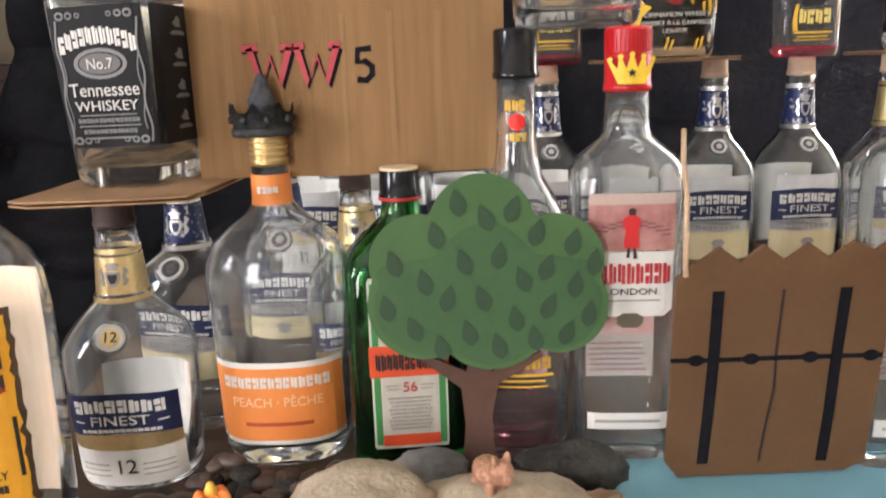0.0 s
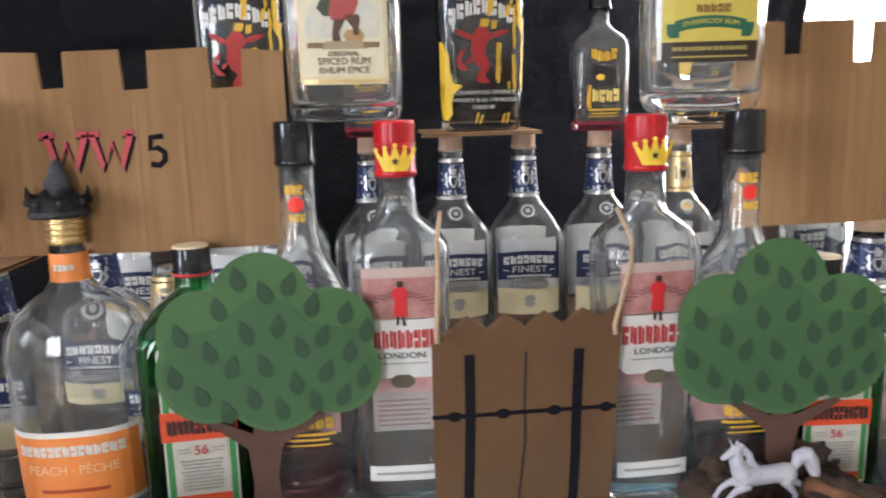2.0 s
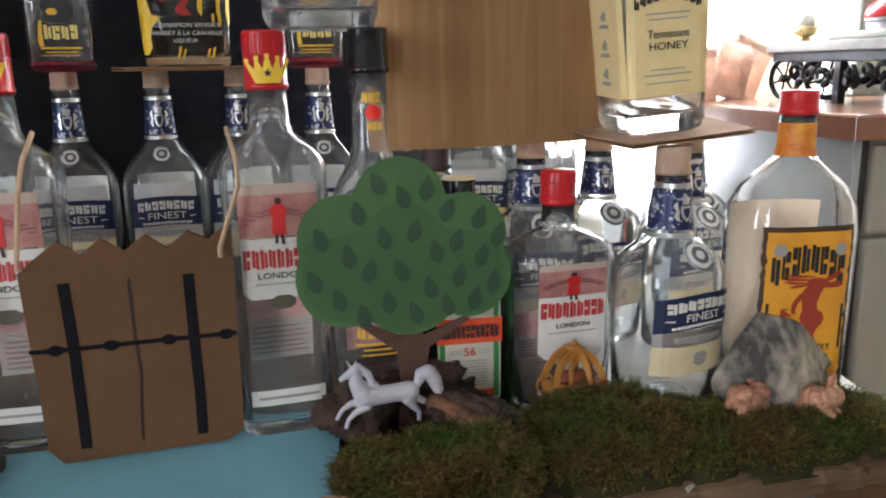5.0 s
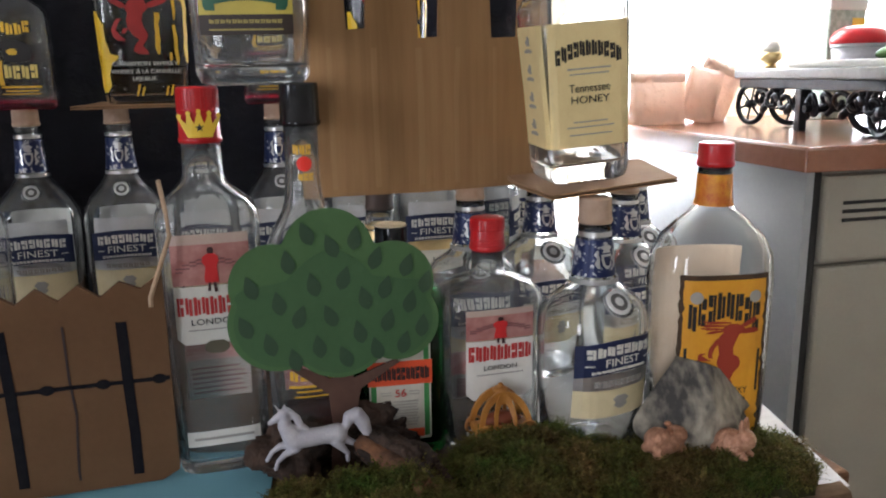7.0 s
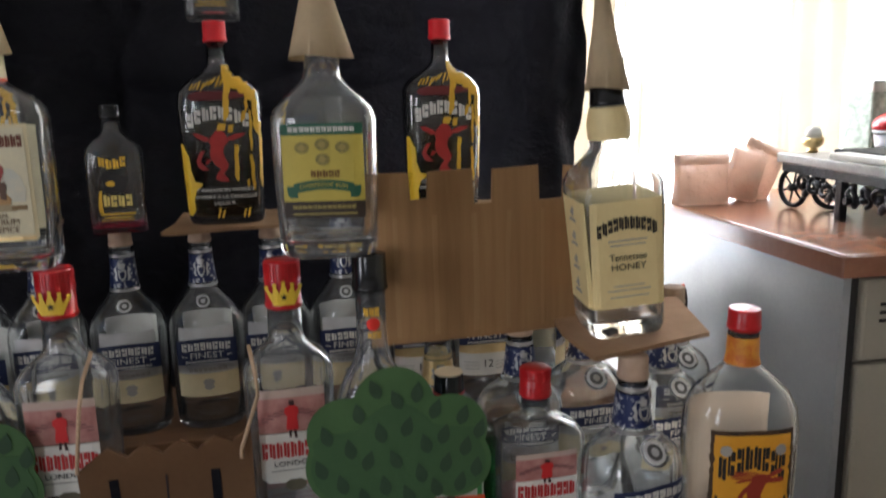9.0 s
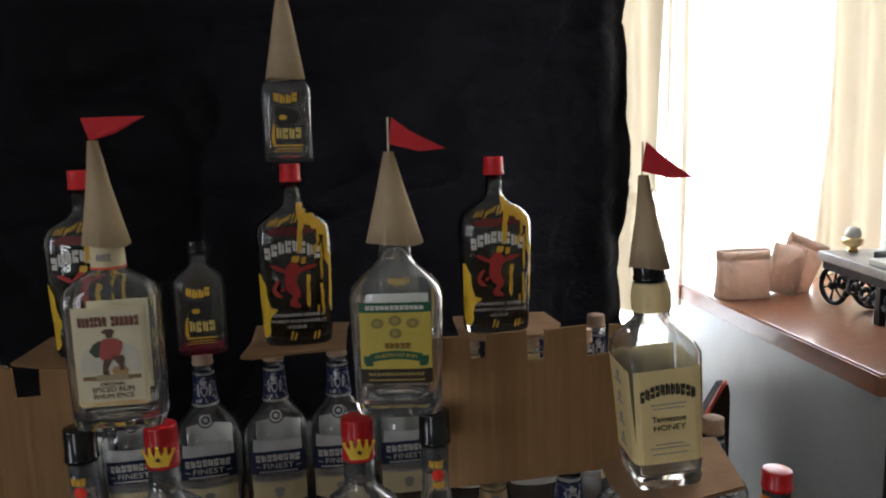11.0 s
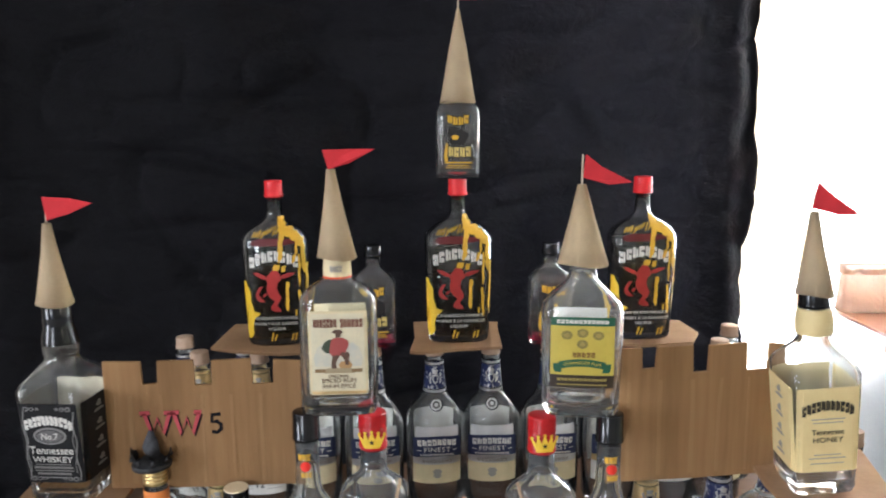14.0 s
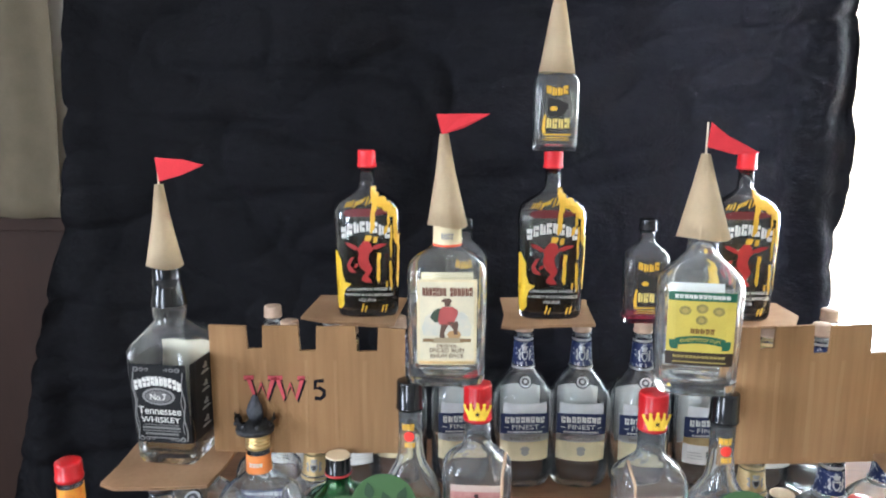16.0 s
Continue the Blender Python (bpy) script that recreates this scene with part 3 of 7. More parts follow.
tagged(finish("curtain_rod", part_rod, STEEL, smooth=True), "thin metal rod that carries the black sheet", "rod")

sheer = hanging(lambda z: 0.40 + 0.01 * math.sin(z * 5), lambda z: 2.6, 0.67, 2.26, 1.735, 320, 30, lambda x, z: 0.030 * math.sin(x * 52 + 1.8 * math.sin(x * 9)) * (1 - 0.25 * z / 2.3) + 0.008 * math.sin(x * 137), 0.0008)
tagged(finish("sheer_curtain", sheer, SHEER, smooth=True), "sheer white curtain in soft folds before the window", "curtain")
side = hanging(lambda z: 0.86 + 0.012 * math.sin(z * 6), lambda z: 1.07 + 0.01 * math.sin(z * 4) - 0.03 * (z < 1.15), 0.90, 2.3, 1.60, 60, 40, lambda x, z: 0.016 * math.sin(x * 85 + z), 0.001)
near_drape = tagged(finish("window_drape", side, DRAPE), "narrow beige drape at the edge of the window", "curtain")
far_side = hanging(lambda z: 1.49 + 0.012 * math.sin(z * 5), lambda z: 1.66 + 0.01 * math.sin(z * 4), 0.90, 2.3, 1.62, 70, 40, lambda x, z: 0.014 * math.sin(x * 78 + z), 0.001)
tagged(finish("window_drape", far_side, DRAPE), "beige drape hanging across the middle of the window", "curtain")
for x0, w in ((1.066, 0.010), (1.090, 0.009), (1.128, 0.011)):
    pleat = hanging(lambda z: x0 + 0.003 * math.sin(z * 5 + x0 * 40), lambda z: x0 + w + 0.003 * math.sin(z * 5 + x0 * 40), 0.90, 2.3, 1.61, 6, 40, lambda x, z: 0.006 * math.sin((x - x0) * 300), 0.001)
    finish("pleat", pleat, DRAPE, near_drape)
left_drape = hanging(lambda z: -1.22, lambda z: -0.90 + 0.01 * math.sin(z * 5), 1.068, 2.42, 1.74, 60, 30, lambda x, z: 0.012 * math.sin(x * 40 + z * 0.6), 0.001)
tagged(finish("wall_drape", left_drape, mat("pale_drape", (0.27, 0.22, 0.145), 0.9, 0, (0.22, 0.18, 0.115), 20, 0.1, 300), smooth=True), "pale drape hanging beside the black sheet", "curtain")

# ---- kitchen counter ----
CX, CY, CZ = 1.134, 0.900, 0.952
cab = thing("base_cabinet", "putty painted kitchen base cabinet with a drawer and door", "cabinet")
part("body", box(CX + 0.035, 2.3, CY + 0.045, 1.70, 0.08, CZ - 0.035), CABINET, cab)
part("side_panel", box(CX + 0.022, CX + 0.035, CY + 0.026, 1.70, 0.0, CZ - 0.035), CABSIDE, cab, "pale blue-grey side panel")
part("plinth", box(CX + 0.05, 2.3, CY + 0.09, 1.68, 0.0, 0.08), SLOT, cab)
# near-black strip paints the shade inside the corner gap
part("gap_shade_strip", box(CX + 0.0355, CX + 0.050, CY + 0.028, CY + 0.0445, 0.0, CZ - 0.035, 0.003), SLOT, cab, "dark strip painted as shade of the corner gap")
dr1 = part("drawer_front", box(CX + 0.055, CX + 0.50, CY + 0.022, CY + 0.045, CZ - 0.175, CZ - 0.045, 0.006), CABINET, cab)
part("door", box(CX + 0.055, CX + 0.50, CY + 0.022, CY + 0.045, 0.10, CZ - 0.182, 0.006), CABINET, cab)
part("door", box(CX + 0.51, CX + 1.0, CY + 0.022, CY + 0.045, 0.10, CZ - 0.045, 0.006), CABINET, cab)
for k in range(3):
    part("vent_slot", box(CX + 0.085, CX + 0.215, CY + 0.0195, CY + 0.024, CZ - 0.088 - k * 0.013, CZ - 0.083 - k * 0.013, 0.001), SLOT, dr1)
ct = thing("countertop", "glossy terracotta laminate kitchen countertop", "countertop")
part("slab", box(CX + 0.003, 2.35, CY + 0.003, 1.72, CZ - 0.033, CZ, 0.004), COUNTERTOP, ct)
part("edge_strip", box(CX - 0.001, 2.35, CY - 0.001, CY + 0.002, CZ - 0.035, CZ - 0.003, 0.001), COUNTERTOP, ct, "terracotta front edge strip")
part("edge_strip", box(CX - 0.001, CX + 0.002, CY + 0.0025, 1.72, CZ - 0.035, CZ - 0.003, 0.001), COUNTERTOP, ct, "terracotta side edge strip")

# ---- the table ----
table = thing("plank_table", "rough timber plank table with bark along its edge", "table", pose(0, 0, 0))
def recede(x):
    """How far the front edge draws back towards its right end."""
    return 0.013 * max(0.0, min(1.0, (x - 0.45) / 0.30))


outline = []
for i in range(41):
    x = -0.37 + (0.822 + 0.37) * i / 40
    outline.append((x, 0.425 + recede(x) + 0.012 * noise.noise(Vector((x * 7, 1.3, 0))) + 0.006 * noise.noise(Vector((x * 30, 4, 0)))))
outline += [(0.857, 0.60), (0.900, 0.90), (0.900, 1.17), (-0.37, 1.17)]
cut = [p for p in outline if p[0] > 0.60]
# near-white colour paints the window light on this end of the top
part("plank", sheet([(0.60, 0.425)] + [p for p in cut] + [(0.60, 1.17)], 0.024, axis="z", at=0.711), SLABTOP, table, "end of the plank top painted bright for window light")
part("plank", sheet([p for p in outline[:-1] if p[0] < 0.59] + [(0.598, 0.43), (0.598, 1.17), (-0.37, 1.17)], 0.0235, axis="z", at=0.711), MUDDY, table, "brown weathered plank top")
bm = bmesh.new()
nb = 120
rowsb = []
for i in range(nb + 1):
    x = -0.368 + 1.186 * i / nb
    y = 0.425 + recede(x) + 0.012 * noise.noise(Vector((x * 7, 1.3, 0))) + 0.006 * noise.noise(Vector((x * 30, 4, 0)))
    rowsb.append([bm.verts.new((x, y + dy - 0.008 * abs(noise.noise(Vector((x * 60, k, 2)))), z + (0.003 if k else 0.001) * noise.noise(Vector((x * 50, k, 5))))) for k, (dy, z) in enumerate(((0.006, 0.7370), (-0.006, 0.734), (-0.010, 0.726), (-0.009, 0.717), (0.002, 0.708)))])
for a, b in zip(rowsb, rowsb[1:]):
    for k in range(4):
        bm.faces.new((a[k], a[k + 1], b[k + 1], b[k]))
bmesh.ops.solidify(bm, geom=bm.faces[:], thickness=0.004)
part("bark_edge", bm, EDGEBARK, table, "weathered bark along the front edge")
for x in (-0.30, 0.845):
    for y in (0.52, 1.08):
        part("leg", box(x - 0.03, x + 0.03, y - 0.03, y + 0.03, 0.0, 0.7105, 0.004), WOOD, table)
for label_, shade_, x0_, x1_, y0_, top_ in (("tall beige storage box on the floor under the table", (0.42, 0.38, 0.30), 0.655, 0.712, 0.56, 0.645), ("tall pale grey storage box on the floor under the table", (0.58, 0.58, 0.60), 0.735, 0.800, 0.56, 0.650)):
    bin_ = thing("storage_box", label_, "storage box", pose(0, 0, 0), "storage boxes under the table")
    plastic = mat("storage_box_plastic", shade_, 0.5, 0, tuple(0.86 * c for c in shade_), 12, 0.05)
    part("body", box(x0_, x1_, y0_, 0.98, 0.0, top_ - 0.03, 0.006), plastic, bin_)
    part("lid", box(x0_ - 0.003, x1_ + 0.003, y0_ - 0.003, 0.983, top_ - 0.0295, top_, 0.005), plastic, bin_)
TZ = 0.735
tagged(finish("rear_plank", box(-0.29, 0.85, 0.935, 1.15, TZ, TZ + 0.0155, 0.003), WOOD), "rough timber plank that lifts the rear bottles", "plank")
SZ = TZ + 0.0155


# ---- whisky bottles with the round badge ----
NAVYFOIL = mat("navy_patterned_foil", (0.012, 0.022, 0.085), 0.35, 0.2, (0.5, 0.5, 0.52), 150, 0, 400)
for nd in NAVYFOIL.node_tree.nodes:
    if nd.type == "VALTORGB":
        nd.color_ramp.elements[0].position, nd.color_ramp.elements[1].position = 0.80, 0.88
PALECORK = mat("pale_pinkish_cork", (0.50, 0.36, 0.26), 0.75, 0, (0.40, 0.27, 0.18), 120, 0.3)
BADGEGREY = mat("dark_grey_badge", (0.10, 0.098, 0.092), 0.5, 0, (0.06, 0.058, 0.055), 300)
HEADPAPER = mat("pale_grey_label", (0.66, 0.66, 0.65), 0.5, 0, (0.50, 0.50, 0.49), 50)

def whisky(small, aged, label, group):
    t = thing("whisky_bottle", label, "bottle", None, group)
    if small:
        h, hw, hd, nr = 0.222, 0.0465, 0.040, 0.0178
        low = 0.015 if aged else 0.0
        S = Shape([(0.0, 0.035, 0.030, 2.3), (0.003, 0.040, 0.034, 2.3), (0.010, 0.0425, 0.036, 2.4), (0.070, 0.0455, 0.039, 2.4), (0.116 - low, hw, hd, 2.4), (0.126 - low, 0.0458, 0.0395, 2.3), (0.134 - low, 0.0425, 0.0365, 2.2), (0.141 - low * 0.8, 0.0350, 0.0315, 2.1), (0.147 - low * 0.6, 0.0265, 0.0255, 2), (0.151 - low * 0.5, 0.0215, 0.0215, 2), (0.156 - low * 0.5, 0.0195, 0.0195, 2), (0.159 - low * 0.5, 0.0178, 0.0178, 2), (0.190, 0.0146, 0.0146, 2), (0.193, 0.0140, 0.0140, 2), (0.203, 0.0136, 0.0136, 2)])
        L = dict(c0=0.048, c1=0.072, g1=0.0825, n1=0.1095, lw=0.0385, bz=0.1405, br=0.0138, f0=0.159, f1=0.189, k0=0.203)
        if aged:
            L.update(c0=0.008, c1=0.038, g1=0.048, n1=0.080, bz=0.1245, br=0.0125, f0=0.152, f1=0.180)
    else:
        h, hw, hd, nr = 0.277, 0.0495, 0.044, 0.0150
        S = Shape([(0.0, 0.040, 0.036, 2.3), (0.003, 0.045, 0.040, 2.3), (0.012, 0.048, 0.043, 2.4), (0.10, hw, hd, 2.4), (0.142, hw, hd, 2.4), (0.156, 0.047, 0.042, 2.3), (0.172, 0.038, 0.035, 2.2), (0.186, 0.026, 0.025, 2), (0.196, 0.0195, 0.0195, 2), (0.207, 0.0172, 0.0172, 2), (0.240, nr, nr, 2), (0.252, nr, nr, 2), (0.255, nr * 1.06, nr * 1.06, 2), (0.259, nr * 0.95, nr * 0.95, 2)])
        L = dict(c0=0.050, c1=0.083, g1=0.0935, n1=0.128, lw=0.039, bz=0.1795, br=0.0112, f0=0.203, f1=0.241, k0=0.259)
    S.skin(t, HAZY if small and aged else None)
    lw = L["lw"]
    arch = 0.004
    S.rows("label", t, [(L["c0"] + (L["c1"] - L["c0"]) * j / 4, -lw, lw) for j in range(5)], CREAM if not aged else PAPER, 0.0006, 14)
    S.rows("label_band", t, [(L["c1"] + (L["g1"] + 0.003 - L["c1"]) * j / 2, -lw, lw) for j in range(3)], GOLD if aged else SILVER, 0.0007, 14, "gold foil band" if aged else "silver foil band")
    S.arched("label_field", t, -lw, lw, L["g1"] + arch, L["n1"] + arch, arch, NAVY, 0.0012, "navy printed field with bowed edges")
    nh = L["n1"] - L["g1"]
    if not small:
        # front panel added in place of the back label seen through glass
        S.rows("label_head", t, [(L["n1"] - 0.004, -lw * 0.90, lw * 0.90), (L["n1"] + nh * 0.30, -lw * 0.90, lw * 0.90), (L["n1"] + nh * 0.56, -lw * 0.88, lw * 0.88)], HEADPAPER, 0.0006, 12, "pale grey front panel standing for the back label behind")
    S.bars(t, 8, 0, L["g1"] + arch + nh * 0.70, lw * 1.66, nh * 0.30, PAPER, 0.0018, 3.0, 0.13)
    S.words(t, "FINEST", 0, L["g1"] + arch + nh * 0.33, nh * 0.34, PAPER, 0.0018, 2.4, 1.25)
    S.lines(t, [(-lw * 0.84, -lw * 0.66, L["g1"] + arch * 0.5 + nh * 0.32, 0.0010), (lw * 0.66, lw * 0.84, L["g1"] + arch * 0.5 + nh * 0.32, 0.0010)], PAPER, 0.0018)
    S.bars(t, 14, 0, L["g1"] + arch + nh * 0.09, lw * 1.45, nh * 0.085, PAPER, 0.0018, 2.4)
    ch = L["c1"] - L["c0"]
    if aged:
        S.words(t, "12", 0, L["c0"] + ch * 0.52, 0.0165, INK)
        S.lines(t, [(-lw * 0.85, -lw * 0.3, L["c0"] + ch * k, 0.0007) for k in (0.3, 0.45, 0.6)] + [(lw * 0.3, lw * 0.85, L["c0"] + ch * k, 0.0007) for k in (0.3, 0.45, 0.6)], GREYINK)
    else:
        S.rows("emblem", t, [(L["c0"] + ch * k, -w, w) for k, w in ((0.28, 0.002), (0.4, 0.007), (0.5, 0.005), (0.62, 0.008), (0.75, 0.004))], GREYINK, 0.0011, 4)
        S.bars(t, 8, 0, (L["c1"] + L["g1"]) / 2, lw * 1.3, 0.005, GREYINK, 0.0012, 0, 0.4)
    # back label, seen through the glass
    bt = L["n1"] if small else 0.150
    if aged or not small:
        S.rows("back_label", t, [(L["c0"] + (bt - L["c0"]) * k / 5, -lw * 0.92, lw * 0.92) for k in range(6)], PAPER, 0.0006, 12, "white back label seen through the glass", side=1)
    # badge
    z = L["bz"]
    p = S.front(0, z, 0.0)
    p2 = S.front(0, z + 0.004, 0.0)
    slope = math.degrees(math.atan2(p2.y - p.y, 0.004))
    m = Matrix.Translation(p) @ pose(0, 0, 0, 90 - min(60, slope), 0, 0)
    for nm, r0, r1, th, mt in (("badge_rim", L["br"] * 0.72, L["br"], 0.0016, CLEAR), ("badge", 0.0, L["br"] * 0.78, 0.0022, HEADPAPER), ("badge_centre", 0.0, L["br"] * 0.58, 0.0026, GOLD if aged else BADGEGREY), ("badge_mark", 0.0, L["br"] * (0.50 if aged else 0.30), 0.0029, GOLD if aged else SILVER)):
        bm = loft([(0, r1, r1, 2), (th * 0.8, r1, r1, 2), (th, r1 * 0.93, r1 * 0.93, 2)], 24)
        bm.transform(m)
        part(nm, bm, mt, t, smooth=nm == "badge_rim")
    if aged:
        bm = letters("12", L["br"] * 0.85)
        bm.transform(m @ Matrix.Translation((0, 0, 0.0032)))
        part("badge_number", bm, INK, t)
    # neck foil
    bm = loft([(L["f0"] + (L["f1"] - L["f0"]) * k, S.at(L["f0"] + (L["f1"] - L["f0"]) * k)[0] + 0.0005, S.at(L["f0"] + (L["f1"] - L["f0"]) * k)[1] + 0.0005, 2) for k in (0, 0.5, 1)], 28, caps=(False, False))
    part("neck_foil", bm, GOLD if aged else NAVYFOIL, t, smooth=True)
    fh, crest = L["f1"] - L["f0"], GREYINK if aged else SILVER
    S.rows("neck_emblem", t, [(L["f0"] + fh * k, -w, w) for k, w in ((0.22, 0.001), (0.34, 0.0042), (0.48, 0.0052), (0.62, 0.0050))], crest, 0.0011, 5)
    S.rows("neck_emblem_core", t, [(L["f0"] + fh * k, -w, w) for k, w in ((0.32, 0.0014), (0.44, 0.0030), (0.56, 0.0032))], INK if aged else NAVY, 0.0016, 4)
    S.rows("neck_crest", t, [(L["f0"] + fh * k, -w, w) for k, w in ((0.66, 0.0046), (0.72, 0.0030), (0.80, 0.0052), (0.86, 0.0022))], crest, 0.0011, 4)
    for sd in (-1, 1):
        S.rows("neck_supporter", t, [(L["f0"] + fh * k, sd * x - w, sd * x + w) for k, x, w in ((0.24, 0.0072, 0.0010), (0.36, 0.0086, 0.0016), (0.50, 0.0074, 0.0010), (0.62, 0.0088, 0.0015), (0.72, 0.0078, 0.0006))], crest, 0.0011, 2)
    for zz in (L["f0"] - 0.004, L["f1"] + 0.004):
        r = S.at(zz)[0]
        part("foil_ring", loft([(zz - 0.002, r + 0.0005, r + 0.0005, 2), (zz + 0.002, r + 0.0004, r + 0.0004, 2)], 28, caps=(False, False)), SILVER if not aged else GOLD, t, smooth=True)
    cap(t, 0.0138 if small else nr * 0.98, L["k0"] - 0.002, h, mat("dark_stopper", (0.06, 0.035, 0.025), 0.6, 0, (0.04, 0.025, 0.02), 60, 0.1) if small and aged else PALECORK, "dark wooden stopper" if small and aged else "pale cork stopper", name="stopper")
    return t


g = "castle whisky bottles"
small12 = whisky(True, True, "clear empty whisky bottle with navy and gold aged label", g)
small12.matrix_basis = pose(-0.230, 0.616, TZ, 0, 0, 4) @ Matrix.Diagonal((1.02, 1.02, 0.965, 1))
smallS = whisky(True, False, "clear empty whisky bottle with navy and cream label", g)
smallS.matrix_basis = pose(0.648, 0.547, TZ, 0, 0, 14) @ Matrix.Diagonal((1, 1, 1.018, 1))
for x, y, r in ((0.672, 0.735, 5), (0.745, 0.685, 12), (-0.215, 0.714, -6), (-0.150, 0.805, 0), (0.585, 0.70, 0), (0.80, 0.77, 8)):
    copy_thing(smallS, pose(x, y, TZ, 0, 0, r))
for x, y in ((-0.075, 0.76), (0.50, 0.735)):
    copy_thing(small12, pose(x, y, TZ, 0, 0, 0))
bigS = whisky(False, False, "tall clear whisky bottle with navy and cream label", g)
bigS.matrix_basis = pose(0.222, 1.006, SZ, 0, 0, 3)
for x, y, r in ((0.120, 1.006, 6), (0.316, 1.008, -2), (0.414, 1.005, 2), (0.016, 1.010, 4), (0.695, 0.995, 70), (-0.103, 1.075, 0), (-0.203, 1.07, 0), (0.655, 1.085, 30), (0.745, 1.080, 0)):
    copy_thing(bigS, pose(x, y, SZ, 0, 0, r))
big12 = whisky(False, True, "tall clear whisky bottle with navy label and gold aged band", g)
big12.matrix_basis = pose(0.518, 1.000, SZ, 0, 0, 0)
for x, y, r in ((0.610, 0.992, 0), (-0.155, 0.982, 0), (-0.060, 0.982, 0)):
    copy_thing(big12, pose(x, y, SZ, 0, 0, r))


# ---- gin bottles ----
REDMARK = mat("bright_red_mark", (0.55, 0.02, 0.02), 0.5)
PICTURE = mat("faded_red_picture", (0.29, 0.085, 0.075), 0.6, 0, (0.50, 0.27, 0.23), 45, 0, 160)
PANELHEAD = mat("pale_picture_top", (0.50, 0.42, 0.34), 0.6, 0, (0.46, 0.33, 0.28), 50)
ARCHINK = mat("grey_rose_print", (0.20, 0.08, 0.08), 0.6)
def gin(tall, label):
    t = thing("gin_bottle", label, "bottle", None, "gin bottles of the castle")
    k, w = (1.0, 1.0) if tall else (0.645, 1.10)
    nr = 0.0155 if tall else 0.0138
    S = Shape([(z * k, a * w, b * w, e) for z, a, b, e in ((0.0, 0.034, 0.024, 3.5), (0.003, 0.0365, 0.026, 4), (0.010, 0.038, 0.0275, 4.5), (0.10, 0.0385, 0.0285, 4.5), (0.200, 0.0408, 0.0300, 4.5), (0.214, 0.0412, 0.0300, 4.2), (0.222, 0.0398, 0.0290, 3.6), (0.230, 0.0345, 0.0262, 2.9), (0.237, 0.0262, 0.0224, 2.4), (0.243, nr / w * 1.22, nr / w * 1.18, 2), (0.250, nr / w * 1.04, nr / w * 1.04, 2), (0.276, nr / w * 0.97, nr / w * 0.97, 2))])
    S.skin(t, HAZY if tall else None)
    lw = 0.030 * (w if tall else 1.0)
    z = lambda v: v * k
    S.rect("picture_panel", t, -lw, lw, z(0.166), z(0.199), PICTURE, 0.0006, "faded red picture printed on the glass")
    S.rect("panel_head", t, -lw, lw, z(0.199), z(0.207), PANELHEAD, 0.0006, "pale top of the picture", 2)
    for rise_ in (0.1875, 0.1845):
        bm = bmesh.new()
        for q in range(10):
            u0, u1 = -0.9 + 0.18 * q, -0.72 + 0.18 * q
            zz = z(rise_ - 0.011 * ((u0 + u1) / 2) ** 2)
            S.rect("", t, lw * u0, lw * u1, zz - 0.0006, zz + 0.0006, None, 0.0010, nz=1, nx=1, bm=bm)
        part("arch_line", bm, ARCHINK, t)["kind"] = "stuff"
    S.rows("label", t, [(z(0.117 if tall else 0.083), -lw * 0.8, lw * 0.8), (z(0.122 if tall else 0.091), -lw, lw), (z(0.165), -lw, lw)], PAPER, 0.0008, 10, "white label with red plain bars")
    S.bars(t, 9, 0, z(0.1490 if tall else 0.1480), lw * 1.90, 0.0150 * (1 if tall else 0.9), RED, 0.0014, 0, 0.16, rise=0.0)
    S.words(t, "LONDON", 0, z(0.1355 if tall else 0.1270), 0.0068 if tall else 0.0055, INK, 0.0014, squash=1.25)
    S.lines(t, [(-lw * 0.7, lw * 0.7, z(0.129 if tall else 0.1180), 0.0009)], GREYINK, 0.0013)
    # red plain mark above the label
    S.rows("red_mark", t, [(z(0.168), -0.0054, 0.0052), (z(0.172), -0.0056, 0.0050), (z(0.181), -0.0042, 0.0044), (z(0.185), -0.0068, 0.0060), (z(0.189), -0.0062, 0.0056), (z(0.1915), -0.0022, 0.0024)], REDMARK, 0.0014, 3, "small red plain figure shape")
    dk = mat("dark_brown_print", (0.05, 0.02, 0.018), 0.6)
    S.rows("dark_foot", t, [(z(0.161), -0.0036, -0.0014), (z(0.168), -0.0030, -0.0010)], dk, 0.0014, 2)
    S.rows("dark_foot", t, [(z(0.160), 0.0014, 0.0042), (z(0.168), 0.0008, 0.0028)], dk, 0.0014, 2)
    S.rows("dark_top", t, [(z(0.1915), -0.0020, 0.0022), (z(0.1945), -0.0026, 0.0026), (z(0.1965), -0.0016, 0.0016)], dk, 0.0014, 2)
    if tall:
        S.rows("medal", t, [(z(0.1085), -0.005, 0.005), (z(0.112), -0.0095, 0.0095), (z(0.1165), -0.0095, 0.0095), (z(0.1195), -0.005, 0.005)], mat("bronze_print", (0.11, 0.095, 0.06), 0.5), 0.0014, 6, "dark bronze oval print")
    S.rect("strip_label", t, -lw * 0.98, lw * 0.98, z(0.028), z(0.041), PAPER, 0.0008, "thin white strip label", 2)
    S.lines(t, [(-lw * 0.8, lw * 0.8, z(0.0345), 0.0022)], GREYINK, 0.0013)
    S.rect("back_label", t, -lw * 0.98, lw * 0.98, z(0.084), z(0.118), PALERED, 0.0006, "faded pink back label", side=1)
    S.rect("back_label_foot", t, -lw * 0.98, lw * 0.98, z(0.046), z(0.084), mat("grey_green_print", (0.30, 0.30, 0.26), 0.6, 0, (0.42, 0.28, 0.26), 70, 0, 260), 0.0006, "grey printed foot of the back label", side=1)
    bm = bmesh.new()
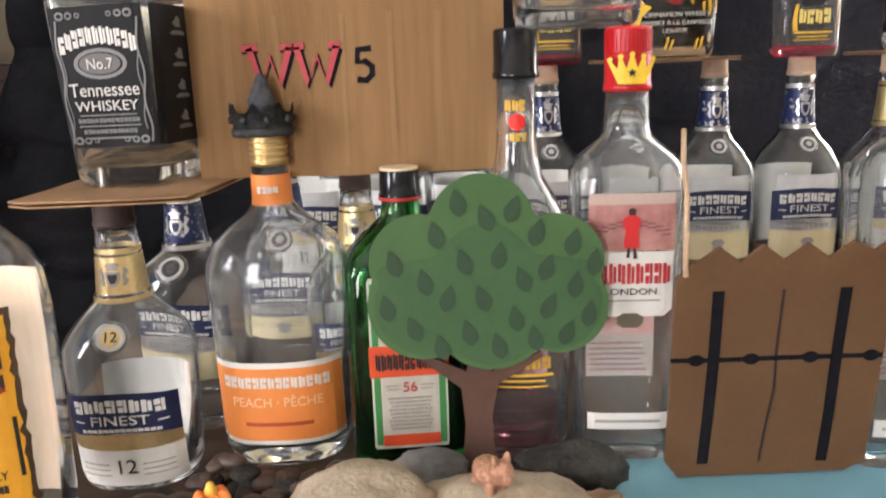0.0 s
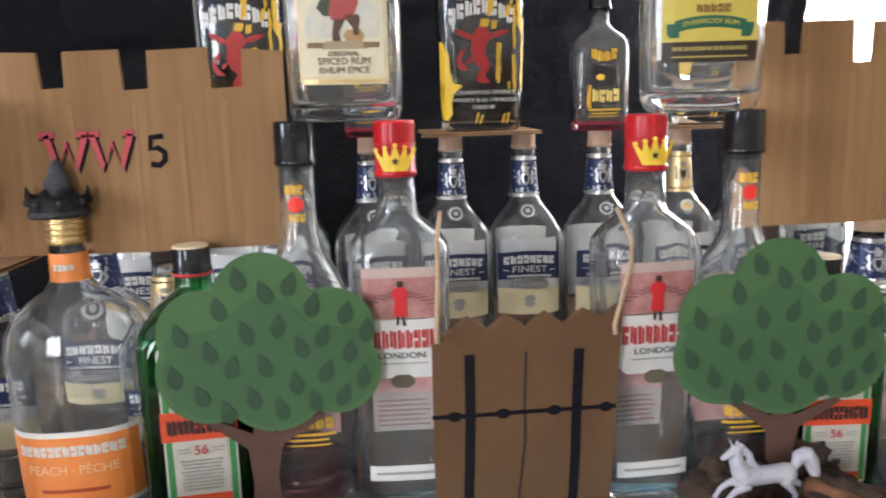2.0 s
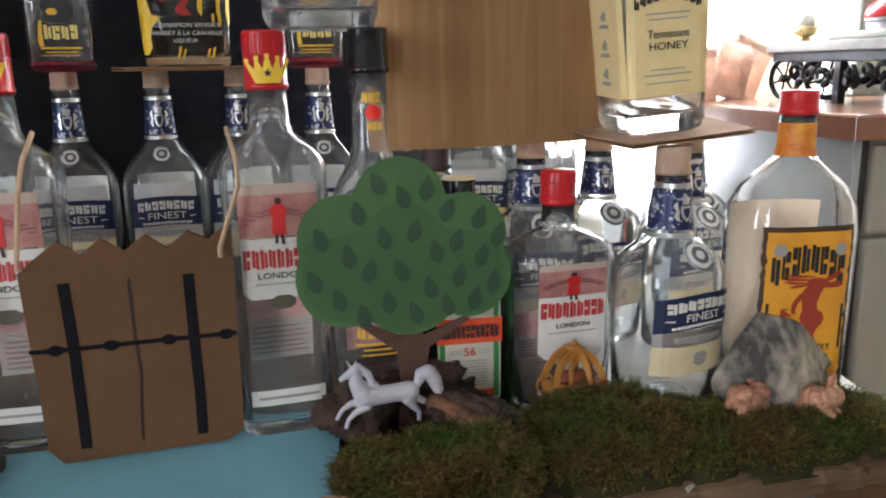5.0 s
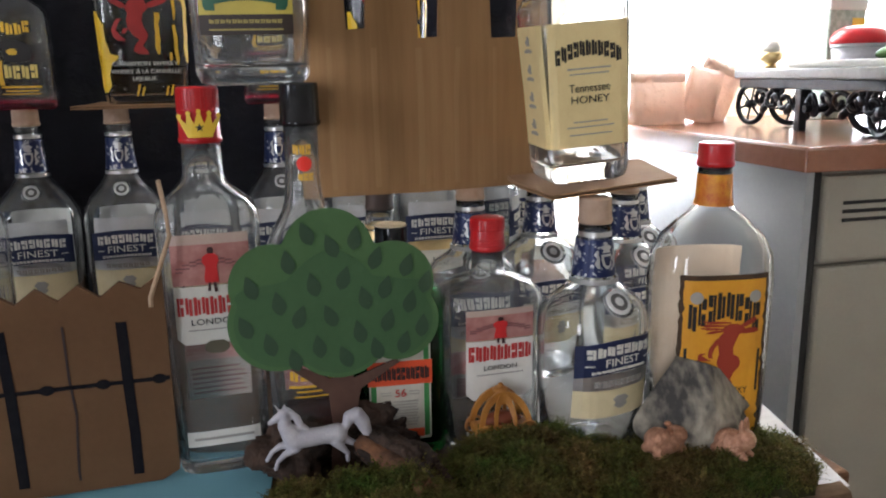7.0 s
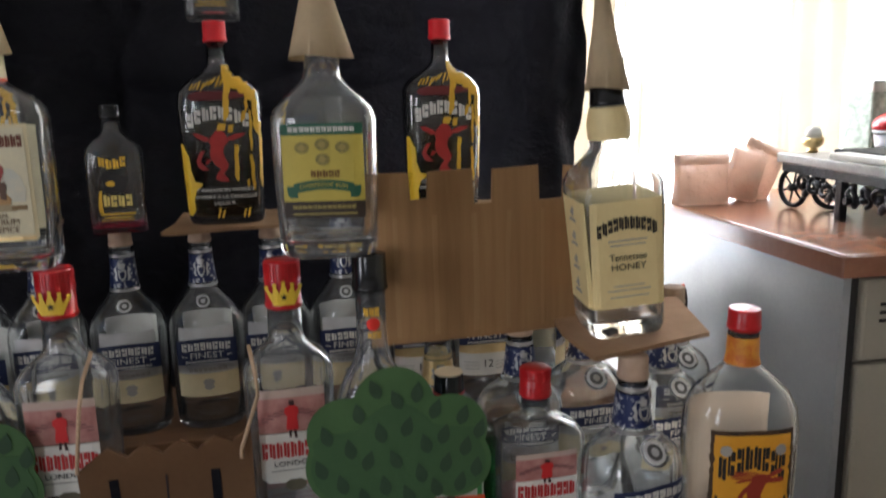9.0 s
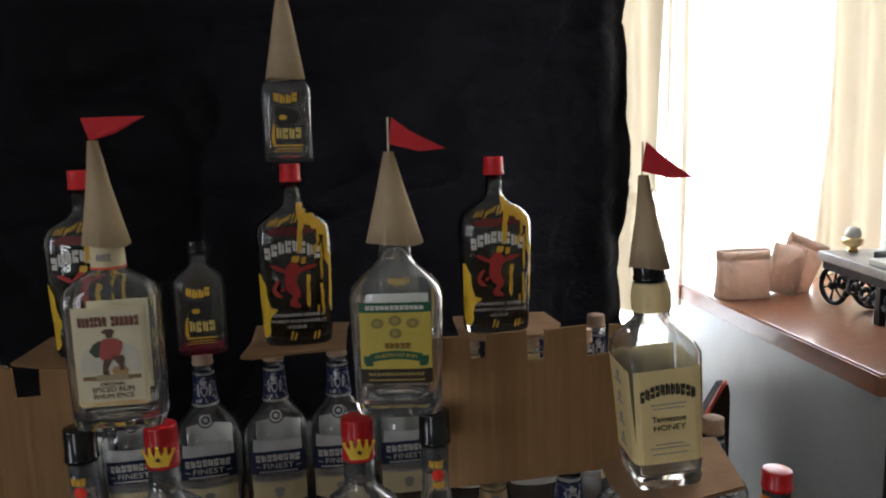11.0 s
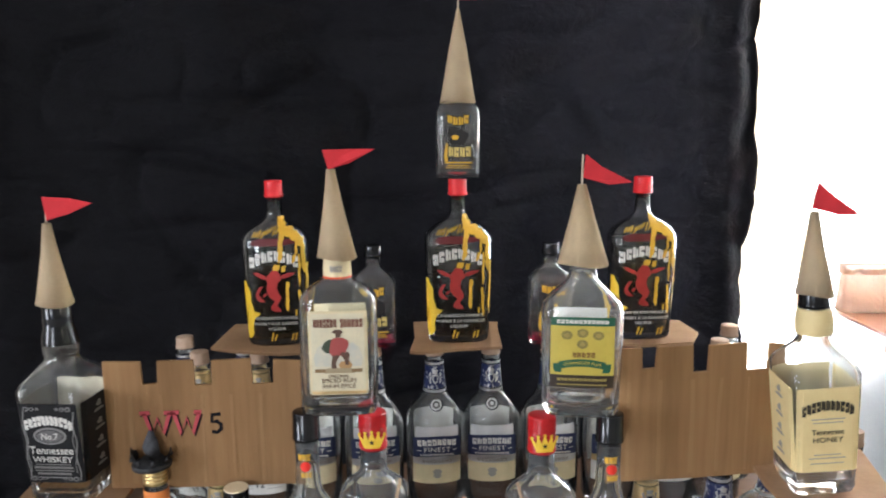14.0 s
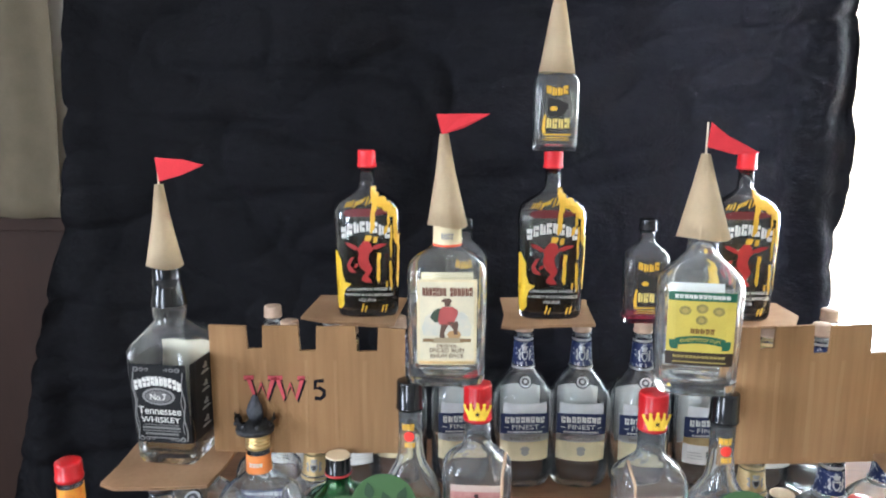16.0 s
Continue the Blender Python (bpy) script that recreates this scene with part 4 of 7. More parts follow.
    for q in range(6):
        S.rect("", t, -lw * 0.8, lw * (0.8 - 0.1 * (q % 3)), z(0.052 + 0.0048 * q) - 0.0008, z(0.052 + 0.0048 * q) + 0.0008, None, 0.0001, nz=1, nx=6, side=1, bm=bm)
    part("back_print", bm, ARCHINK, t)["kind"] = "stuff"
    cr = 0.0163 if tall else 0.0148
    cap(t, cr, z(0.276), z(0.320), REDCAP, "glossy red screw cap")
    for zz in (0.2795, 0.3005) if tall else (0.2830, 0.2900, 0.3040):
        part("cap_ring", loft([(z(zz), cr, cr, 2), (z(zz) + 0.0004, cr + 0.0006, cr + 0.0006, 2), (z(zz) + 0.0010, cr + 0.0006, cr + 0.0006, 2), (z(zz) + 0.0014, cr, cr, 2)], 40, caps=(False, False)), REDCAP, t, smooth=True)
    bm = bmesh.new()
    for q in range(36):
        a = 2 * math.pi * q / 36
        m = Matrix.Rotation(a, 4, "Z") @ Matrix.Translation((cr * 0.985, 0, (z(0.303) + z(0.3175)) / 2)) @ Matrix.Diagonal((0.0009, 0.0011, z(0.3175) - z(0.303), 1))
        bmesh.ops.create_cube(bm, size=1.0, matrix=m)
    part("cap_grip", bm, REDCAP, t)["kind"] = "stuff"
    return t


CROWN = [(-0.0092, 0), (0.0092, 0)]
for cx_, cz_, vx in ((0.0148, 0.0165, 0.0098), (0.0078, 0.0185, 0.0038), (0.0, 0.0200, -0.0038), (-0.0078, 0.0185, -0.0098), (-0.0148, 0.0165, None)):
    CROWN += [(cx_ + 0.0019 * math.cos(radians(a_)), cz_ + 0.0019 * math.sin(radians(a_))) for a_ in (-50, 0, 45, 90, 135, 180, 230)]
    if vx is not None:
        CROWN.append((vx, 0.0105))
STAR = [(0.0034 * (1 if i % 2 == 0 else 0.42) * math.sin(math.pi * i / 5), 0.0034 * (1 if i % 2 == 0 else 0.42) * math.cos(math.pi * i / 5)) for i in range(10)]


CROWNYELLOW = mat("yellow_craft_paper", (0.82, 0.56, 0.04), 0.5, 0, (0.76, 0.50, 0.035), 60)


def crown_sticker(bottle, y, z):
    bm = sheet(CROWN, 0.0008)
    bmesh.ops.triangulate(bm, faces=bm.faces[:])
    for i in range(2):
        bmesh.ops.subdivide_edges(bm, edges=bm.edges[:], cuts=1)
    for v in bm.verts:
        v.co.y += v.co.x ** 2 / (2 * 0.03)
    bm.transform(Matrix.Translation((0, y, z)))
    t = part("crown_sticker", bm, CROWNYELLOW, bottle, "yellow paper crown with a dark star")
    bm = sheet(STAR, 0.0004)
    bm.transform(Matrix.Translation((0, y - 0.0005, z + 0.0075)))
    part("star", bm, INK, t)
    return t


gin1 = gin(True, "tall clear gin bottle with red cap and white label")
crown_sticker(gin1, -0.0186, 0.281)
gin1.matrix_basis = pose(0.140, 0.640, TZ, 0, 0, -2)
copy_thing(gin1, pose(0.338, 0.619, TZ, 0, 0, 3))
gin3 = gin(False, "small clear gin bottle with red cap and white label")
gin3.matrix_basis = pose(0.569, 0.592, TZ, 0, 0, 2)


# ---- liqueur bottles with tall black caps ----
def liqueur(label):
    t = thing("liqueur_bottle", label, "bottle", None, "black capped liqueur bottles")
    nr = 0.0140
    S = Shape([(0.0, 0.033, 0.028, 2.5), (0.003, 0.036, 0.031, 2.6), (0.012, 0.0375, 0.032, 2.8), (0.10, 0.0385, 0.033, 2.8), (0.165, 0.0385, 0.033, 2.8), (0.185, 0.035, 0.030, 2.6), (0.203, 0.027, 0.025, 2.3), (0.218, 0.0185, 0.0185, 2), (0.232, 0.0152, 0.0152, 2), (0.255, nr, nr, 2), (0.289, nr, nr, 2)])
    S.skin(t, HAZY)
    bm = loft([(0.0125, 0.033, 0.0275, 2.8), (0.036, 0.0338, 0.0285, 2.8)], 32)
    part("pink_residue", bm, PINK, t, "last of a pink drink in the base", smooth=True)
    S.bars(t, 6, 0, 0.083, 0.046, 0.009, YELLOW, 0.0009)
    S.lines(t, [(-0.024, 0.024, 0.0735, 0.0022), (-0.018, 0.018, 0.0690, 0.0016), (-0.020, 0.020, 0.0645, 0.0012)], YELLOW, 0.0009)
    S.rect("back_label", t, -0.026, 0.026, 0.045, 0.125, PALERED, 0.0006, "faded back label seen through the glass", side=1)
    S.rows("red_dot", t, [(0.257 + 0.0062 * math.sin(a), -0.0062 * math.cos(a), 0.0062 * math.cos(a) + 1e-5) for a in [radians(d) for d in range(-80, 81, 20)]], mat("bright_red_print", (0.75, 0.03, 0.015), 0.5), 0.0009, 4)
    S.bars(t, 3, -0.001, 0.2685, 0.015, 0.008, YELLOW, 0.0009, 0, 0.3)
    S.bars(t, 3, 0.001, 0.2465, 0.013, 0.006, YELLOW, 0.0009, 0, 0.3)
    cap(t, 0.0160, 0.287, 0.3215, BLACKCAP, "tall black plastic cap")
    return t


liq = liqueur("clear liqueur bottle with black cap and yellow print")
liq.matrix_basis = pose(0.061, 0.643, TZ, 0, 0, -2)
copy_thing(liq, pose(0.417, 0.616, TZ, 0, 0, 2))


# ---- green herbal liqueur bottles ----
def herbal(label):
    t = thing("herbal_liqueur_bottle", label, "bottle", None, "green herbal liqueur bottles")
    S = Shape([(0.0, 0.040, 0.034, 5), (0.003, 0.043, 0.037, 6), (0.010, 0.0445, 0.0385, 7), (0.150, 0.0445, 0.0385, 7), (0.162, 0.0425, 0.037, 5), (0.174, 0.034, 0.031, 3.5), (0.184, 0.022, 0.021, 2.4), (0.190, 0.0155, 0.0155, 2), (0.200, 0.0142, 0.0142, 2), (0.206, 0.0142, 0.0142, 2)], wall=0.0035)
    S.skin(t, GREEN)
    # label white and its centre are darkened to paint the tree's shade
    S.rows("label", t, [(0.020, -0.0265, 0.0265), (0.022, -0.0278, 0.0278), (0.149, -0.0278, 0.0278), (0.152, -0.0265, 0.0265)], mat("shaded_white_label", (0.60, 0.58, 0.50), 0.6, 0, (0.52, 0.50, 0.43), 60), 0.0007, 8, "white label with green borders")
    for a, b in ((-0.0262, -0.0215), (0.0215, 0.0262)):
        S.rect("label_border", t, a, b, 0.023, 0.148, LEAFGREEN, 0.0011, "", 2, 1)
    S.rect("label_centre", t, -0.0202, 0.0202, 0.030, 0.146, mat("shaded_ivory_label", (0.54, 0.51, 0.42), 0.6, 0, (0.46, 0.43, 0.35), 60), 0.0011, "", 2, 4)
    S.rect("label_band", t, -0.0290, 0.0290, 0.077, 0.101, ORANGERED, 0.0014, "orange-red band across the label", 2, 6)
    S.bars(t, 12, 0.001, 0.0885, 0.051, 0.0125, INK, 0.0020, 0, 0.3)
    S.words(t, "56", 0.0, 0.0685, 0.011, RED, 0.0020)
    S.lines(t, [(-0.0180, -0.008, 0.0700, 0.0007), (-0.0170, -0.008, 0.0672, 0.0007), (0.008, 0.0180, 0.0700, 0.0007), (0.008, 0.0170, 0.0672, 0.0007)], GREYINK, 0.0019)
    for k in range(9):
        S.bars(t, 13 - (k * 5) % 4, 0, 0.0600 - 0.0030 * k, 0.033 - 0.002 * (k % 3), 0.0014, GREYINK, 0.0019)
    S.rect("label_foot", t, -0.0212, 0.0212, 0.0225, 0.031, ORANGERED, 0.0016, "", 1, 2)
    cap(t, 0.0150, 0.203, 0.2255, BLACKCAP, "black cap with a red ring and pale top")
    part("cap_ring", loft([(0.2025, 0.0162, 0.0162, 2), (0.2050, 0.0162, 0.0162, 2)], 30), RED, t, smooth=True)
    part("cap_top", loft([(0.2245, 0.0146, 0.0146, 2), (0.2262, 0.0140, 0.0140, 2)], 30), CONEPAPER, t)
    return t


herb = herbal("dark green square herbal liqueur bottle with white label")
herb.matrix_basis = pose(-0.026, 0.645, TZ, 0, 0, 6)
copy_thing(herb, pose(0.489, 0.614, TZ, 0, 0, -4) @ Matrix.Diagonal((0.95, 0.95, 0.89, 1)))


# ---- peach schnapps bottle ----
def schnapps():
    t = thing("schnapps_bottle", "broad clear schnapps bottle with orange peach label", "bottle", pose(-0.124, 0.655, TZ, 0, 0, 2))
    nr = 0.0138
    S = Shape([(0.0, 0.040, 0.036, 2.4), (0.004, 0.046, 0.041, 2.5), (0.014, 0.0495, 0.044, 2.6), (0.10, 0.0525, 0.0455, 2.6), (0.145, 0.0540, 0.046, 2.6), (0.160, 0.0525, 0.045, 2.5), (0.174, 0.0455, 0.040, 2.3), (0.184, 0.034, 0.031, 2.1), (0.193, 0.0215, 0.0215, 2), (0.200, 0.0165, 0.0165, 2), (0.206, nr, nr, 2), (0.231, nr, nr, 2)], wall=0.0035, base=0.017)
    S.skin(t, HAZY)
    S.rows("label", t, [(0.022 + 0.066 * k / 6, -0.0475, 0.0475) for k in range(7)], PAPER, 0.0007, 16, "white border of the label")
    S.rows("label_field", t, [(0.0255 + 0.058 * k / 6, -0.0475, 0.0475) for k in range(7)], ORANGE, 0.0011, 16, "orange peach label")
    S.bars(t, 14, 0, 0.0725, 0.080, 0.0085, PAPER, 0.0016, 0, 0.3)
    S.words(t, "PEACH \u00b7 P\u00caCHE", 0, 0.0565, 0.0105, mat("pale_orange_print", (0.84, 0.52, 0.30), 0.5), 0.0016, squash=0.95)
    S.lines(t, [(-0.025, 0.026, 0.0390, 0.0028)], mat("dull_red_script", (0.4, 0.06, 0.02), 0.6), 0.0016)
    for n_, zc, wd, hh in ((6, 0.136, 0.045, 0.009), (8, 0.122, 0.052, 0.011)):
        S.bars(t, n_, 0, zc, wd, hh, CLEAR, 0.0012, 2.0, 0.35, name="embossed_word")
    bm = loft([(0.2005, nr + 0.0016, nr + 0.0016, 2), (0.2235, nr + 0.0008, nr + 0.0008, 2)], 30, caps=(False, False))
    part("neck_label", bm, ORANGE, t, smooth=True)
    S.bars(t, 4, 0, 0.2125, 0.016, 0.005, PAPER, 0.0028, 0, 0.3)
    cap(t, 0.0136, 0.2295, 0.2530, mat("gold_screw_cap", (0.60, 0.42, 0.17), 0.35, 0.85, (0.5, 0.34, 0.12), 80, 0.2), "ridged gold screw cap")
    for k in range(4):
        part("cap_ridge", loft([(0.233 + k * 0.0045, 0.0146, 0.0146, 2), (0.235 + k * 0.0045, 0.0146, 0.0146, 2)], 30), GOLD, t, smooth=True)
    return t


schnapps()
# black toy crown on its cap
tc = thing("pewter_ornament", "small dark pewter crown ornament on a bottle cap", "ornament", pose(-0.126, 0.652, TZ + 0.2525) @ Matrix.Diagonal((0.94, 0.94, 1.05, 1)))
n, bm = 60, bmesh.new()
rw = []
for zz, rr in ((0.0, 0.0215), (0.003, 0.0230), (0.008, 0.0225), (1, 0.0250)):
    row = []
    for i in range(n):
        a = 2 * math.pi * i / n
        z_ = zz if zz < 1 else 0.0185 + 0.0035 * math.cos(a * 8) + 0.001 * math.cos(a * 16)
        row.append(bm.verts.new((rr * math.cos(a), rr * math.sin(a), z_)))
    rw.append(row)
for a, b in zip(rw, rw[1:]):
    for i in range(n):
        bm.faces.new((a[i], a[(i + 1) % n], b[(i + 1) % n], b[i]))
bmesh.ops.solidify(bm, geom=bm.faces[:], thickness=0.0022)
part("band", bm, PEWTER, tc, smooth=True)
part("rim", loft([(-0.0005, 0.0238, 0.0238, 2), (0.003, 0.0245, 0.0245, 2), (0.005, 0.0235, 0.0235, 2)], 40), PEWTER, tc, smooth=True)
for i in range(8):
    a = 2 * math.pi * (i + 0.5) / 8 - math.pi / 2
    part("stud", blobs([((0.0238 * math.cos(a), 0.0238 * math.sin(a), 0.011), (0.0028, 0.0028, 0.0028))], seg=8), PEWTER, tc, smooth=True)
part("velvet_dome", blobs([((0, 0.002, 0.020), (0.0100, 0.0100, 0.016)), ((0.001, 0.001, 0.033), (0.0055, 0.0055, 0.009))], 3, 0.30, seg=18), mat("charcoal_flock", (0.05, 0.052, 0.056), 0.95, 0, (0.10, 0.10, 0.11), 200, 1.0), tc, "charcoal dome", smooth=True)


# ---- cinnamon whisky bottles, front corners ----
def ragged(z0, z1, w, seed, n=30):
    return [(z0 + (z1 - z0) * j / n, -w + 0.0036 * noise.noise(Vector((j * 0.9, seed, 0))), w + 0.0036 * noise.noise(Vector((j * 0.9, seed + 5, 0)))) for j in range(n + 1)]


def cinnamon(label):
    t = thing("cinnamon_whisky_bottle", label, "bottle", None, "cinnamon whisky bottles")
    nr = 0.0150
    S = Shape([(0.0, 0.046, 0.030, 2.6), (0.004, 0.052, 0.034, 2.8), (0.012, 0.055, 0.036, 3), (0.080, 0.0565, 0.0375, 3), (0.150, 0.0580, 0.038, 3), (0.170, 0.0560, 0.037, 2.8), (0.184, 0.0480, 0.033, 2.5), (0.196, 0.033, 0.026, 2.2), (0.205, 0.0205, 0.0195, 2), (0.211, 0.0163, 0.0163, 2), (0.240, nr, nr, 2)])
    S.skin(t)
    S.rows("label", t, ragged(0.020, 0.1585, 0.0425, 1), mat("charred_label_edge", (0.035, 0.022, 0.012), 0.7, 0, (0.10, 0.05, 0.02), 60), 0.0006, 12, "charred edge of the label")
    S.rows("label_field", t, ragged(0.023, 0.1545, 0.0390, 3), mat("amber_yellow_label", (0.72, 0.36, 0.02), 0.5, 0, (0.64, 0.28, 0.015), 25), 0.0010, 12, "amber yellow label field")
    S.bars(t, 8, 0, 0.1345, 0.070, 0.0215, INK, 0.0015, 10.0, 0.2)
    S.lines(t, [(-0.037, -0.0345, 0.085, 0.03), (0.0345, 0.037, 0.080, 0.035)], INK, 0.0015)
    red = mat("rust_red_print", (0.30, 0.035, 0.015), 0.6)
    S.rows("red_mark", t, [(0.0735, 0.001, 0.008), (0.0795, 0.000, 0.011), (0.0840, -0.004, 0.016), (0.0880, -0.006, 0.017), (0.0920, -0.005, 0.015), (0.0945, -0.004, 0.010), (0.1000, -0.005, 0.009), (0.1050, -0.006, 0.011), (0.1090, -0.005, 0.013), (0.1120, -0.002, 0.015)], red, 0.0015, 4, "plain rust red shape")
    S.rows("red_head", t, [(0.1115, -0.001, 0.018), (0.1150, -0.002, 0.021), (0.1180, 0.000, 0.016), (0.1195, 0.004, 0.012)], red, 0.0017, 3)
    S.rows("red_snout", t, [(0.1170, 0.012, 0.020), (0.1200, 0.018, 0.028), (0.1225, 0.023, 0.031), (0.1240, 0.027, 0.030)], red, 0.0019, 2)
    S.rows("red_jaw", t, [(0.1115, 0.019, 0.029), (0.1130, 0.016, 0.034), (0.1150, 0.018, 0.032), (0.1160, 0.024, 0.030)], red, 0.0019, 3)
    S.rows("red_arm", t, [(0.0920, -0.014, -0.010), (0.0950, -0.015, -0.011), (0.1000, -0.014, -0.009), (0.1050, -0.010, -0.004), (0.1080, -0.007, -0.002)], red, 0.0017, 2)
    S.rows("red_foot", t, [(0.0700, -0.003, 0.010), (0.0720, -0.002, 0.010), (0.0738, 0.001, 0.008)], red, 0.0015, 2)
    S.rows("red_tail", t, [(0.0900, -0.024, -0.012), (0.0918, -0.024, -0.016), (0.0945, -0.024, -0.021), (0.0960, -0.022, -0.016)], red, 0.0015, 2)
    for zc, xa, xb, rise in ((0.1135, -0.018, 0.000, -0.0015), (0.1160, -0.024, 0.001, 0.0010), (0.1185, -0.026, 0.003, 0.0016), (0.1210, -0.022, 0.006, 0.0014)):
        S.rows("red_flame", t, [(zc - 0.0010, xa + 0.008, xb), (zc, xa + 0.003, xb - 0.001), (zc + rise, xa, xa + 0.008)] if rise > 0 else [(zc + rise, xa, xa + 0.006), (zc, xa + 0.003, xb - 0.001), (zc + 0.0010, xa + 0.008, xb)], red, 0.0015, 4)
    S.words(t, "WHISKY", 0.012, 0.0640, 0.0075, INK, 0.0015)
    S.bars(t, 9, 0.010, 0.0560, 0.030, 0.0048, INK, 0.0015)
    S.lines(t, [(-0.026, 0.028, 0.027, 0.0015)], INK, 0.0015)
    for sx in (-0.028, 0.028):
        S.rows("label_stud", t, [(0.141 + 0.005 * math.sin(radians(d)), sx - 0.006 * math.cos(radians(d)), sx + 0.006 * math.cos(radians(d)) + 1e-5) for d in range(-80, 81, 32)], GREYINK, 0.0016, 3)
    S.rect("back_label", t, -0.046, 0.046, 0.02, 0.168, mat("peach_back_label", (0.82, 0.64, 0.46), 0.6, 0, (0.74, 0.56, 0.39), 50), 0.0006, "cream back label seen through the glass", side=1)
    bm = loft([(0.2085, 0.0182, 0.0182, 2), (0.2150, 0.0166, 0.0166, 2), (0.2330, 0.0160, 0.0160, 2)], 30, caps=(False, False))
    part("neck_label", bm, mat("amber_neck_label", (0.72, 0.36, 0.02), 0.5, 0, (0.5, 0.08, 0.02), 90), t, smooth=True)
    cap(t, 0.0165, 0.2385, 0.2570, REDCAP, "glossy red screw cap")
    return t


cin = cinnamon("large clear cinnamon whisky bottle with charred yellow label")
cin.matrix_basis = pose(0.7445, 0.527, TZ, 0, 0, -9) @ Matrix.Diagonal((0.87, 0.92, 1.045, 1))
copy_thing(cin, pose(-0.281, 0.512, TZ, 0, 0, 12) @ Matrix.Diagonal((0.94, 0.96, 1.04, 1)))


# ---- upper castle: square whiskey bottles on platforms ----
def square_whiskey(honey, label):
    t = thing("square_whiskey_bottle", label, "bottle", None, "square whiskey bottles")
    a = 0.0425
    S = Shape([(0.0, 0.032, 0.032, 6), (0.003, 0.0365, 0.0365, 8), (0.010, 0.0385, 0.0385, 9), (0.080, 0.0405, 0.0405, 10), (0.138, a, a, 10), (0.146, 0.0385, 0.0385, 8), (0.155, 0.0300, 0.0300, 4.5), (0.164, 0.0225, 0.0225, 2.6), (0.170, 0.0195, 0.0195, 2), (0.180, 0.0215, 0.0215, 2), (0.190, 0.0215, 0.0215, 2), (0.202, 0.0180, 0.0180, 2), (0.218, 0.0155, 0.0155, 2)], wall=0.0032, base=0.015)
    S.skin(t, HAZY if honey else None, n=56)
    field, print_, small = (HONEY, INK, GREYINK) if honey else (BLACK, PAPER, mat("silver_grey_print", (0.19, 0.185, 0.175), 0.5))
    w = 0.0370
    z0, z1 = 0.030, 0.126
    S.rect("label", t, -w, w, z0, z1, field, 0.0006, "pale honey label" if honey else "black label with pale print", 5, 10)
    S.bars(t, 11, 0, z1 - 0.0195, 0.062, 0.0115, print_, 0.0013, 7.5, 0.25)
    if honey:
        S.words(t, "Tennessee", 0, z0 + 0.046, 0.0090, print_, 0.0013)
        S.words(t, "HONEY", 0, z0 + 0.037, 0.0082, print_, 0.0013, squash=1.3)
        S.lines(t, [(-0.02, 0.02, z0 + 0.061, 0.0012), (-0.018, 0.018, z0 + 0.057, 0.001), (-0.022, 0.022, z0 + 0.016, 0.001), (-0.016, 0.016, z0 + 0.020, 0.0009), (-0.02, 0.02, z0 + 0.010, 0.0009)], small, 0.0012)
    else:
        S.rows("oval_mark", t, [(z1 - 0.0385 + 0.0105 * math.sin(radians(d)), -0.0215 * math.cos(radians(d)), 0.0215 * math.cos(radians(d)) + 1e-5) for d in range(-84, 85, 21)], small, 0.0012, 6, "plain grey oval")
        S.rows("oval_ring", t, [(z1 - 0.0385 + 0.0080 * math.sin(radians(d)), -0.0180 * math.cos(radians(d)), 0.0180 * math.cos(radians(d)) + 1e-5) for d in range(-84, 85, 21)], field, 0.0016, 6)
        S.rows("oval_core", t, [(z1 - 0.0385 + 0.0072 * math.sin(radians(d)), -0.0168 * math.cos(radians(d)), 0.0168 * math.cos(radians(d)) + 1e-5) for d in range(-84, 85, 21)], mat("dark_grey_print", (0.12, 0.115, 0.11), 0.5), 0.0019, 6)
        S.words(t, "No.7", 0, z1 - 0.0390, 0.0105, print_, 0.0024)
        S.words(t, "Tennessee", 0, z0 + 0.0395, 0.0132, print_, 0.0013)
        S.words(t, "WHISKEY", 0, z0 + 0.0285, 0.0100, print_, 0.0013, squash=1.2)
        S.lines(t, [(-0.023, 0.023, z0 + 0.0225, 0.0009), (-0.025, 0.025, z0 + 0.0150, 0.0010), (-0.017, 0.017, z0 + 0.0065, 0.0012)], small, 0.0012)
        S.bars(t, 15, 0, z0 + 0.0188, 0.050, 0.0030, small, 0.0012)
        S.bars(t, 13, 0, z0 + 0.0112, 0.044, 0.0028, small, 0.0012)
        for sd in (-1, 1):
            S.rows("label_scroll", t, [(z0 + 0.003 + k * 0.084 / 28, sd * 0.0322 - 0.0007 + 0.0013 * math.sin(k * 0.5), sd * 0.0322 + 0.0007 + 0.0013 * math.sin(k * 0.5)) for k in range(29)], small, 0.0012, 1)
            S.rows("label_scroll", t, [(z0 + 0.012 + k * 0.060 / 20, sd * 0.0300 - 0.0004 - sd * 0.0012 * math.sin(k * 0.6), sd * 0.0300 + 0.0004 - sd * 0.0012 * math.sin(k * 0.6)) for k in range(21)], small, 0.0012, 1)
            for cz_, rise in ((z0 + 0.005, 1), (z1 - 0.006, -1)):
                for cx_, r in ((0.0270, 0.0036), (0.0195, 0.0030), (0.0125, 0.0022)):
                    S.rows("corner_scroll", t, [(cz_ + r * 0.8 * math.sin(radians(d)), sd * cx_ - r * math.cos(radians(d)), sd * cx_ + r * math.cos(radians(d)) + 1e-5) for d in range(-80, 81, 32)], small, 0.0012, 3)
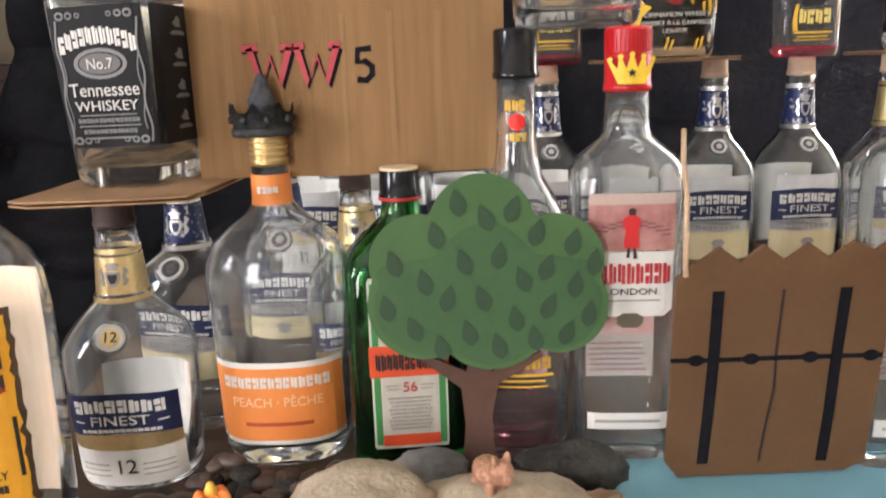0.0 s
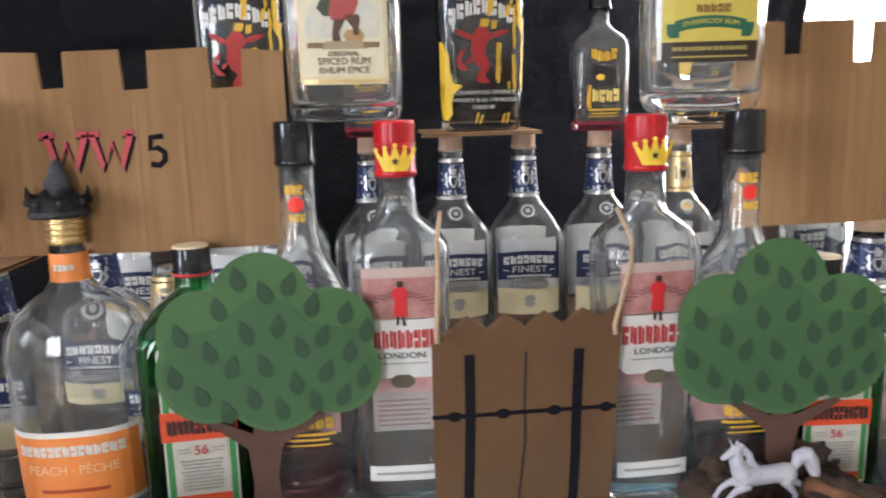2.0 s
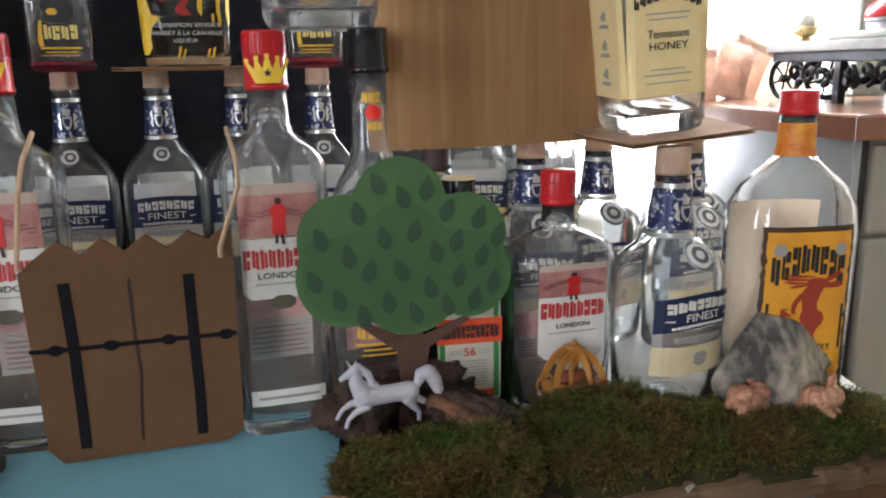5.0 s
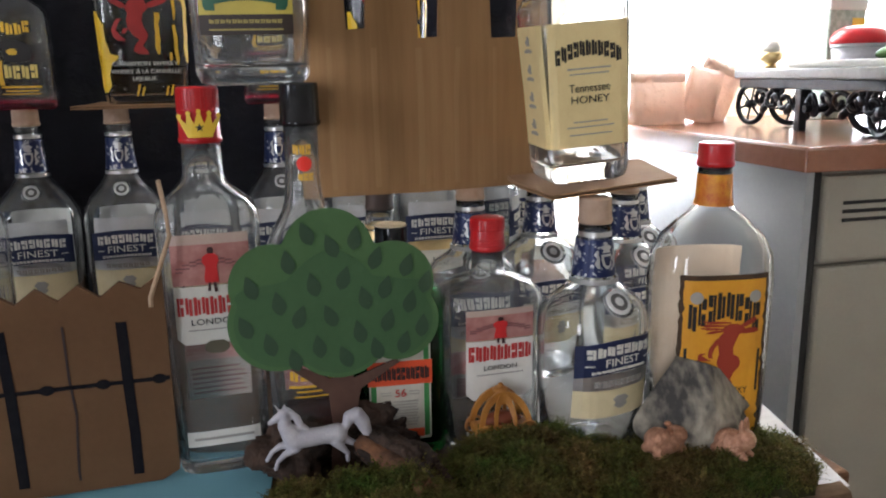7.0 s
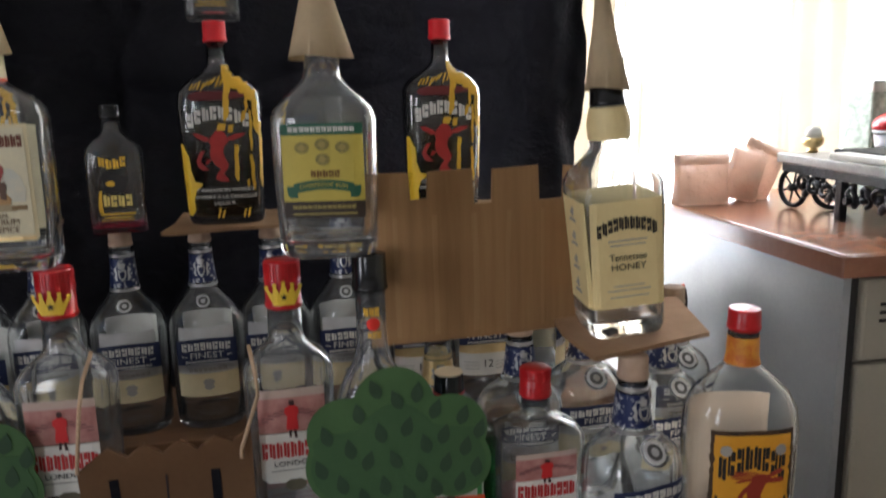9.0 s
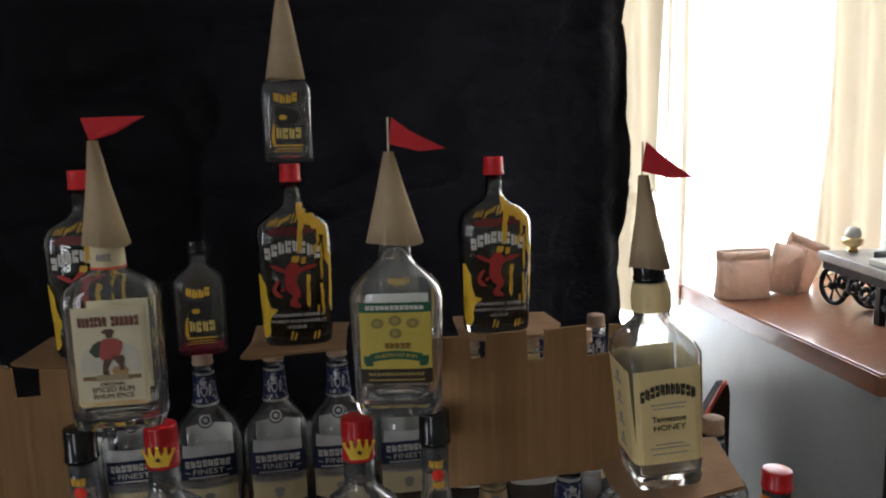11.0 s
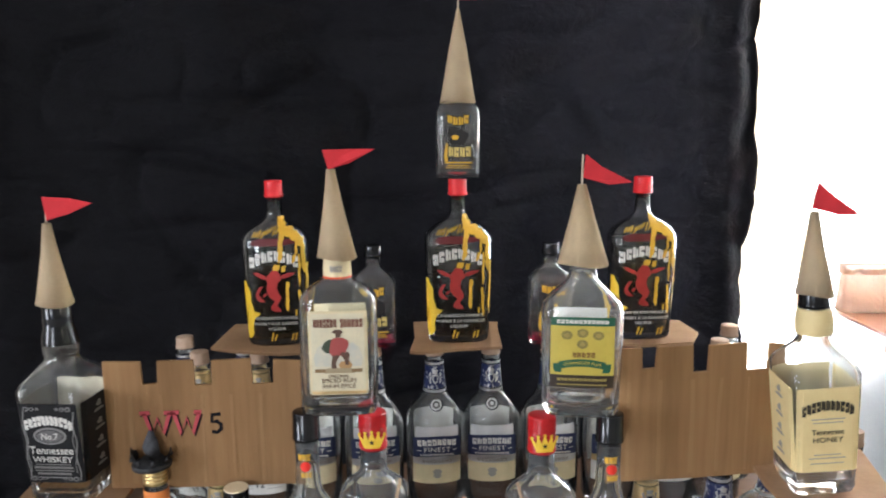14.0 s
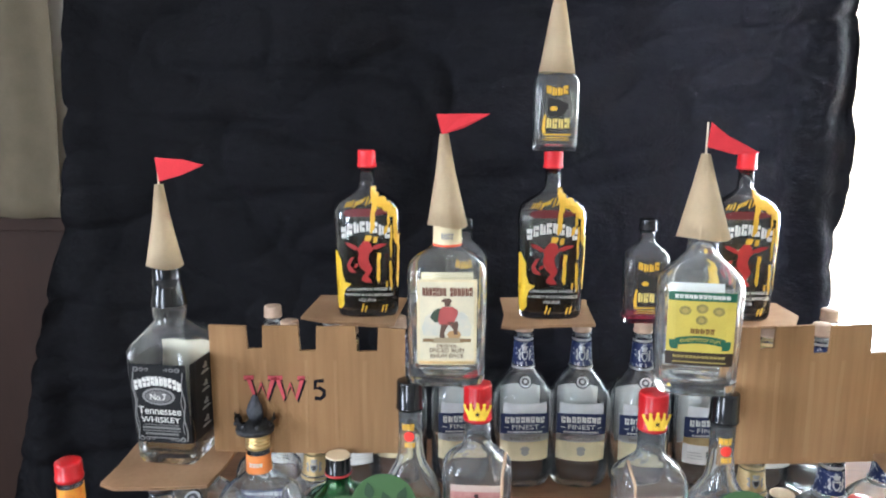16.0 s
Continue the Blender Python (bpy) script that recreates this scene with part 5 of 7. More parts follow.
                    S.rows("corner_scroll_eye", t, [(cz_ + r * 0.4 * math.sin(radians(d)), sd * cx_ - r * 0.55 * math.cos(radians(d)), sd * cx_ + r * 0.55 * math.cos(radians(d)) + 1e-5) for d in range(-80, 81, 40)], field, 0.0016, 2)
    S.rect("back_label", t, -w, w, z0, z1 if honey else 0.1300, HONEY if honey else mat("dull_cream_back_label", (0.50, 0.45, 0.33), 0.6, 0, (0.42, 0.38, 0.28), 60), 0.0006, "pale back label seen through the glass", 5, 10, side=1)
    # side labels
    for turn in (90, -90):
        bm = bmesh.new()
        S.rect("", t, -w, w, z0, z1, None, 0.0006, bm=bm, nz=5, nx=8)
        bm.transform(Matrix.Rotation(radians(turn), 4, "Z"))
        part("side_label", bm, field, t)
        bm = bmesh.new()
        for k in range(4):
            zc = z0 + 0.014 + k * 0.022
            S.rows("", t, [(zc - 0.0045, -0.011, 0.009), (zc - 0.003, -0.012, 0.010), (zc - 0.0015, -0.006, 0.005)], None, 0.0012, 3, bm=bm)
            S.rows("", t, [(zc + 0.001, -0.004, 0.005), (zc + 0.004, -0.008, 0.003), (zc + 0.006, -0.003, 0.004), (zc + 0.0085, -0.002, 0.001)], None, 0.0012, 2, bm=bm)
        bm.transform(Matrix.Rotation(radians(turn), 4, "Z"))
        part("side_print", bm, small, t)
    bm = loft([(0.187, 0.0222, 0.0222, 2), (0.196, 0.0210, 0.0210, 2), (0.206, 0.0182, 0.0182, 2), (0.222, 0.0168, 0.0168, 2)], 32, caps=(False, True)) if not honey else loft([(0.176, 0.0215, 0.0215, 2), (0.190, 0.0222, 0.0222, 2), (0.204, 0.0184, 0.0184, 2)], 32, caps=(False, False))
    part("neck_sleeve", bm, BLACKCAP if not honey else HONEY, t, "black neck sleeve" if not honey else "honey coloured neck label", smooth=True)
    cap(t, 0.0172, 0.205, 0.232, BLACKCAP, "black cap", name="cap")
    if not honey:
        part("amber_residue", loft([(0.0152, 0.0325, 0.0325, 9), (0.020, 0.0330, 0.0330, 9)], 40), AMBER, t, "thin amber residue in the base")
    return t


PZ, PZL = 0.9575, 0.9505
jd = square_whiskey(False, "square clear whiskey bottle with black label on cardboard")
jd.matrix_basis = pose(-0.219, 0.656, PZL + 0.0042, 0, -1.0, -8) @ Matrix.Diagonal((0.94, 0.94, 1.0, 1))
jdh = square_whiskey(True, "square whiskey bottle with pale honey label, tilted slightly")
jdh.matrix_basis = pose(0.658, 0.605, 0.9650 + 0.0048, 1.5, -4.5, -4) @ Matrix.Diagonal((0.92, 0.92, 1.05, 1))


def platform(label, x, y, z, pts, turn=0, tip=(0, 0)):
    t = thing("cardboard_platform", label, "cardboard", pose(x, y, z, tip[0], tip[1], turn), "cardboard platforms")
    bm = sheet(pts, 0.0012, axis="z", at=0.0028)
    part("top_liner", bm, CARDEDGE, t)
    part("bottom_liner", sheet(pts, 0.0012, axis="z", at=0.0), CARDEDGE, t)
    x0, x1 = min(p[0] for p in pts), max(p[0] for p in pts)
    y0, y1 = min(p[1] for p in pts), max(p[1] for p in pts)
    bm = bmesh.new()
    n = int((x1 - x0) / 0.0011)
    lo, hi = [], []
    for i in range(n + 1):
        xx = x0 + 0.010 + (x1 - x0 - 0.042) * i / n
        zz = 0.002 + 0.0008 * math.sin(i * 1.55)
        lo.append(bm.verts.new((xx, y0 + 0.028, zz))), hi.append(bm.verts.new((xx, y1 - 0.014, zz)))
    for i in range(n):
        bm.faces.new((lo[i], lo[i + 1], hi[i + 1], hi[i]))
    part("fluting", bm, CARDEDGE, t)
    return t


platform("torn cardboard platform under the black label bottle", -0.002, 0.022, PZL, [(-0.281, 0.556), (-0.262, 0.546), (-0.20, 0.550), (-0.160, 0.556), (-0.154, 0.60), (-0.150, 0.690), (-0.21, 0.694), (-0.282, 0.688), (-0.279, 0.60)])
platform("cardboard platform under the honey label bottle", 0.658, 0.603, 0.9650, [(-0.052, -0.067), (0.002, -0.057), (0.073, -0.042), (0.099, 0.075), (0.042, 0.087), (-0.046, 0.083), (-0.056, 0.007)], 0, (1.0, -2.5))
UZ = SZ + 0.2770
platform("torn cardboard platform under a dark bottle", 0, 0.022, UZ, [(-0.138, 0.965), (-0.10, 0.945), (-0.02, 0.925), (0.015, 0.93), (0.024, 1.09), (-0.06, 1.11), (-0.130, 1.105)])
platform("torn cardboard platform under a dark bottle", 0, 0.022, UZ, [(0.182, 0.925), (0.20, 0.918), (0.26, 0.933), (0.330, 0.940), (0.334, 1.06), (0.338, 1.09), (0.25, 1.105), (0.188, 1.10), (0.190, 1.0)])
platform("torn cardboard platform under a dark bottle", 0, 0.022, UZ, [(0.500, 0.945), (0.56, 0.935), (0.640, 0.945), (0.668, 1.00), (0.662, 1.08), (0.60, 1.09), (0.508, 1.085)])


# ---- dark bottles with yellow drips ----
def dark_bottle(label):
    t = thing("dark_cinnamon_bottle", label, "bottle", None, "dark dripped bottles")
    S = Shape([(0.0, 0.042, 0.022, 3), (0.003, 0.0455, 0.025, 3.2), (0.010, 0.0470, 0.0265, 3.4), (0.10, 0.0500, 0.0280, 3.4), (0.160, 0.0515, 0.0285, 3.4), (0.172, 0.0508, 0.0275, 3.1), (0.183, 0.0450, 0.0250, 2.7), (0.192, 0.0340, 0.0210, 2.4), (0.199, 0.0220, 0.0165, 2.1), (0.206, 0.0140, 0.0130, 2), (0.212, 0.0120, 0.0120, 2), (0.240, 0.0108, 0.0108, 2)])
    S.skin(t, CLEAN, n=44)
    dark = [(z, hw - 0.0036, hd - 0.0036, e) for z, hw, hd, e in S.secs if 0.012 < z < 0.193]
    part("dark_lining", loft([(0.0135, 0.040, 0.0225, 3.2)] + dark + [(0.198, 0.018, 0.012, 2.2)], 44), SLEEVE, t, "black lining inside the glass", smooth=True)
    R2 = random.Random(4)

    def drip(x, ztop, zbot, w, lean=0.0):
        n = 14
        out = []
        for k in range(n + 1):
            taper = 0.35 if k == 0 else 0.7 if k == 1 else 1.0
            mid = x + lean * (k / n) + 0.0012 * noise.noise(Vector((k * 0.35, x * 70, 2.0)))
            out.append((zbot + (ztop - zbot) * k / n, mid - w * (0.5 + 0.22 * noise.noise(Vector((k * 0.55, x * 90, 1.0)))) * taper, mid + w * (0.5 + 0.22 * noise.noise(Vector((k * 0.55, x * 90 + 9, 1.0)))) * taper))
        return out

    for x, a, b, w, lean in ((0.0130, 0.209, 0.172, 0.0075, -0.004), (0.0210, 0.201, 0.178, 0.0110, -0.010), (0.0300, 0.194, 0.172, 0.0110, -0.008), (0.0385, 0.187, 0.163, 0.0085, -0.006), (0.0445, 0.177, 0.120, 0.0060, -0.003), (0.0465, 0.135, 0.048, 0.0034, 0.001), (0.0330, 0.176, 0.150, 0.0036, 0.001), (0.0075, 0.180, 0.137, 0.0066, 0.003), (0.0365, 0.150, 0.098, 0.0030, 0.001), (0.0370, 0.092, 0.045, 0.0036, -0.001), (0.0175, 0.106, 0.058, 0.0048, 0.001), (0.0010, 0.134, 0.124, 0.0095, 0.002), (0.0125, 0.132, 0.122, 0.0060, 0.001), (0.0270, 0.150, 0.136, 0.0050, 0.004), (0.0300, 0.060, 0.050, 0.0030, 0.0)):
        S.rows("paint_drip", t, drip(x, a, b, w, lean), YELLOW, 0.0006, 2)
    bm = bmesh.new()
    S.rows("", t, [(0.014, -0.0455, -0.041), (0.022, -0.0470, -0.036), (0.034, -0.0475, -0.037), (0.046, -0.0480, -0.034), (0.053, -0.0480, -0.027), (0.056, -0.0482, -0.0245), (0.059, -0.0482, -0.034), (0.075, -0.0484, -0.0385), (0.092, -0.0486, -0.0390), (0.101, -0.0488, -0.0435), (0.108, -0.0490, -0.046)], None, 0.0014, 4, bm=bm)
    part("yellow_splash", bm, mat("bright_yellow_paint", (0.80, 0.52, 0.02), 0.4), t, "bright yellow paint splash")
    bm = bmesh.new()
    for k in range(9):
        S.rows("", t, drip(-0.033 + k * 0.0045, 0.187 + k * 0.0012 - R2.random() * 0.004, 0.178 + k * 0.0012 - R2.random() * 0.007, 0.0016, 0.005), None, 0.0006, 1, bm=bm)
    for x in (-0.009, -0.004, 0.022, 0.027):
        S.rows("", t, drip(x, 0.019 + R2.random() * 0.005, 0.009, 0.0024, 0.003), None, 0.0006, 1, bm=bm)
    part("yellow_fleck_paint", bm, YELLOW, t)["kind"] = "stuff"
    red = mat("dark_red_print", (0.42, 0.025, 0.02), 0.5, 0, (0.30, 0.02, 0.015), 70)
    S.rows("red_mark", t, [(0.058, -0.002, 0.007), (0.062, -0.009, 0.006), (0.068, -0.007, 0.001), (0.075, -0.002, 0.006), (0.081, -0.009, 0.008), (0.089, -0.013, 0.004), (0.097, -0.014, 0.002), (0.105, -0.012, 0.004), (0.110, -0.014, 0.009), (0.116, -0.012, 0.008), (0.121, -0.008, 0.006), (0.125, -0.005, 0.002)], red, 0.0007, 5, "plain red shape")
    S.rows("red_wing", t, [(0.112, 0.007, 0.015), (0.117, 0.010, 0.027), (0.121, 0.020, 0.031)], red, 0.0007, 3)
    S.rows("red_wing", t, [(0.111, -0.019, -0.012), (0.117, -0.029, -0.016), (0.122, -0.033, -0.026)], red, 0.0007, 3)
    S.rows("red_tail", t, [(0.074, -0.024, -0.016), (0.078, -0.029, -0.020), (0.086, -0.031, -0.026), (0.095, -0.027, -0.022), (0.099, -0.024, -0.019)], red, 0.0007, 2)
    S.rows("red_tail", t, [(0.082, -0.020, -0.017), (0.088, -0.018, -0.012)], red, 0.0007, 2)
    S.rows("red_band", t, [(0.164, -0.030, 0.010), (0.168, -0.036, 0.032), (0.173, -0.032, 0.034), (0.176, -0.020, 0.012)], mat("deep_maroon_print", (0.12, 0.010, 0.010), 0.5), 0.0004, 6)
    S.bars(t, 8, -0.001, 0.1480, 0.076, 0.0170, PAPER, 0.0004, 9.0, 0.3)
    S.words(t, "CINNAMON WHISKY", 0.002, 0.0470, 0.0070, PAPER, 0.0014, squash=1.05)
    S.words(t, "WHISKY \u00c0 LA CANNELLE", 0.002, 0.0380, 0.0066, PAPER, 0.0014)
    S.words(t, "LIQUEUR", 0.0, 0.0295, 0.0064, PAPER, 0.0014)
    cap(t, 0.0140, 0.239, 0.2655, mat("bright_red_plastic", (0.66, 0.02, 0.025), 0.35), "bright red cap")
    return t


dark = dark_bottle("dark bottle with yellow drips and red print, red cap")
FZ = UZ + 0.004
K3 = Matrix.Diagonal((1.03, 1.03, 1.0, 1))
dark.matrix_basis = pose(-0.031, 1.014, FZ, 0, 0, 3) @ K3
copy_thing(dark, pose(0.262, 1.012, FZ, 0, 0, 0) @ K3)
copy_thing(dark, pose(0.562, 1.012, FZ, 0, 0, 0) @ K3)


# ---- small flat bottles ----
def flask(label):
    t = thing("small_flat_bottle", label, "bottle", None, "small flat bottles")
    S = Shape([(0.0, 0.031, 0.016, 4), (0.002, 0.0335, 0.018, 5), (0.008, 0.0345, 0.0190, 5), (0.100, 0.0352, 0.0195, 5), (0.110, 0.0335, 0.0190, 4), (0.118, 0.0265, 0.0165, 3), (0.125, 0.0165, 0.0140, 2.2), (0.131, 0.0120, 0.0120, 2), (0.150, 0.0112, 0.0112, 2)], wall=0.0022, base=0.007)
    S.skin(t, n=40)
    S.bars(t, 4, 0.0005, 0.0900, 0.0370, 0.0155, INK, 0.0007, -18.0)
    S.bars(t, 4, 0.0, 0.0905, 0.0340, 0.0125, YELLOW, 0.0013, -18.0)
    S.rows("black_mark", t, [(0.054, -0.010, 0.008), (0.058, -0.014, 0.013), (0.066, -0.013, 0.016), (0.072, -0.017, 0.017), (0.077, -0.013, 0.006), (0.081, -0.015, -0.010)], INK, 0.0008, 5, "plain black shape")
    S.rows("yellow_mark", t, [(0.062, -0.008, -0.001), (0.066, -0.011, 0.001), (0.069, -0.007, -0.002)], YELLOW, 0.0014, 2)
    S.bars(t, 4, 0.0030, 0.0420, 0.0400, 0.0190, INK, 0.0007, -6.0)
    S.bars(t, 4, 0.0025, 0.0425, 0.0360, 0.0150, mat("pale_yellow_print", (0.70, 0.55, 0.16), 0.5), 0.0013, -6.0)
    S.rows("yellow_mark", t, [(0.028, -0.021, -0.016), (0.036, -0.022, -0.017), (0.046, -0.021, -0.017), (0.056, -0.019, -0.016)], YELLOW, 0.0008, 2)
    S.lines(t, [(-0.020, 0.022, 0.0260, 0.0022), (-0.016, 0.018, 0.0215, 0.0014), (-0.020, 0.020, 0.0180, 0.0010)], YELLOW, 0.0007)
    cap(t, 0.0138, 0.147, 0.1655, BLACKCAP, "small black cap")
    return t


fl = flask("small flat clear bottle with yellow and black print")
fl.matrix_basis = pose(0.125, 0.998, UZ + 0.0005, 0, 0, 4)
copy_thing(fl, pose(0.2620, 1.012, FZ + 0.2655, 0, 0.6, 0))
part("red_residue", loft([(0.0076, 0.0300, 0.0155, 5), (0.0100, 0.0318, 0.0165, 5)], 40), mat("red_residue", (0.75, 0.04, 0.10), 0.05, trans=0.7, ior=1.35), fl, "thin red residue in the base")
copy_thing(fl, pose(0.411, 0.998, UZ + 0.0005, 0, 0, 2))


# ---- rum bottles ----
def rum(kind, label):
    t = thing("rum_bottle", label, "bottle", None, "rum bottles on the towers")
    if kind == "spiced":
        S = Shape([(0.0, 0.037, 0.018, 4), (0.003, 0.0415, 0.0205, 5), (0.010, 0.0435, 0.0220, 5), (0.060, 0.0445, 0.0225, 5), (0.132, 0.0450, 0.0225, 5), (0.141, 0.0430, 0.0220, 4), (0.150, 0.0340, 0.0200, 3), (0.157, 0.0220, 0.0175, 2.3), (0.163, 0.0158, 0.0158, 2), (0.186, 0.0150, 0.0150, 2)], wall=0.003, base=0.011)
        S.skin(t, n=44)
        S.rows("label", t, [(0.028, -0.031, 0.031), (0.031, -0.0335, 0.0335), (0.124, -0.0335, 0.0335), (0.127, -0.0335, 0.0335)], CREAM, 0.0007, 8, "cream label")
        S.rect("label_field", t, -0.0305, 0.0305, 0.034, 0.124, mat("pale_map_paper", (0.72, 0.65, 0.44), 0.6, 0, (0.6, 0.56, 0.40), 30), 0.0011, "", 3, 6)
        S.bars(t, 7, -0.014, 0.113, 0.027, 0.010, mat("maroon_print", (0.16, 0.05, 0.03), 0.6), 0.0016, 0, 0.3)
        S.bars(t, 6, 0.016, 0.113, 0.026, 0.010, mat("maroon_print_b", (0.16, 0.05, 0.03), 0.6), 0.0016, 0, 0.3)
        dk = mat("umber_print_b", (0.10, 0.055, 0.035), 0.6)
        S.rows("dark_mark", t, [(0.054, -0.016, 0.018), (0.057, -0.020, 0.022), (0.060, -0.012, 0.014)], mat("dun_print", (0.36, 0.29, 0.17), 0.6), 0.0014, 6)
        S.rows("pale_sky", t, [(0.062, -0.026, 0.026), (0.072, -0.028, 0.028), (0.084, -0.024, 0.024), (0.090, -0.016, 0.018)], mat("grey_blue_wash", (0.50, 0.52, 0.46), 0.6, 0, (0.66, 0.60, 0.44), 90), 0.0013, 6)
        S.rows("dark_mark", t, [(0.0600, -0.008, -0.002), (0.066, -0.008, -0.003), (0.072, -0.007, 0.000), (0.076, -0.006, 0.002)], dk, 0.0018, 2)
        S.rows("dark_mark", t, [(0.0640, 0.008, 0.012), (0.070, 0.007, 0.012), (0.075, 0.003, 0.013), (0.079, 0.000, 0.012)], dk, 0.0018, 2)
        S.rows("tan_mark", t, [(0.0600, 0.002, 0.014), (0.064, 0.000, 0.016), (0.068, 0.003, 0.013)], mat("tan_print", (0.42, 0.25, 0.10), 0.6), 0.0016, 3)
        S.rows("green_mark", t, [(0.078, -0.014, -0.008), (0.084, -0.019, -0.008), (0.091, -0.015, -0.006), (0.094, -0.010, -0.006)], mat("dark_green_wash", (0.05, 0.07, 0.04), 0.6), 0.0016, 3)
        S.rows("red_mark", t, [(0.075, -0.008, 0.006), (0.080, -0.010, 0.009), (0.087, -0.009, 0.012), (0.092, -0.008, 0.012), (0.096, -0.005, 0.006)], mat("brick_print_b", (0.36, 0.07, 0.06), 0.6), 0.0018, 4)
        S.rows("dark_mark", t, [(0.0965, -0.002, 0.003), (0.101, -0.003, 0.004), (0.1025, -0.007, 0.006), (0.1055, -0.003, 0.003)], dk, 0.0018, 3)
        for s in (-1, 1):
            S.rows("label_dots", t, [(0.055, s * 0.021 - 0.006, s * 0.021 + 0.006), (0.059, s * 0.021 - 0.006, s * 0.021 + 0.006)], mat("ochre_print", (0.22, 0.14, 0.06), 0.6), 0.0016, 3)
        for tx, z_, s_ in (("ORIGINAL", 0.0505, 0.0052), ("SPICED RUM", 0.0450, 0.0072), ("RHUM \u00c9PIC\u00c9", 0.0383, 0.0068)):
            S.words(t, tx, 0, z_, s_, mat("brown_print", (0.14, 0.07, 0.04), 0.6), 0.0016)
        S.lines(t, [(-0.031, 0.031, 0.0305, 0.003)], GOLD, 0.0012)
        S.rect("back_label", t, -0.031, 0.031, 0.03, 0.125, CREAM, 0.0006, side=1)
        bm = loft([(0.1645, 0.0163, 0.0163, 2), (0.1845, 0.0157, 0.0157, 2)], 30, caps=(False, False))
        part("neck_label", bm, CREAM, t, "cream neck label", smooth=True)
        part("neck_ring", loft([(0.162, 0.0164, 0.0164, 2), (0.1645, 0.0164, 0.0164, 2)], 30, caps=(False, False)), ORANGERED, t, smooth=True)
        S.bars(t, 4, 0, 0.174, 0.014, 0.007, GREYINK, 0.0018, 0, 0.3)
    else:
        S = Shape([(0.0, 0.036, 0.022, 4), (0.003, 0.0410, 0.0255, 4.5), (0.010, 0.0440, 0.0275, 4.5), (0.060, 0.0455, 0.0285, 4.5), (0.122, 0.0465, 0.0290, 4.5), (0.132, 0.0440, 0.0280, 4), (0.143, 0.0340, 0.0240, 3), (0.153, 0.0225, 0.0190, 2.3), (0.160, 0.0168, 0.0168, 2), (0.180, 0.0150, 0.0150, 2)], wall=0.003, base=0.014)
        S.skin(t, HAZY, n=44)
        w = 0.0355
        dg = mat("deep_green_print", (0.015, 0.10, 0.05), 0.5)
        up = lambda v: 0.038 + (v - 0.028) * 0.86
        S.rect("label", t, -w, w, up(0.028), up(0.124), LABELYELLOW, 0.0007, "yellow label", 4, 8)
        S.rect("label_head", t, -w, w, up(0.1125), up(0.124), dg, 0.0011, "green head band", 1, 8)
        S.bars(t, 12, 0, up(0.1182), 0.058, 0.0042, PAPER, 0.0016, 0, 0.3)
        S.rect("label_foot", t, -w, w, up(0.028), up(0.0455), mat("dark_umber_print", (0.030, 0.018, 0.010), 0.5), 0.0011, "dark brown foot band", 1, 8)
        S.bars(t, 13, 0, up(0.0395), 0.056, 0.0030, FOOTPRINT, 0.0016, 0, 0.3)
        S.lines(t, [(-0.028, 0.028, up(0.0325), 0.0013)], FOOTPRINT, 0.0016)
        for cx_, cz_ in ((-0.0175, 0.1000), (0.0, 0.1030), (0.0175, 0.1000), (0.0, 0.0880)):
            S.rows("medal", t, [(up(cz_) + 0.0052 * math.sin(radians(d)), cx_ - 0.0064 * math.cos(radians(d)), cx_ + 0.0064 * math.cos(radians(d)) + 1e-5) for d in range(-80, 81, 32)], mat("olive_print", (0.16, 0.14, 0.05), 0.6, 0, (0.34, 0.28, 0.06), 260), 0.0016, 3)
            S.rows("medal_core", t, [(up(cz_) + 0.0026 * math.sin(radians(d)), cx_ - 0.0030 * math.cos(radians(d)), cx_ + 0.0030 * math.cos(radians(d)) + 1e-5) for d in range(-80, 81, 32)], FOOTPRINT, 0.0020, 2)
        S.bars(t, 5, 0.002, up(0.0735), 0.026, 0.0060, mat("dark_ochre_script", (0.20, 0.11, 0.02), 0.6), 0.0016, 0, 0.4)
        S.arched("ribbon", t, -0.0265, 0.0265, up(0.0575), up(0.0675), 0.0035, dg, 0.0014, "bowed dark green ribbon", 2, 12)
        for sd in (-1, 1):
            S.rows("ribbon_end", t, [(up(0.0490), sd * 0.0265 - 0.0035, sd * 0.0265 + 0.0035), (up(0.0530), sd * 0.0275 - 0.0045, sd * 0.0275 + 0.0045), (up(0.0610), sd * 0.0285 - 0.0040, sd * 0.0285 + 0.0040)], dg, 0.0010, 3)
        S.words(t, "OVERPROOF RUM", 0, up(0.0625), 0.0052, LABELYELLOW, 0.0020, 5.0)
        S.rect("back_label", t, -w * 0.9, w * 0.9, up(0.03), up(0.12), PAPER, 0.0006, side=1)
    return t


RZ = TZ + 0.3200
cm = rum("spiced", "flat clear spiced rum bottle with cream label")
cm.matrix_basis = pose(0.1035, 0.645, RZ, 0, 0, 1)
wr = rum("white", "clear white rum bottle with yellow and green label")
wr.matrix_basis = pose(0.384, 0.629, RZ, 0, 0, -9)

# ---- paper cone roofs and pennants ----
cone_roof("kraft paper cone roof on the black label bottle", -0.2235, 0.656, PZL + 0.004 + 0.2330, 0.0205, 0.094, (-0.001, 0))
cone_roof("kraft paper cone roof on the spiced rum bottle", 0.1035, 0.645, RZ + 0.1845, 0.0222, 0.101, (-0.004, 0))
cone_roof("wide kraft paper cone roof on the white rum bottle", 0.384, 0.629, RZ + 0.1765, 0.0285, 0.090, (-0.003, 0))
cone_roof("kraft paper cone roof on the honey label bottle", 0.6396, 0.5990, 1.1985, 0.0205, 0.093, (-0.008, -0.002))
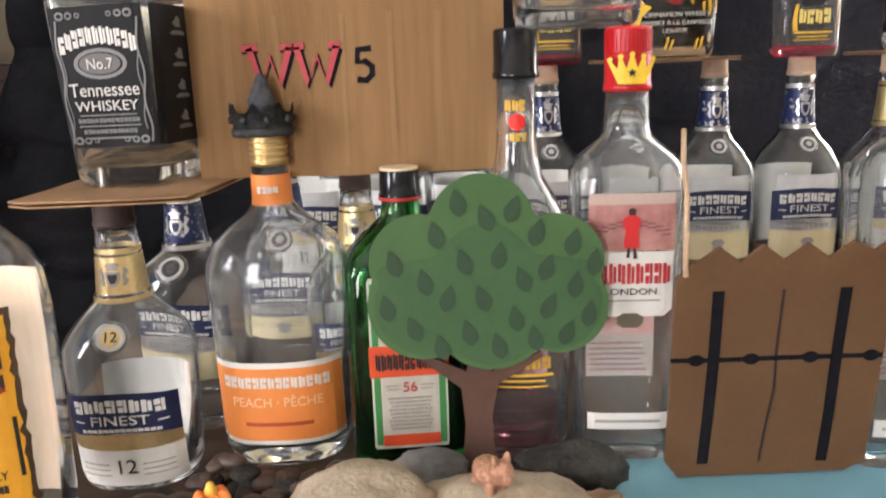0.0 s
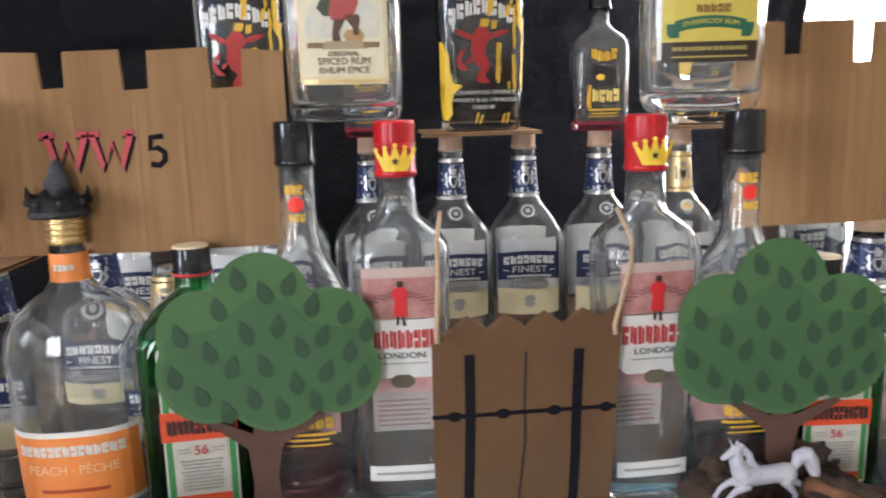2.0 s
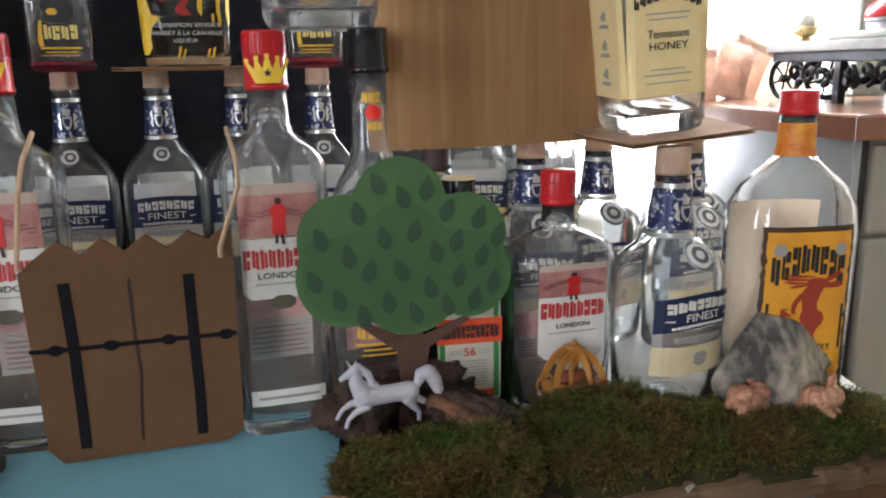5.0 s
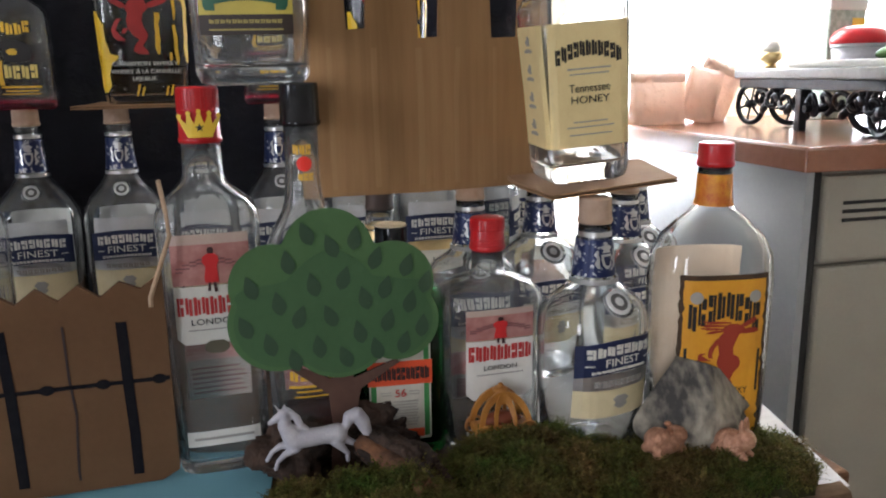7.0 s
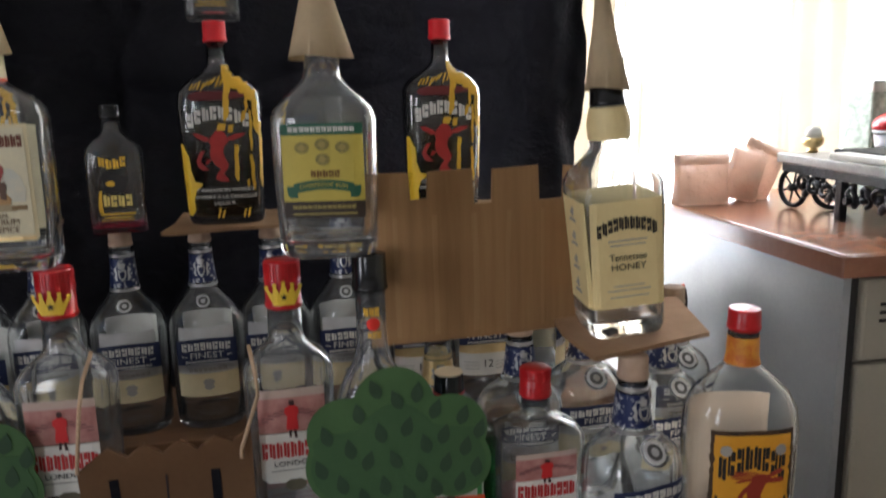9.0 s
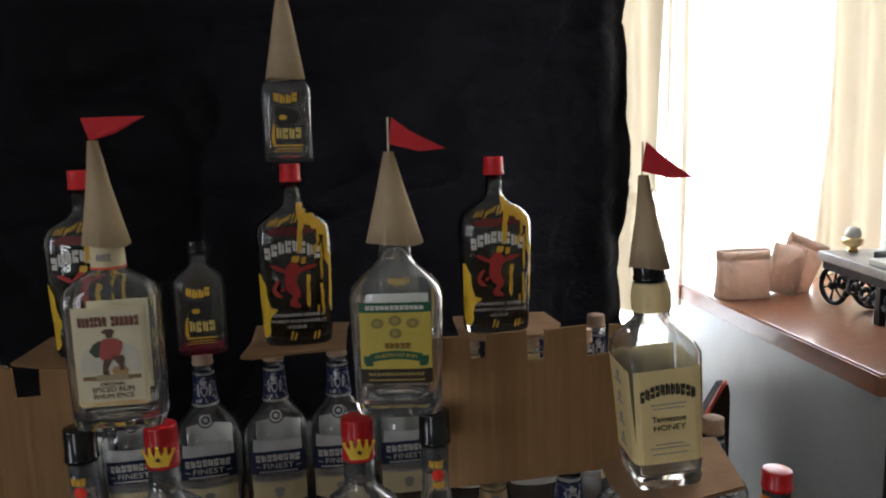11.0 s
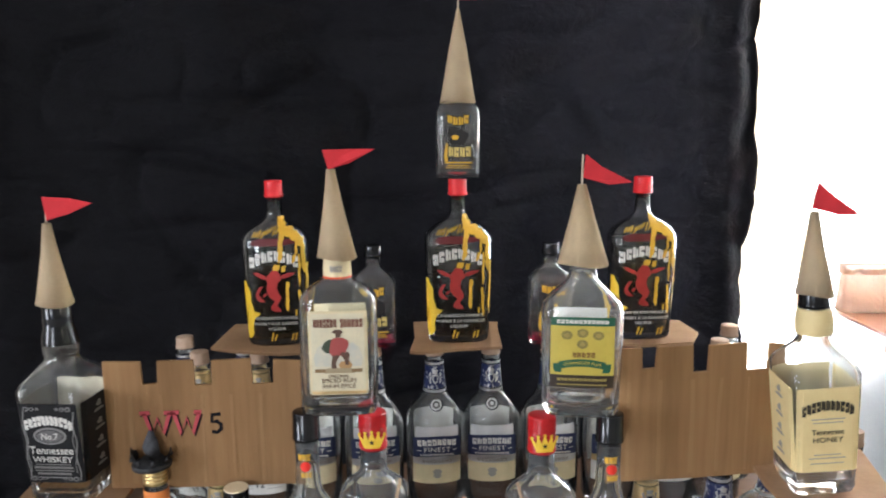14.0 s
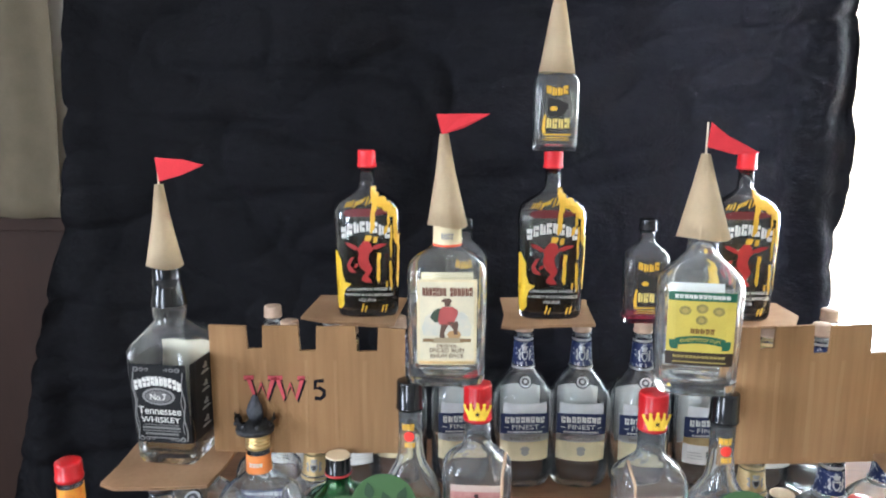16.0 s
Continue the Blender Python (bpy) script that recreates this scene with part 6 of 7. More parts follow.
cone_roof("tall kraft paper cone roof on the highest bottle", 0.2632, 1.012, FZ + 0.2655 + 0.119, 0.0275, 0.142, (0.001, 0), tip_r=0.0022)
pennant("red felt pennant on the black label tower", -0.2250, 0.655, 1.285, [(-0.002, 0.027), (0.030, 0.0250), (0.053, 0.0190), (0.026, 0.007), (0.001, 0.000)], 0.012)
pennant("red felt pennant on the spiced rum tower", 0.099, 0.644, 1.340, [(-0.008, 0.022), (0.022, 0.0225), (0.051, 0.0225), (0.022, 0.007), (-0.002, 0.000)], 0.012)
pennant("red felt pennant on the white rum tower", 0.381, 0.628, 1.321, [(0.004, 0.034), (0.022, 0.020), (0.0575, 0.0020), (0.030, 0.000), (0.001, 0.008)], 0.014)
pennant("red felt pennant on the honey tower", 0.6305, 0.597, 1.2865, [(0.004, 0.038), (0.024, 0.021), (0.053, 0.0010), (0.028, 0.001), (-0.001, 0.009)], 0.014)
pennant("red felt pennant on the highest cone", 0.2642, 1.012, 1.5705, [(0.001, 0.034), (0.024, 0.018), (0.0545, 0.0025), (0.028, 0.001), (0.0, 0.001)], 0.022)


# ---- cardboard battlements ----
def battlement(name_label, a, b, z, crenels, high, low, lean=0):
    """A cardboard wall from a to b (x, y) with notches given as (start, end) along it, top and notch heights."""
    d = Vector((b[0] - a[0], b[1] - a[1]))
    t = thing("cardboard_battlement", name_label, "cardboard wall", pose(a[0], a[1], z, lean, 0, math.degrees(math.atan2(d.y, d.x))), "cardboard battlements")
    L = d.length
    pts = [(0, 0.0), (L * 0.5, -0.001), (L, 0.001)]
    pts += [(L, high - 0.003)]
    for s, e, dep in reversed(crenels):
        pts += [(e, high + 0.001 * math.sin(e * 90)), (e - 0.001, high - dep + 0.001), (s + 0.0015, high - dep), (s, high + 0.001 * math.cos(s * 70))]
    pts += [(0, high)]
    bm = sheet(pts, 0.0045)
    part("board", bm, CARD, t)
    rr = random.Random(int(L * 1e4))
    for k in range(5):
        x = L * (0.12 + 0.17 * k + rr.uniform(-0.03, 0.03))
        # flat paler strokes paint light on the board's upright folds
        bm = stroke([(x, 0.006), (x + rr.uniform(-0.001, 0.001), high * 0.5), (x + rr.uniform(-0.002, 0.002), high - 0.042)], rr.uniform(0.003, 0.006), y=-0.0001, thick=0.0002)
        part("crease", bm, FOLDLIGHT, t)
    return t


w1 = battlement("brown corrugated cardboard battlement wall with marker lettering", (-0.179, 0.662), (0.054, 0.662), PZ - 0.0030, [(0.044, 0.064, 0.029), (0.106, 0.128, 0.031), (0.174, 0.201, 0.031)], 0.160, 0.13)
battlement("plain brown corrugated cardboard battlement wall", (0.419, 0.639), (0.639, 0.655), PZ + 0.0005, [(0.041, 0.060, 0.027), (0.104, 0.125, 0.034), (0.172, 0.200, 0.034)], 0.168, 0.13)
# lettering in marker: WW 5
W = [(0, 1), (0.25, 0.0), (0.5, 0.75), (0.72, 0.0), (1.0, 1.0)]


def mark(name, strokes, x, z, w, h, wide, material, y):
    bm = bmesh.new()
    for s in strokes:
        stroke([(x + u * w, z + v * h) for u, v in s], wide, bm, y)
    return part(name, bm, material, w1)


for i, x in enumerate((0.0450, 0.0800)):
    serif = [[(-0.18, 1.0), (0.22, 1.02)], [(0.78, 1.02), (1.12, 1.0)]] if i == 0 else [[(-0.1, 1.02), (0.2, 1.02)], [(0.8, 1.02), (1.1, 1.02)]]
    mark("letter_outline", [[(u + 0.05, v - 0.04) for u, v in W]] + serif, x, 0.0683, 0.0300, 0.0262, 0.0066, MARKER, -0.0002)
    mark("letter_fill", [W] + serif, x, 0.0690, 0.0300, 0.0262, 0.0050, PINKINK, -0.0006)
FIVE = [(0.95, 1.0), (0.15, 0.97), (0.1, 0.58), (0.55, 0.62), (0.95, 0.45), (0.95, 0.2), (0.6, 0.02), (0.05, 0.06)]
mark("number_five", [FIVE], 0.1235, 0.0690, 0.0125, 0.0235, 0.0046, MARKER, -0.0002)

# ---- drawbridge gate ----
gate = thing("drawbridge_gate", "brown cardboard drawbridge gate with black marker bars", "gate", pose(0.2300, 0.5855, TZ + 0.003, 6.5, 0, 1))
GW, GH = 0.0725, 0.178
top = []
for k in range(9):
    u = 0.058 - k * 0.0145
    top.append((u, GH - (0.012 if k % 2 == 0 else 0.001) + (0.004 if k == 0 else 0) - 0.002 * (k / 8)))
pts = [(-GW + 0.012, 0.0), (GW - 0.014, 0.002), (GW, 0.010), (GW + 0.0015, GH + 0.004)] + top + [(-GW + 0.002, GH - 0.024), (-GW + 0.003, 0.012)]
part("board", sheet(pts, 0.004), CARDPLAIN, gate)
for x0_, x1_ in ((-0.0425, -0.0425), (0.0415, 0.0420)):
    part("marker_hinge", stroke([(x0_, GH - 0.033), (x0_ * 0.99 + 0.0002, 0.09), ((x0_ + x1_) / 2, 0.05), (x1_ - 0.001, 0.011)], 0.0078, y=-0.0002), MARKER, gate, "thick black marker line")
part("marker_seam", stroke([(0.0005, GH - 0.033), (0.000, 0.10), (0.0015, 0.07), (-0.001, 0.045), (-0.003, 0.02), (-0.0028, 0.012)], 0.0018, y=-0.0002), mat("thin_brown_marker", (0.035, 0.02, 0.018), 0.6), gate, "thin dark marker line")
part("marker_bar", stroke([(-GW + 0.001, 0.0945), (-0.04, 0.0940), (0.0, 0.0945), (0.045, 0.0945), (GW, 0.0945)], 0.0034, y=-0.0004), MARKER, gate, "black marker cross bar")
for x, z_ in ((-0.054, 0.0942), (-0.0165, 0.0943), (0.0235, 0.0945), (0.0645, 0.0945)):
    part("marker_knob", sheet([(x + 0.0055 * math.cos(a * math.pi / 6), z_ + 0.0042 * math.sin(a * math.pi / 6)) for a in range(12)], 0.0004, at=-0.0010), MARKER, gate)
for s, bx, by in ((-1, 0.166, 0.607), (1, 0.312, 0.590)):
    tw = tube([(bx + s * -0.006, by, 0.985), (bx - s * 0.001, by - 0.020, 0.965), (bx + s * 0.0, 0.572, 0.945), (0.2295 + s * 0.0665, 0.5595, 0.902), (0.2295 + s * 0.0665, 0.5575, 0.895)], 0.0018, 8)
    tagged(finish("gate_rope", tw, TWINE, smooth=True), "jute rope from a bottle neck to the drawbridge", "rope", "drawbridge ropes")


# ---- paper trees ----
def paper_tree(x, y, z, turn, seed, label, trunk_x):
    t = thing("paper_tree", label, "paper tree", pose(x, y, z, 0, 0, turn) @ Matrix.Diagonal((1.03, 1, 1.03, 1)), "paper trees")
    lobes = [(-0.003, 0.0345, 0.0355), (0.046, 0.0080, 0.0335), (-0.046, 0.010, 0.0340), (-0.044, -0.020, 0.0385), (0.003, -0.027, 0.0410), (0.050, -0.024, 0.0330), (0.0, 0.0, 0.052)]
    pts = []
    for i in range(120):
        a = 2 * math.pi * i / 120
        d = Vector((math.cos(a), math.sin(a)))
        best = 0
        for cx_, cz_, r in lobes:
            c = Vector((cx_, cz_))
            p = c.dot(d)
            q = r * r - (c.length_squared - p * p)
            if q > 0:
                best = max(best, p + math.sqrt(q))
        pts.append((d.x * best, d.y * best))
    part("crown", sheet(pts, 0.0012), FOAM, t, "flat green paper crown")
    me = None
    R3 = random.Random(seed)
    spots = ((333, 90, -1), (410, 135, -1), (487, 112, 1), (270, 180, -1), (553, 182, 1), (655, 212, 1), (150, 258, -1), (348, 260, -1), (447, 243, 1), (717, 272, 1), (582, 283, 1), (235, 315, -1), (513, 315, -1))
    spots += ((663, 337, 1), (300, 365, 1), (398, 368, -1), (125, 388, -1), (588, 397, 1), (200, 452, -1), (492, 430, -1), (702, 423, 1), (357, 470, -1), (640, 478, 1), (277, 510, -1), (547, 492, -1), (442, 512, -1))
    for u, v, s in spots:
        lx, lz = (u - 413) * 0.000240, (302 - v) * 0.000240
        if me is None:
            leaf = [(0.0055 * math.sin(math.pi * (k / 8) ** 0.75), -0.0100 + 0.0200 * k / 8) for k in range(9)] + [(-0.0055 * math.sin(math.pi * (k / 8) ** 0.75), -0.0100 + 0.0200 * k / 8) for k in range(7, 0, -1)]
            ob = part("leaf", sheet(leaf, 0.0004, at=-0.0009), FOAMDARK, t)
            me = ob.data
        else:
            ob = new("leaf", me)
            ob.parent = t
        ob.matrix_basis = pose(lx, 0, lz, 0, s * R3.uniform(8, 24), 0)
    # darker sheet added to paint the lower crown passing less backlight
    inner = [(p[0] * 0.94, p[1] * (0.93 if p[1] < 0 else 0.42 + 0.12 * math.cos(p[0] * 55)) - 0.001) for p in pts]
    part("shade_layer", sheet(inner, 0.0004, at=-0.0004), FOAMSHADE, t, "darker green sheet painted for less light coming through")
    tp = [(-0.013, (TZ - z) / 1.03), (0.012, (TZ - z) / 1.03), (0.0095, -0.104), (0.014, -0.080), (0.046, -0.0600), (0.044, -0.0565), (0.009, -0.070), (0.002, -0.030), (-0.008, -0.070), (-0.038, -0.0550), (-0.041, -0.0585), (-0.012, -0.082), (-0.0095, -0.11)]
    bm = sheet([(u + trunk_x, v) for u, v in tp], 0.0015, at=0.0018)
    part("trunk", bm, TRUNK, t, "flat brown paper trunk with branches")
    return t


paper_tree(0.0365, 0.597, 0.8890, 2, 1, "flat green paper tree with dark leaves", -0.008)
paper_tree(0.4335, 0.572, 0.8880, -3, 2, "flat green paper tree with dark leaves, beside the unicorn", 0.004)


# ---- ground cover on the table ----
felt = [(0.098, 0.405), (0.372, 0.402), (0.366, 0.50), (0.380, 0.605), (0.30, 0.618), (0.122, 0.625), (0.108, 0.54)]
tagged(finish("blue_felt", sheet(felt, 0.0015, axis="z", at=TZ + 0.0002), BLUE), "light blue felt laid as a moat on the table", "felt")


def stone(name, label, category, material, c, r, seed, rough=0.35, sub=4, group="", flat=0.0, turn=0):
    bm = bmesh.new()
    bmesh.ops.create_icosphere(bm, subdivisions=sub, radius=1.0)
    for v in bm.verts:
        d = v.co.copy()
        k = 1 + rough * noise.noise(d * 1.3 + Vector((seed * 7.7, 0, 0))) + rough * 0.4 * noise.noise(d * 3.7 + Vector((0, seed * 3.3, 0))) + rough * 0.12 * noise.noise(d * 11)
        if rough > 0.5:
            k += 0.16 * abs(noise.noise(Vector((d.x * 5, d.y * 14, d.z * 14)))) + 0.07 * noise.noise(d * 26)
        v.co = Vector((d.x * r[0] * k, d.y * r[1] * k, d.z * r[2] * k))
    if flat:
        cutter = random.Random(seed)
        for _ in range(16):
            d = Vector((cutter.uniform(-1, 1), cutter.uniform(-1, 1), cutter.uniform(-0.6, 1))).normalized()
            lim = flat * cutter.uniform(0.9, 1.15)
            for v in bm.verts:
                q = Vector((v.co.x / r[0], v.co.y / r[1], v.co.z / r[2]))
                over = q.dot(d) - lim
                if over > 0:
                    q -= d * over * 0.92
                    v.co = Vector((q.x * r[0], q.y * r[1], q.z * r[2]))
    low = -r[2] * 0.8
    for v in bm.verts:
        if v.co.z < low:
            v.co.z = low + (v.co.z - low) * 0.1
    zmin = min(v.co.z for v in bm.verts)
    ob = finish(name, bm, material, smooth=True)
    ob.matrix_basis = pose(c[0], c[1], c[2] - zmin, 0, 0, turn)
    return tagged(ob, label, category, group)


stone("flat_stone", "broad flat cream sandstone on the table", "stone", STONE, (0.036, 0.530, TZ), (0.062, 0.040, 0.0175), 1, 0.22)
stone("rounded_stone", "rounded cream sandstone on the table", "stone", STONE, (-0.052, 0.524, TZ), (0.046, 0.035, 0.026), 2, 0.25)
stone("grey_stone", "smooth blue-grey stone behind the cream ones", "stone", GREYSTONE, (-0.010, 0.580, TZ), (0.028, 0.022, 0.0145), 3, 0.3, turn=25)
stone("slate_stone", "dark grey slate lump beside the felt", "stone", SLATE, (0.095, 0.585, TZ), (0.035, 0.025, 0.0155), 4, 0.35, turn=-8)
stone("bark_chip", "small brown chip of bark on the felt", "bark chip", TWIGWOOD, (0.108, 0.545, TZ + 0.001), (0.016, 0.011, 0.008), 5, 0.5)
RP = random.Random(11)
for k in range(96):
    x, y = RP.uniform(-0.205, -0.075), RP.uniform(0.490, 0.598)
    if (x + 0.230) ** 2 + (y - 0.616) ** 2 < 0.056 ** 2 or (x + 0.124) ** 2 + (y - 0.655) ** 2 < 0.060 ** 2:
        y -= 0.045
    a, b, c = RP.uniform(0.009, 0.014), RP.uniform(0.007, 0.011), RP.uniform(0.0045, 0.0065)
    stone("pebble", "dark brown polished pebble", "pebble", PEBBLE if k % 4 else SLATE, (x, y, TZ + (0.0085 if k % 3 == 1 else 0.016 if k % 7 == 2 else 0)), (a, b, c), k + 20, 0.18, 2, "dark pebbles", turn=RP.uniform(0, 180))

# tulip shaped resin toy
tu = thing("tulip_toy", "orange resin tulip toy among the pebbles", "toy flower", pose(-0.143, 0.510, TZ + 0.014))
for k in range(6):
    a = 2 * math.pi * k / 6
    bm = blobs([((0.0075 * math.cos(a), 0.0075 * math.sin(a), 0.012), (0.0068, 0.0068, 0.0165))], k, 0.12, seg=12)
    part("petal", bm, TULIP, tu, smooth=True)
part("flame_tip", blobs([((0, 0, 0.026), (0.004, 0.004, 0.009))], seg=10), mat("yellow_resin", (0.85, 0.5, 0.06), 0.4), tu, "yellow tip", smooth=True)
part("stem", blobs([((0, 0, -0.006), (0.008, 0.008, 0.012))], seg=10), TULIP, tu)


def figurine(name, label, category, items, material, m, voxel=0.0012):
    bm = blobs(items, 1, 0.06, seg=14)
    me = bpy.data.meshes.new(name)
    bm.to_mesh(me)
    bm.free()
    me.materials.append(material)
    me.shade_smooth()
    ob = new(name, me)
    rm = ob.modifiers.new("merge", "REMESH")
    rm.mode, rm.voxel_size, rm.use_smooth_shade = "VOXEL", voxel, True
    sm = ob.modifiers.new("soften", "SMOOTH")
    sm.factor, sm.iterations = 0.5, 3
    ob.matrix_basis = m
    return tagged(ob, label, category)


pig = [((0, 0, 0.014), (0.014, 0.010, 0.0105)), ((0.013, 0, 0.019), (0.0085, 0.008, 0.0085)), ((0.020, 0, 0.017), (0.004, 0.004, 0.0038)), ((0.012, 0.0055, 0.027), (0.003, 0.002, 0.0045)), ((0.012, -0.0055, 0.027), (0.003, 0.002, 0.0045))]
pig += [((sx * 0.008, sy * 0.005, 0.005), (0.0036, 0.0036, 0.0065)) for sx in (-1, 1) for sy in (-1, 1)]
figurine("pig_figurine", "small rose gold pig figurine on the flat stone", "figurine", pig, COPPER, pose(0.033, 0.528, TZ + 0.028, 0, 0, -55))
bun = [((0, 0, 0.010), (0.017, 0.011, 0.010)), ((-0.006, 0, 0.015), (0.011, 0.010, 0.009)), ((0.015, 0, 0.014), (0.008, 0.007, 0.008)), ((0.010, 0.004, 0.022), (0.008, 0.0022, 0.003), 25), ((0.010, -0.004, 0.022), (0.008, 0.0022, 0.003), 25), ((-0.017, 0, 0.010), (0.004, 0.004, 0.004)), ((0.014, 0.005, 0.004), (0.006, 0.003, 0.0035)), ((0.014, -0.005, 0.004), (0.006, 0.003, 0.0035)), ((-0.008, 0.007, 0.004), (0.008, 0.0035, 0.004)), ((-0.008, -0.007, 0.004), (0.008, 0.0035, 0.004))]
figurine("rabbit_figurine", "small copper coloured rabbit figurine lying on moss", "figurine", bun, COPPER, pose(0.680, 0.478, 0.7605, 0, 0, 10))
bun2 = [((0, 0, 0.011), (0.014, 0.011, 0.011)), ((0.012, 0, 0.017), (0.0085, 0.0075, 0.0085)), ((0.010, 0.004, 0.027), (0.0025, 0.0025, 0.008)), ((0.010, -0.004, 0.027), (0.0025, 0.0025, 0.008)), ((0.012, 0.005, 0.004), (0.006, 0.003, 0.0035)), ((0.012, -0.005, 0.004), (0.006, 0.003, 0.0035)), ((-0.006, 0.007, 0.005), (0.008, 0.0035, 0.005)), ((-0.006, -0.007, 0.005), (0.008, 0.0035, 0.005))]
figurine("rabbit_figurine", "small copper coloured rabbit figurine sitting on moss", "figurine", bun2, COPPER, pose(0.731, 0.463, 0.7605, 0, 0, -60))

stone("marbled_rock", "large grey and white marbled rock on moss", "rock", MARBLED, (0.722, 0.503, 0.750), (0.054, 0.032, 0.045), 31, 0.26, 5, flat=0.80, turn=4)

# unicorn toy: one plain galloping shape
def limb(pts):
    """Overlapping balls along a bent line: (x, y, z, radius)."""
    out = []
    for a, b in zip(pts, pts[1:]):
        n = max(2, int((Vector(b[:3]) - Vector(a[:3])).length / 0.0026))
        out += [((a[0] + (b[0] - a[0]) * k / n, a[1] + (b[1] - a[1]) * k / n, a[2] + (b[2] - a[2]) * k / n), (a[3] + (b[3] - a[3]) * k / n,) * 3) for k in range(n + 1)]
    return out


uni = limb([(-0.016, 0, 0.027, 0.0088), (-0.004, 0, 0.0265, 0.0082), (0.008, 0, 0.027, 0.0078), (0.019, 0, 0.027, 0.0088)])
uni += limb([(-0.019, 0, 0.031, 0.0082), (-0.0235, 0, 0.040, 0.0062), (-0.024, 0, 0.049, 0.0048)])
uni += limb([(-0.024, 0, 0.052, 0.0046), (-0.030, 0, 0.0485, 0.0034), (-0.035, 0, 0.0455, 0.0024)])
uni += limb([(-0.0205, 0, 0.055, 0.0026), (-0.014, 0, 0.047, 0.0034), (-0.011, 0, 0.039, 0.0032), (-0.006, 0, 0.036, 0.0018)])
uni += limb([(-0.027, 0, 0.054, 0.0013), (-0.0305, 0, 0.061, 0.0010), (-0.0335, 0, 0.067, 0.0006)])
uni += limb([(-0.0235, 0.002, 0.0565, 0.0014), (-0.0225, 0.002, 0.060, 0.0007)])
uni += limb([(-0.018, 0.003, 0.022, 0.0046), (-0.028, 0.003, 0.021, 0.0030), (-0.035, 0.003, 0.0165, 0.0022), (-0.039, 0.003, 0.0095, 0.0021)])
uni += limb([(-0.016, -0.003, 0.020, 0.0046), (-0.025, -0.003, 0.0155, 0.0029), (-0.031, -0.003, 0.010, 0.0021), (-0.033, -0.003, 0.0035, 0.0022)])
uni += limb([(0.019, 0.003, 0.023, 0.0058), (0.028, 0.003, 0.017, 0.0034), (0.037, 0.003, 0.0115, 0.0024), (0.045, 0.003, 0.006, 0.0022)])
uni += limb([(0.017, -0.003, 0.022, 0.0056), (0.022, -0.003, 0.014, 0.0033), (0.0265, -0.003, 0.008, 0.0023), (0.0265, -0.003, 0.0015, 0.0022)])
uni += limb([(0.026, 0, 0.031, 0.0030), (0.030, 0, 0.041, 0.0056), (0.036, 0, 0.042, 0.0066), (0.0405, 0, 0.035, 0.0064), (0.0435, 0, 0.026, 0.0050), (0.047, 0, 0.018, 0.0028), (0.051, 0, 0.0145, 0.0012)])
figurine("unicorn_figurine", "white galloping unicorn toy on the bark", "figurine", uni, WHITEPAINT, pose(0.4100, 0.545, 0.7570, 0, 0, 3) @ Matrix.Diagonal((0.96, 0.95, 0.90, 1)), 0.0008)

# toy carriage
car = thing("toy_carriage", "golden toy carriage with open arched windows on moss", "toy carriage", pose(0.5655, 0.545, 0.768, 0, 0, 4) @ Matrix.Scale(0.95, 4))
def rib(rx, y0, y1, rise, wide):
    """A flat hoop over the coach body, leaning inwards towards the top."""
    bm, rows = bmesh.new(), []
    for i in range(19):
        a = math.pi * i / 18
        c, s_ = math.cos(a), math.sin(a)
        y = y0 + (y1 - y0) * s_
        rows.append([bm.verts.new((r_ * c, y + dy, 0.003 + r_ / rx * rise * s_)) for r_, dy in ((rx - wide, -0.0012), (rx, -0.0012), (rx, 0.0012), (rx - wide, 0.0012))])
    for p, q in zip(rows, rows[1:]):
        for k in range(4):
            bm.faces.new((p[k], p[(k + 1) % 4], q[(k + 1) % 4], q[k]))
    bm.faces.new(rows[0]), bm.faces.new(rows[-1][::-1])
    bmesh.ops.recalc_face_normals(bm, faces=bm.faces)
    return bm


for sy in (-1, 1):
    part("arch", rib(0.0250, sy * 0.013, sy * 0.006, 0.0345, 0.0050), CARRIAGE, car)
    part("inner_arch", rib(0.0110, sy * 0.0145, sy * 0.0065, 0.0335, 0.0034), CARRIAGE, car)
part("roof", blobs([((0, 0, 0.0365), (0.0075, 0.008, 0.0035)), ((0, 0, 0.040), (0.003, 0.003, 0.003))], seg=12), CARRIAGE, car, smooth=True)
part("seat_block", blobs([((0, 0.002, 0.008), (0.020, 0.009, 0.007))], 4, 0.2, seg=14), mat("rust_red_plastic", (0.20, 0.05, 0.02), 0.5), car, "rust red seat inside", smooth=True)
part("chassis", box(-0.025, 0.025, -0.011, 0.011, -0.002, 0.006, 0.002), CARRIAGE, car)
for sx in (-0.020, 0.021):
    for sy in (-0.013, 0.013):
        wh = part("wheel", tube([(sx + 0.008 * math.cos(2 * math.pi * i / 20), sy, 0.001 + 0.008 * math.sin(2 * math.pi * i / 20)) for i in range(21)], 0.0014, 6), CARRIAGE, car, smooth=True)
        part("spokes", tube([(sx - 0.008, sy, 0.001), (sx + 0.008, sy, 0.001)], 0.0008, 6), CARRIAGE, wh)


# moss and bark mounds
def mound_z(x, y, lumps):
    z = 0
    for cx_, cy_, rx, ry, h in lumps:
        q = ((x - cx_) / rx) ** 2 + ((y - cy_) / ry) ** 2
        if q < 1:
            z = max(z, h * (1 - q) ** 0.32)
    return z


